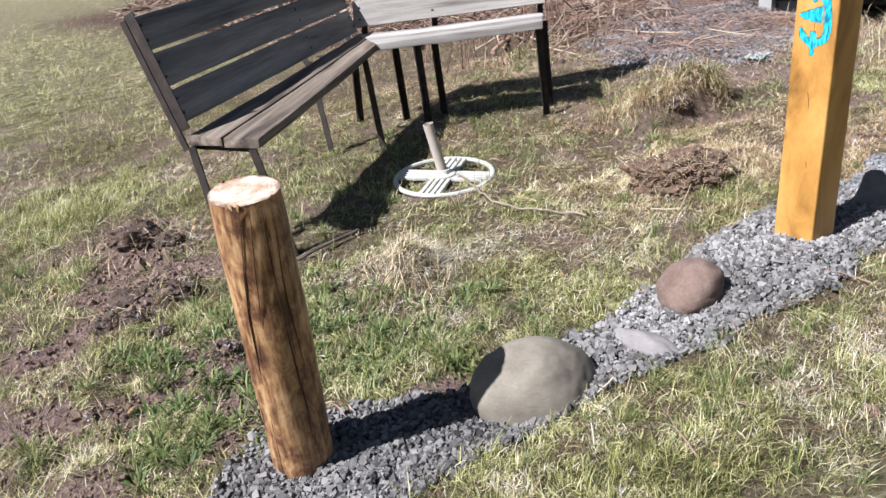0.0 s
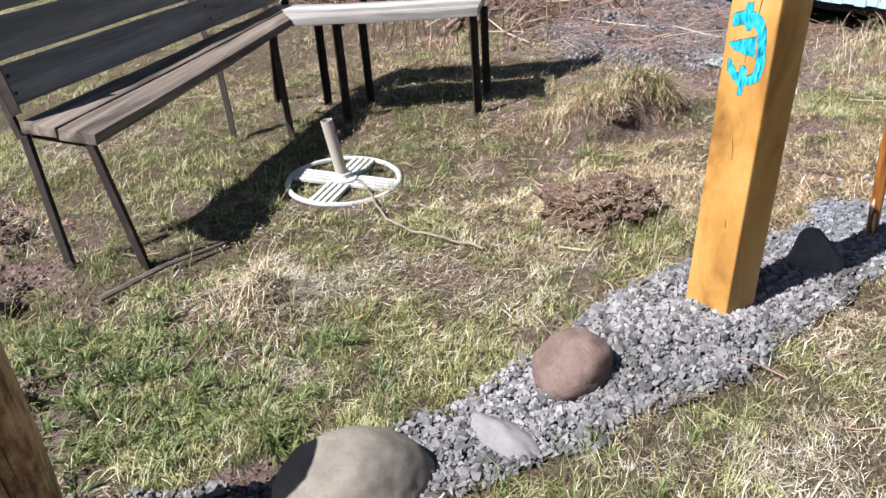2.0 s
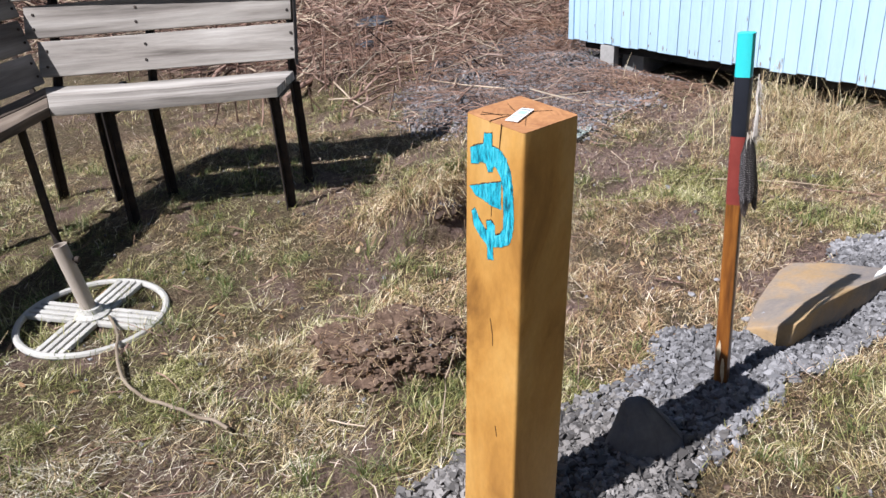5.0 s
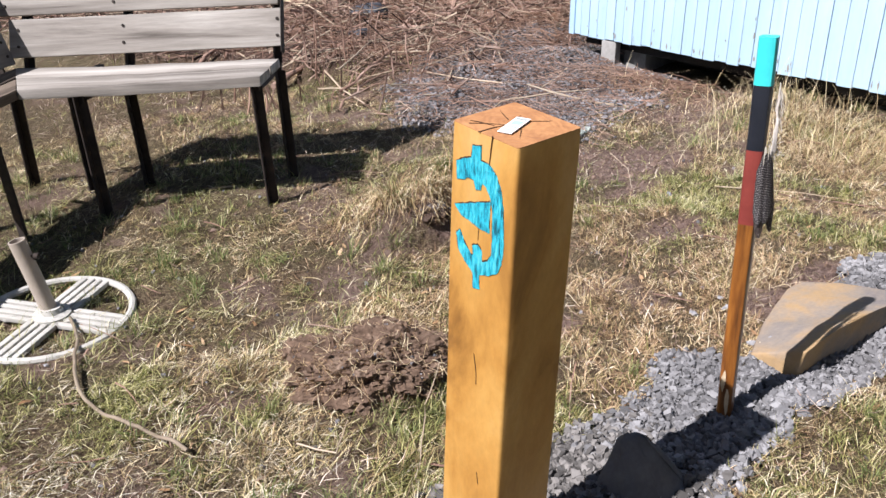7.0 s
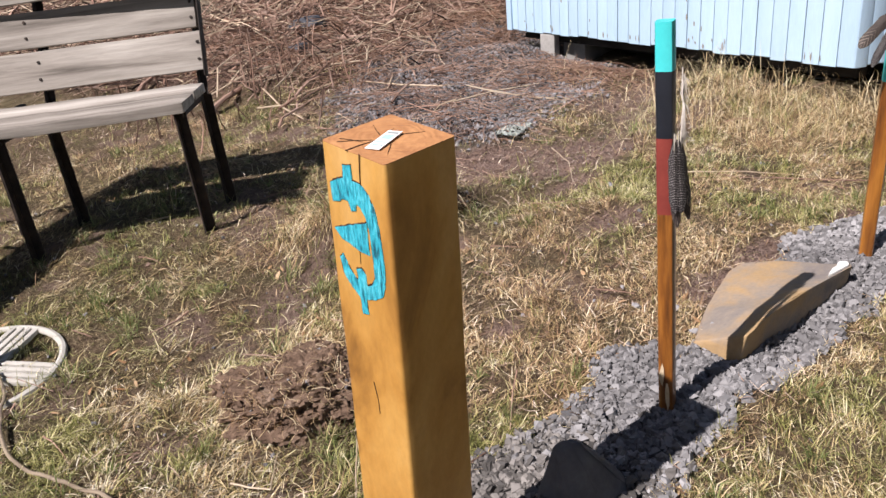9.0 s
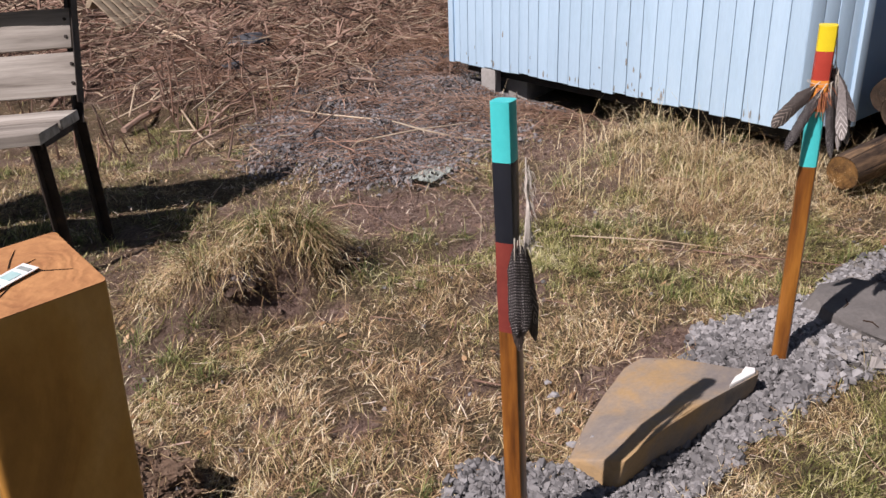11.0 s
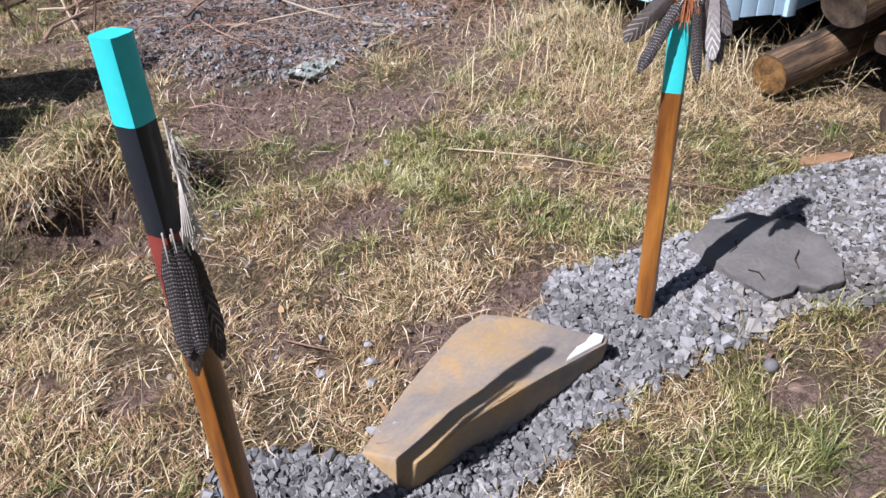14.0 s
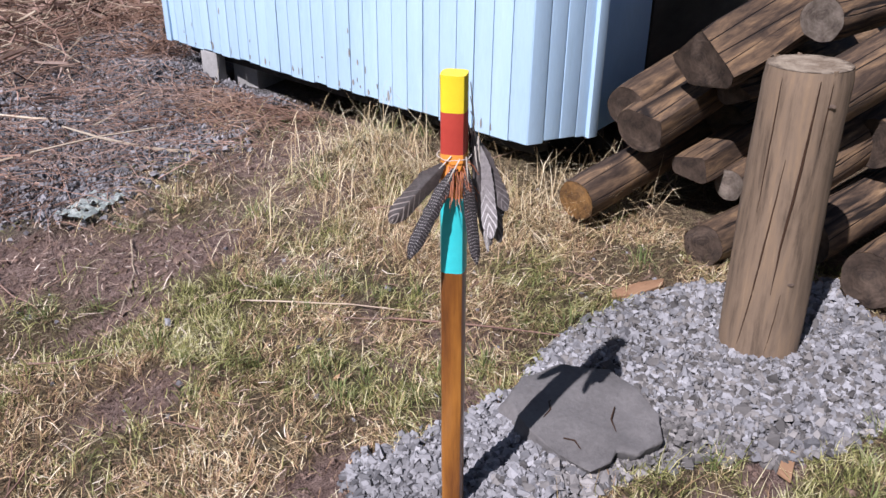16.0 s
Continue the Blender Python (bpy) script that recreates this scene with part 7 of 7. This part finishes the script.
for k, line in enumerate((((5.02, 1.86), (5.055, 1.862), (5.075, 1.880), (5.10, 1.878)), ((5.09, 1.70), (5.12, 1.73), (5.165, 1.745)), ((4.985, 1.735), (5.0, 1.76), (4.99, 1.785)))):
    pts = [Vector((x, y, 0.352 + 0.055 * (x - 5.05) + 0.055 * (y - 1.80))) for x, y in line]
    bm = bmesh.new()
    tube(bm, [p - pts[0] for p in pts], [0.0010, 0.0022, 0.0018, 0.0008][:len(pts)], 5)
    ob = part("crack", bm, M_CRACK_SHADOW, bpy.data.objects["slab_stone.001"], "dark hairline crack")
    ob.matrix_basis = Matrix.Translation(pts[0] - PLATE_AT)


# ---- soil clods, scraps ----
def clod(x, y, size, seed, label, mat=None, turn=0.0):
    """An upturned lump: crumbled body, loose crumbs on it, root hairs and grit."""
    base = thing("sod_clod", (x, y, hz(x, y)), label, "clod", "upturned clods", turn=turn)
    large = size[0] > 0.2
    bm = bmesh.new()
    bmesh.ops.create_icosphere(bm, subdivisions=6 if large else 4, radius=1.0)

    def swell(c):
        return 1 + 0.30 * noise.fractal(c * 1.6 + Vector((seed, 0, 0)), 0.8, 2, 3) + 0.07 * noise.fractal(c * 7 + Vector((seed, seed, 0)), 0.7, 2.1, 3) + 0.07 * noise.fractal(c * 19 + Vector((0, seed, 0)), 0.5, 2.2, 4)

    for v in bm.verts:
        c = v.co.copy()
        k = swell(c)
        v.co = Vector((c.x * size[0] * k, c.y * size[1] * k, max(c.z, -0.3) * size[2] * k))
    part("soil", bm, mat or M_SOIL, base)
    r = np.random.default_rng(seed)

    def on_body(n):
        a, e = r.uniform(0, math.tau, n), r.uniform(0.0, 1.3, n)
        p = np.stack([np.cos(a) * np.cos(e), np.sin(a) * np.cos(e), np.sin(e)], 1)
        return p * np.array([swell(Vector(q)) for q in p])[:, None] * np.array(size)

    n = 1100 if large else 70
    p = on_body(n)
    q = p * 1.03 + r.normal(0, 0.020, (n, 3)) - np.array([0, 0, 0.02])
    v, f = rods(p, q, r.uniform(0.0005, 0.0011, n), np.full(n, 0.0005), r.normal(0, 0.3, n), seed)
    ob = many("root_mat", v, f, M_ROOT, "", "")
    ob.parent = base
    tagged(ob, "matted brown roots")
    n = 420 if large else 40
    p = on_body(n)
    q = p * 1.06 + r.normal(0, 0.030, (n, 3)) - np.array([0, 0, 0.015])
    v, f = rods(p, q, r.uniform(0.0006, 0.0013, n), np.full(n, 0.0005), r.normal(0, 0.3, n), seed + 7)
    ob = many("stem_mat", v, f, M_STRAW, "", "")
    ob.parent = base
    tagged(ob, "bleached dead stems")
    n = 420 if large else 70
    p = on_body(n)
    v, f = chips(*p.T, (r.gamma(2.5, 0.0042, n) + 0.004) * (1 if large else 0.8), seed + 50)
    ob = many("loose_soil", v, f, mat or M_SOIL, "", "")
    ob.parent = base
    tagged(ob, "loose crumbs of soil")
    p = on_body(40)
    v, f = chips(*p.T, r.uniform(0.005, 0.016, 40), seed)
    ob = many("grit", v, f, M_GRAVEL_OLD, "", "")
    ob.parent = base


clod(2.935, 2.665, (0.262, 0.155, 0.118), 3, "upturned brown sod clod with roots and stones on lawn", M_SOD, -28)
# the two beside the tussocks put dark lumps into their shaded hollows
for k, (x, y, s) in enumerate(((0.60, 4.12, 0.12), (0.74, 4.02, 0.08), (0.44, 3.40, 0.10), (0.61, 3.36, 0.11), (0.33, 3.28, 0.07), (0.50, 3.08, 0.06), (0.66, 2.66, 0.07), (0.20, 2.62, 0.05), (3.70, 3.44, 0.085), (4.19, 3.44, 0.075), (0.56, 3.60, 0.09), (0.70, 3.52, 0.07), (0.42, 3.24, 0.06), (0.74, 4.28, 0.07), (0.70, 2.80, 0.06))):
    clod(x, y, (s, s * 0.8, s * 0.62), 7 + k, "crumbled dark brown clod lying on the lawn", M_SOIL_DARK)

bm = bmesh.new()
prism(bm, [(-0.10, -0.018), (-0.02, -0.034), (0.09, -0.022), (0.115, 0.008), (0.03, 0.026), (-0.08, 0.02)], 0.014, 0.003)
rough_up(bm, 0.004, 25, 2)
single("bark_chip", bm, M_BARK, (5.80, 2.005, hz(5.80, 2.005) + 0.024), "reddish flake of bark at gravel edge", "bark", turn=(4, -3, -28))
bm = bmesh.new()
prism(bm, [(-0.06, -0.012), (0.05, -0.02), (0.07, 0.005), (-0.04, 0.018)], 0.010, 0.002)
single("bark_chip", bm, M_BARK, (5.30, 1.36, hz(5.30, 1.36) + 0.02), "brown splinter of bark in grass", "bark", turn=(2, 2, 15))
for x, y, s, seed in ((4.11, 2.25, 0.034, 3), (4.07, 2.19, 0.026, 5), (4.14, 2.30, 0.022, 9), (3.98, 2.06, 0.024, 12), (4.75, 3.05, 0.025, 6), (4.0, 2.3, 0.03, 8)):
    bm = stone_mesh((s * 0.7, s * 0.5, s * 0.4), seed, 1.0, 1, 0.5, 0.6, 5)
    single("stone_shard", bm, M_GRAVEL_NEW, (x, y, hz(x, y) + 0.012), "pale bluish stone shard in grass", "stone", flat=True, turn=(0, 10, seed * 40))
bm = bmesh.new()
n = 14
rows = [[bm.verts.new((0.25 * (i / n - 0.5) + 0.012 * noise.noise(Vector((i, j, 0)) * 0.9), 0.15 * (j / n - 0.5), 0.022 * noise.noise(Vector((i, j, 3)) * 0.7) + 0.016)) for j in range(n + 1)] for i in range(n + 1)]
for i in range(n):
    for j in range(n):
        if noise.noise(Vector((i, j, 9)) * 0.55) > -0.25:
            bm.faces.new((rows[i][j], rows[i + 1][j], rows[i + 1][j + 1], rows[i][j + 1]))
bmesh.ops.solidify(bm, geom=bm.faces, thickness=0.003)
single("plastic_scrap", bm, M_RAG, (5.02, 3.98, hz(5.02, 3.98) + 0.008), "torn pale green scrap on bare soil", "scrap", turn=(0, 0, 25))


# ---- log pile ----
def pile_log(a, b, r, seed, end, squash=1.0, flats=(), label="old brown log with a sawn end, stacked in the pile"):
    a, b = Vector(a), Vector(b)
    ob = thing("log", a, label, "log", "log pile")
    d = b - a
    ob.matrix_basis = Matrix.Translation(a) @ d.to_track_quat("Z", "Y").to_matrix().to_4x4()
    ln, n, m = d.length, 30, 12
    bm = bmesh.new()
    rings = []
    for i in range(m + 1):
        z = ln * i / m
        ring = []
        for k in range(n):
            t = k * math.tau / n
            c = Vector((math.cos(t), math.sin(t) * squash, 0))
            w = 1 + 0.07 * noise.fractal(Vector((c.x * 1.6, c.y * 1.6, z * 2 + seed)), 0.8, 2, 3) + 0.025 * noise.noise(Vector((c.x * 7, c.y * 7, z * 3 + seed)))
            for at, far in flats:  # hewn or split faces
                w = min(w, far / max(0.05, math.cos(t - radians(at))))
            rr = r * w * (0.95 if i in (0, m) else 1)
            ring.append(bm.verts.new(Vector((c.x * rr, c.y * rr, z + (0.008 if i == 1 else 0) - (0.07 if i == 1 else 0) * 0))))
        rings.append(ring)
    for p, q in zip(rings, rings[1:]):
        for k in range(n):
            bm.faces.new((p[k], p[(k + 1) % n], q[(k + 1) % n], q[k]))
    bm.faces.new(rings[-1])
    face_ring = [v.co.copy() for v in rings[0]]
    part("trunk", bm, M_LOG, ob)
    bm = bmesh.new()
    bm.faces.new([bm.verts.new((v.x * 0.985, v.y * 0.985, 0.0)) for v in face_ring[::-1]])
    bmesh.ops.solidify(bm, geom=bm.faces, thickness=-0.006)
    part("sawn_end", bm, end, ob, "cracked sawn end")


HEWN = {3: ((100, 0.72), (180, 0.85)), 5: ((75, 0.62), (170, 0.7), (280, 0.7)), 7: ((48, 0.58), (138, 0.62), (262, 0.66), (320, 0.75)), 8: ((120, 0.5), (240, 0.6))}
for a, b, r, seed, end, sq in (
        ((6.007, 2.365, 0.481), (6.957, 2.23, 0.606), 0.080, 1, M_LOG_RUST, 1.0),
        ((6.092, 1.913, 0.41), (7.092, 1.798, 0.365), 0.075, 2, M_LOG_END, 1.0),
        ((6.215, 2.245, 0.722), (6.775, 2.18, 0.827), 0.105, 3, M_LOG_END, 0.85),
        ((6.29, 2.347, 0.77), (6.88, 2.302, 0.865), 0.082, 4, M_LOG_END, 1.0),
        ((6.329, 2.082, 0.585), (6.829, 2.027, 0.63), 0.085, 5, M_LOG_END, 0.80),
        ((6.438, 1.974, 0.514), (7.388, 1.859, 0.554), 0.062, 6, M_LOG_PALE, 1.0),
        ((6.315, 2.103, 0.969), (7.035, 1.888, 1.204), 0.148, 7, M_LOG_END, 1.0),
        ((6.454, 2.017, 0.848), (7.004, 1.912, 0.848), 0.075, 8, M_LOG_END, 0.8),
        ((6.6, 1.815, 1.105), (7.2, 1.7, 1.13), 0.080, 9, M_LOG_PALE, 1.0),
        ((6.25, 1.7, 0.9), (7.3, 1.3, 1.25), 0.098, 10, M_LOG_END, 1.0),
        ((6.28, 1.715, 0.65), (7.4, 1.36, 0.96), 0.095, 11, M_LOG_END, 1.0),
        ((6.2, 1.63, 0.48), (7.4, 1.32, 0.63), 0.095, 12, M_LOG_END, 1.0),
        ((6.12, 1.405, 0.44), (7.4, 1.15, 0.45), 0.095, 13, M_LOG_END, 1.0),
        ((6.85, 2.1, 1.2), (7.6, 1.95, 1.22), 0.12, 15, M_LOG_END, 1.0),
        ((6.5, 1.55, 0.75), (7.6, 1.15, 0.8), 0.09, 16, M_LOG_END, 1.0),
        ((6.75, 2.15, 0.62), (7.6, 2.1, 0.62), 0.12, 18, M_LOG_END, 1.0),
        ((6.8, 1.95, 0.85), (7.6, 1.9, 0.86), 0.12, 19, M_LOG_END, 1.0),
        ((6.45, 1.2, 0.45), (7.6, 0.95, 0.45), 0.10, 17, M_LOG_END, 1.0)):
    pile_log(a, b, r, seed, end, sq, HEWN.get(seed, ()))


# ---- back ground: pallet, branches, scrap ----
def build_pallet():
    x, y = 5.75, 10.7
    ob = thing("pallet", (x, y, hz(x, y) + 0.16), "grey wooden pallet tipped on the brush", "pallet")
    ob.matrix_basis = Matrix.Translation((x, y, hz(x, y) + 0.33)) @ pose(0, 0, 0, 38, 6, 30)
    for i in range(7):
        bm = bmesh.new()
        box(bm, (-0.5 + i * 0.15, -0.5, 0.05), (-0.40 + i * 0.15, 0.5, 0.07), 0.003)
        part("slat", bm, M_PALLET, ob)
    for k in (-0.45, 0.0, 0.45):
        bm = bmesh.new()
        box(bm, (-0.5, k - 0.03, -0.05), (0.5, k + 0.03, 0.05), 0.003)
        part("runner", bm, M_PALLET, ob)


def branch(a, b, r, seed):
    a, b = Vector(a), Vector(b)
    g = random.Random(seed)
    pts = [a.lerp(b, t / 7) + Vector((g.gauss(0, 0.02), g.gauss(0, 0.02), 0.03 * math.sin(t / 7 * math.pi))) for t in range(8)]
    bm = bmesh.new()
    tube(bm, pts, [r * (1 - 0.07 * i) for i in range(8)], 8)
    for _ in range(3):
        i = g.randrange(2, 6)
        q = pts[i] + Vector((g.uniform(-0.3, 0.3), g.uniform(-0.3, 0.3), g.uniform(0.05, 0.2)))
        tube(bm, [pts[i], pts[i].lerp(q, 0.5) + Vector((0, 0, 0.02)), q], [r * 0.5, r * 0.35, r * 0.2], 6)
    rough_up(bm, 0.003, 20, seed)
    o = a.copy()
    bmesh.ops.translate(bm, vec=-o, verts=bm.verts)
    single("branch", bm, M_STICK, o, "fallen brown branch lying on the brush", "branch", "branches in the brush")


build_pallet()
for k, (x0, y0, x1, y1, r) in enumerate(((4.2, 6.3, 5.6, 6.9, 0.022), (4.9, 7.6, 6.6, 7.9, 0.03), (4.0, 7.4, 5.2, 8.6, 0.02), (5.6, 8.4, 7.2, 9.1, 0.03), (3.9, 9.0, 5.6, 9.6, 0.035), (4.5, 5.75, 5.2, 6.1, 0.010), (4.25, 5.35, 4.95, 5.75, 0.009), (6.40, 7.25, 6.98, 7.35, 0.034), (5.0, 10.4, 7.0, 10.9, 0.03), (5.67, 7.08, 6.02, 6.79, 0.020), (5.39, 7.66, 6.3, 8.9, 0.018), (6.8, 8.6, 7.9, 8.1, 0.026), (5.9, 9.6, 7.4, 10.2, 0.03), (6.2, 11.2, 8.0, 10.6, 0.035), (5.0, 8.1, 6.3, 8.3, 0.022), (7.2, 12.6, 9.2, 12.0, 0.04), (6.6, 13.8, 9.0, 14.6, 0.045))):
    branch((x0, y0, hz(x0, y0) + 0.05), (x1, y1, hz(x1, y1) + 0.07), r, k)
for x, y, s in ((5.93, 7.79, 0.20), (5.45, 7.15, 0.10)):
    bm = stone_mesh((s, s * 0.8, s * 0.4), 5, 0.3, 4, 0.25, 0.5, 2)
    single("dark_scrap", bm, M_TARP, (x, y, hz(x, y) + 0.06), "crumpled dark plastic scrap in the brush", "scrap")


# ---- small loose things ----
def stick(points, r, label, mat=M_STICK, name="twig", lift=0.012):
    pts = [Vector((p[0], p[1], p[2] if len(p) > 2 else hz(p[0], p[1]) + lift)) for p in points]
    o = pts[0].copy()
    bm = bmesh.new()
    fine = []
    for a, b in zip(pts, pts[1:]):
        for k in range(4):
            q = a.lerp(b, k / 4)
            fine.append(q - o + Vector((noise.noise(q * 23), noise.noise(q * 19), 0)) * 0.006)
    fine.append(pts[-1] - o)
    tube(bm, fine, [r * (1 - 0.5 * i / len(fine)) for i in range(len(fine))], 6)
    single(name, bm, mat, o, label, "twig", "loose twigs on the lawn")


stick(((5.18, 2.52), (5.32, 2.30), (5.41, 2.03)), 0.004, "thin dark twig lying on lawn beside gravel")
stick(((1.00, 3.22), (1.26, 3.31), (1.52, 3.36)), 0.013, "dark brown stick lying on grass beside bench leg", M_SEAT_DARK, lift=0.028)
stick(((3.14, 4.64), (3.25, 4.585)), 0.006, "short pale stick under the bench", M_CANE)
stick(((2.80, 2.20), (2.83, 2.22, 0.20), (2.87, 2.25, 0.33), (2.94, 2.29, 0.41)), 0.0022, "bent dry stalk standing beside post", M_CANE, "dry_stalk")
stick(((4.96, 2.96), (5.15, 2.66), (5.31, 2.38)), 0.003, "long pale dry stem lying on lawn", M_CANE)
stick(((4.99, 3.65), (4.85, 3.40), (4.69, 3.22)), 0.003, "long pale dry stem lying on bare soil", M_CANE)
stick(((2.62, 2.52, hz(2.62, 2.52) + 0.02), (2.68, 2.40, hz(2.68, 2.40) + 0.03), (2.70, 2.36, hz(2.70, 2.36) + 0.16)), 0.003, "pale dry stem leaning on the sod clod", M_CANE, "dry_stalk")
for x0, y0, x1, y1, r in ((4.18, 6.50, 5.15, 6.53, 0.008), (4.60, 6.19, 4.43, 5.30, 0.008), (4.64, 5.84, 4.95, 5.81, 0.009), (4.40, 5.90, 4.63, 5.66, 0.007), (5.10, 6.03, 5.29, 5.92, 0.009), (5.96, 6.46, 5.48, 5.57, 0.006), (5.07, 4.56, 5.70, 4.45, 0.006), (6.14, 9.10, 5.6, 9.9, 0.014)):
    stick(((x0, y0), (0.5 * (x0 + x1), 0.5 * (y0 + y1) + 0.02), (x1, y1)), r, "long pale cane lying across the brush", M_CANE, "cane", 0.05)
for x, y, h in ((4.65, 6.30, 0.40), (4.76, 6.14, 0.42), (4.85, 6.16, 0.40), (4.96, 5.79, 0.26), (4.58, 6.42, 0.30)):
    stick(((x, y, hz(x, y) - 0.02), (x - 0.01, y + 0.01, hz(x, y) + h * 0.5), (x - 0.04, y, hz(x, y) + h)), 0.008, "upright dry stub of a cut cane", M_STICK, "cane_stub")
bm = stone_mesh((0.019, 0.018, 0.017), 21, 0.1, 2, 0.05, 0.8, 3)
single("nut", bm, M_DARK_STONE, (4.775, 1.577, hz(4.775, 1.577) + 0.018), "small round grey nut in grass beside gravel", "nut")


for k, (x, y) in enumerate(((1.50, 1.56), (1.53, 1.60), (1.47, 1.53))):
    stick(((x, y), (x + 0.02 + 0.02 * k, y - 0.03, hz(x, y) + 0.07), (x - 0.05 + 0.05 * k, y - 0.05, hz(x, y) + 0.13 - 0.02 * k)), 0.003, "pale flat blade of dry grass beside boulder", M_CANE, "dry_stalk")


# ---- cover of the ground ----
lay_gravel()
lay_brush()
lay_tufts()
lay_tussocks()
lay_straw()
lay_leaves()
lay_grass()
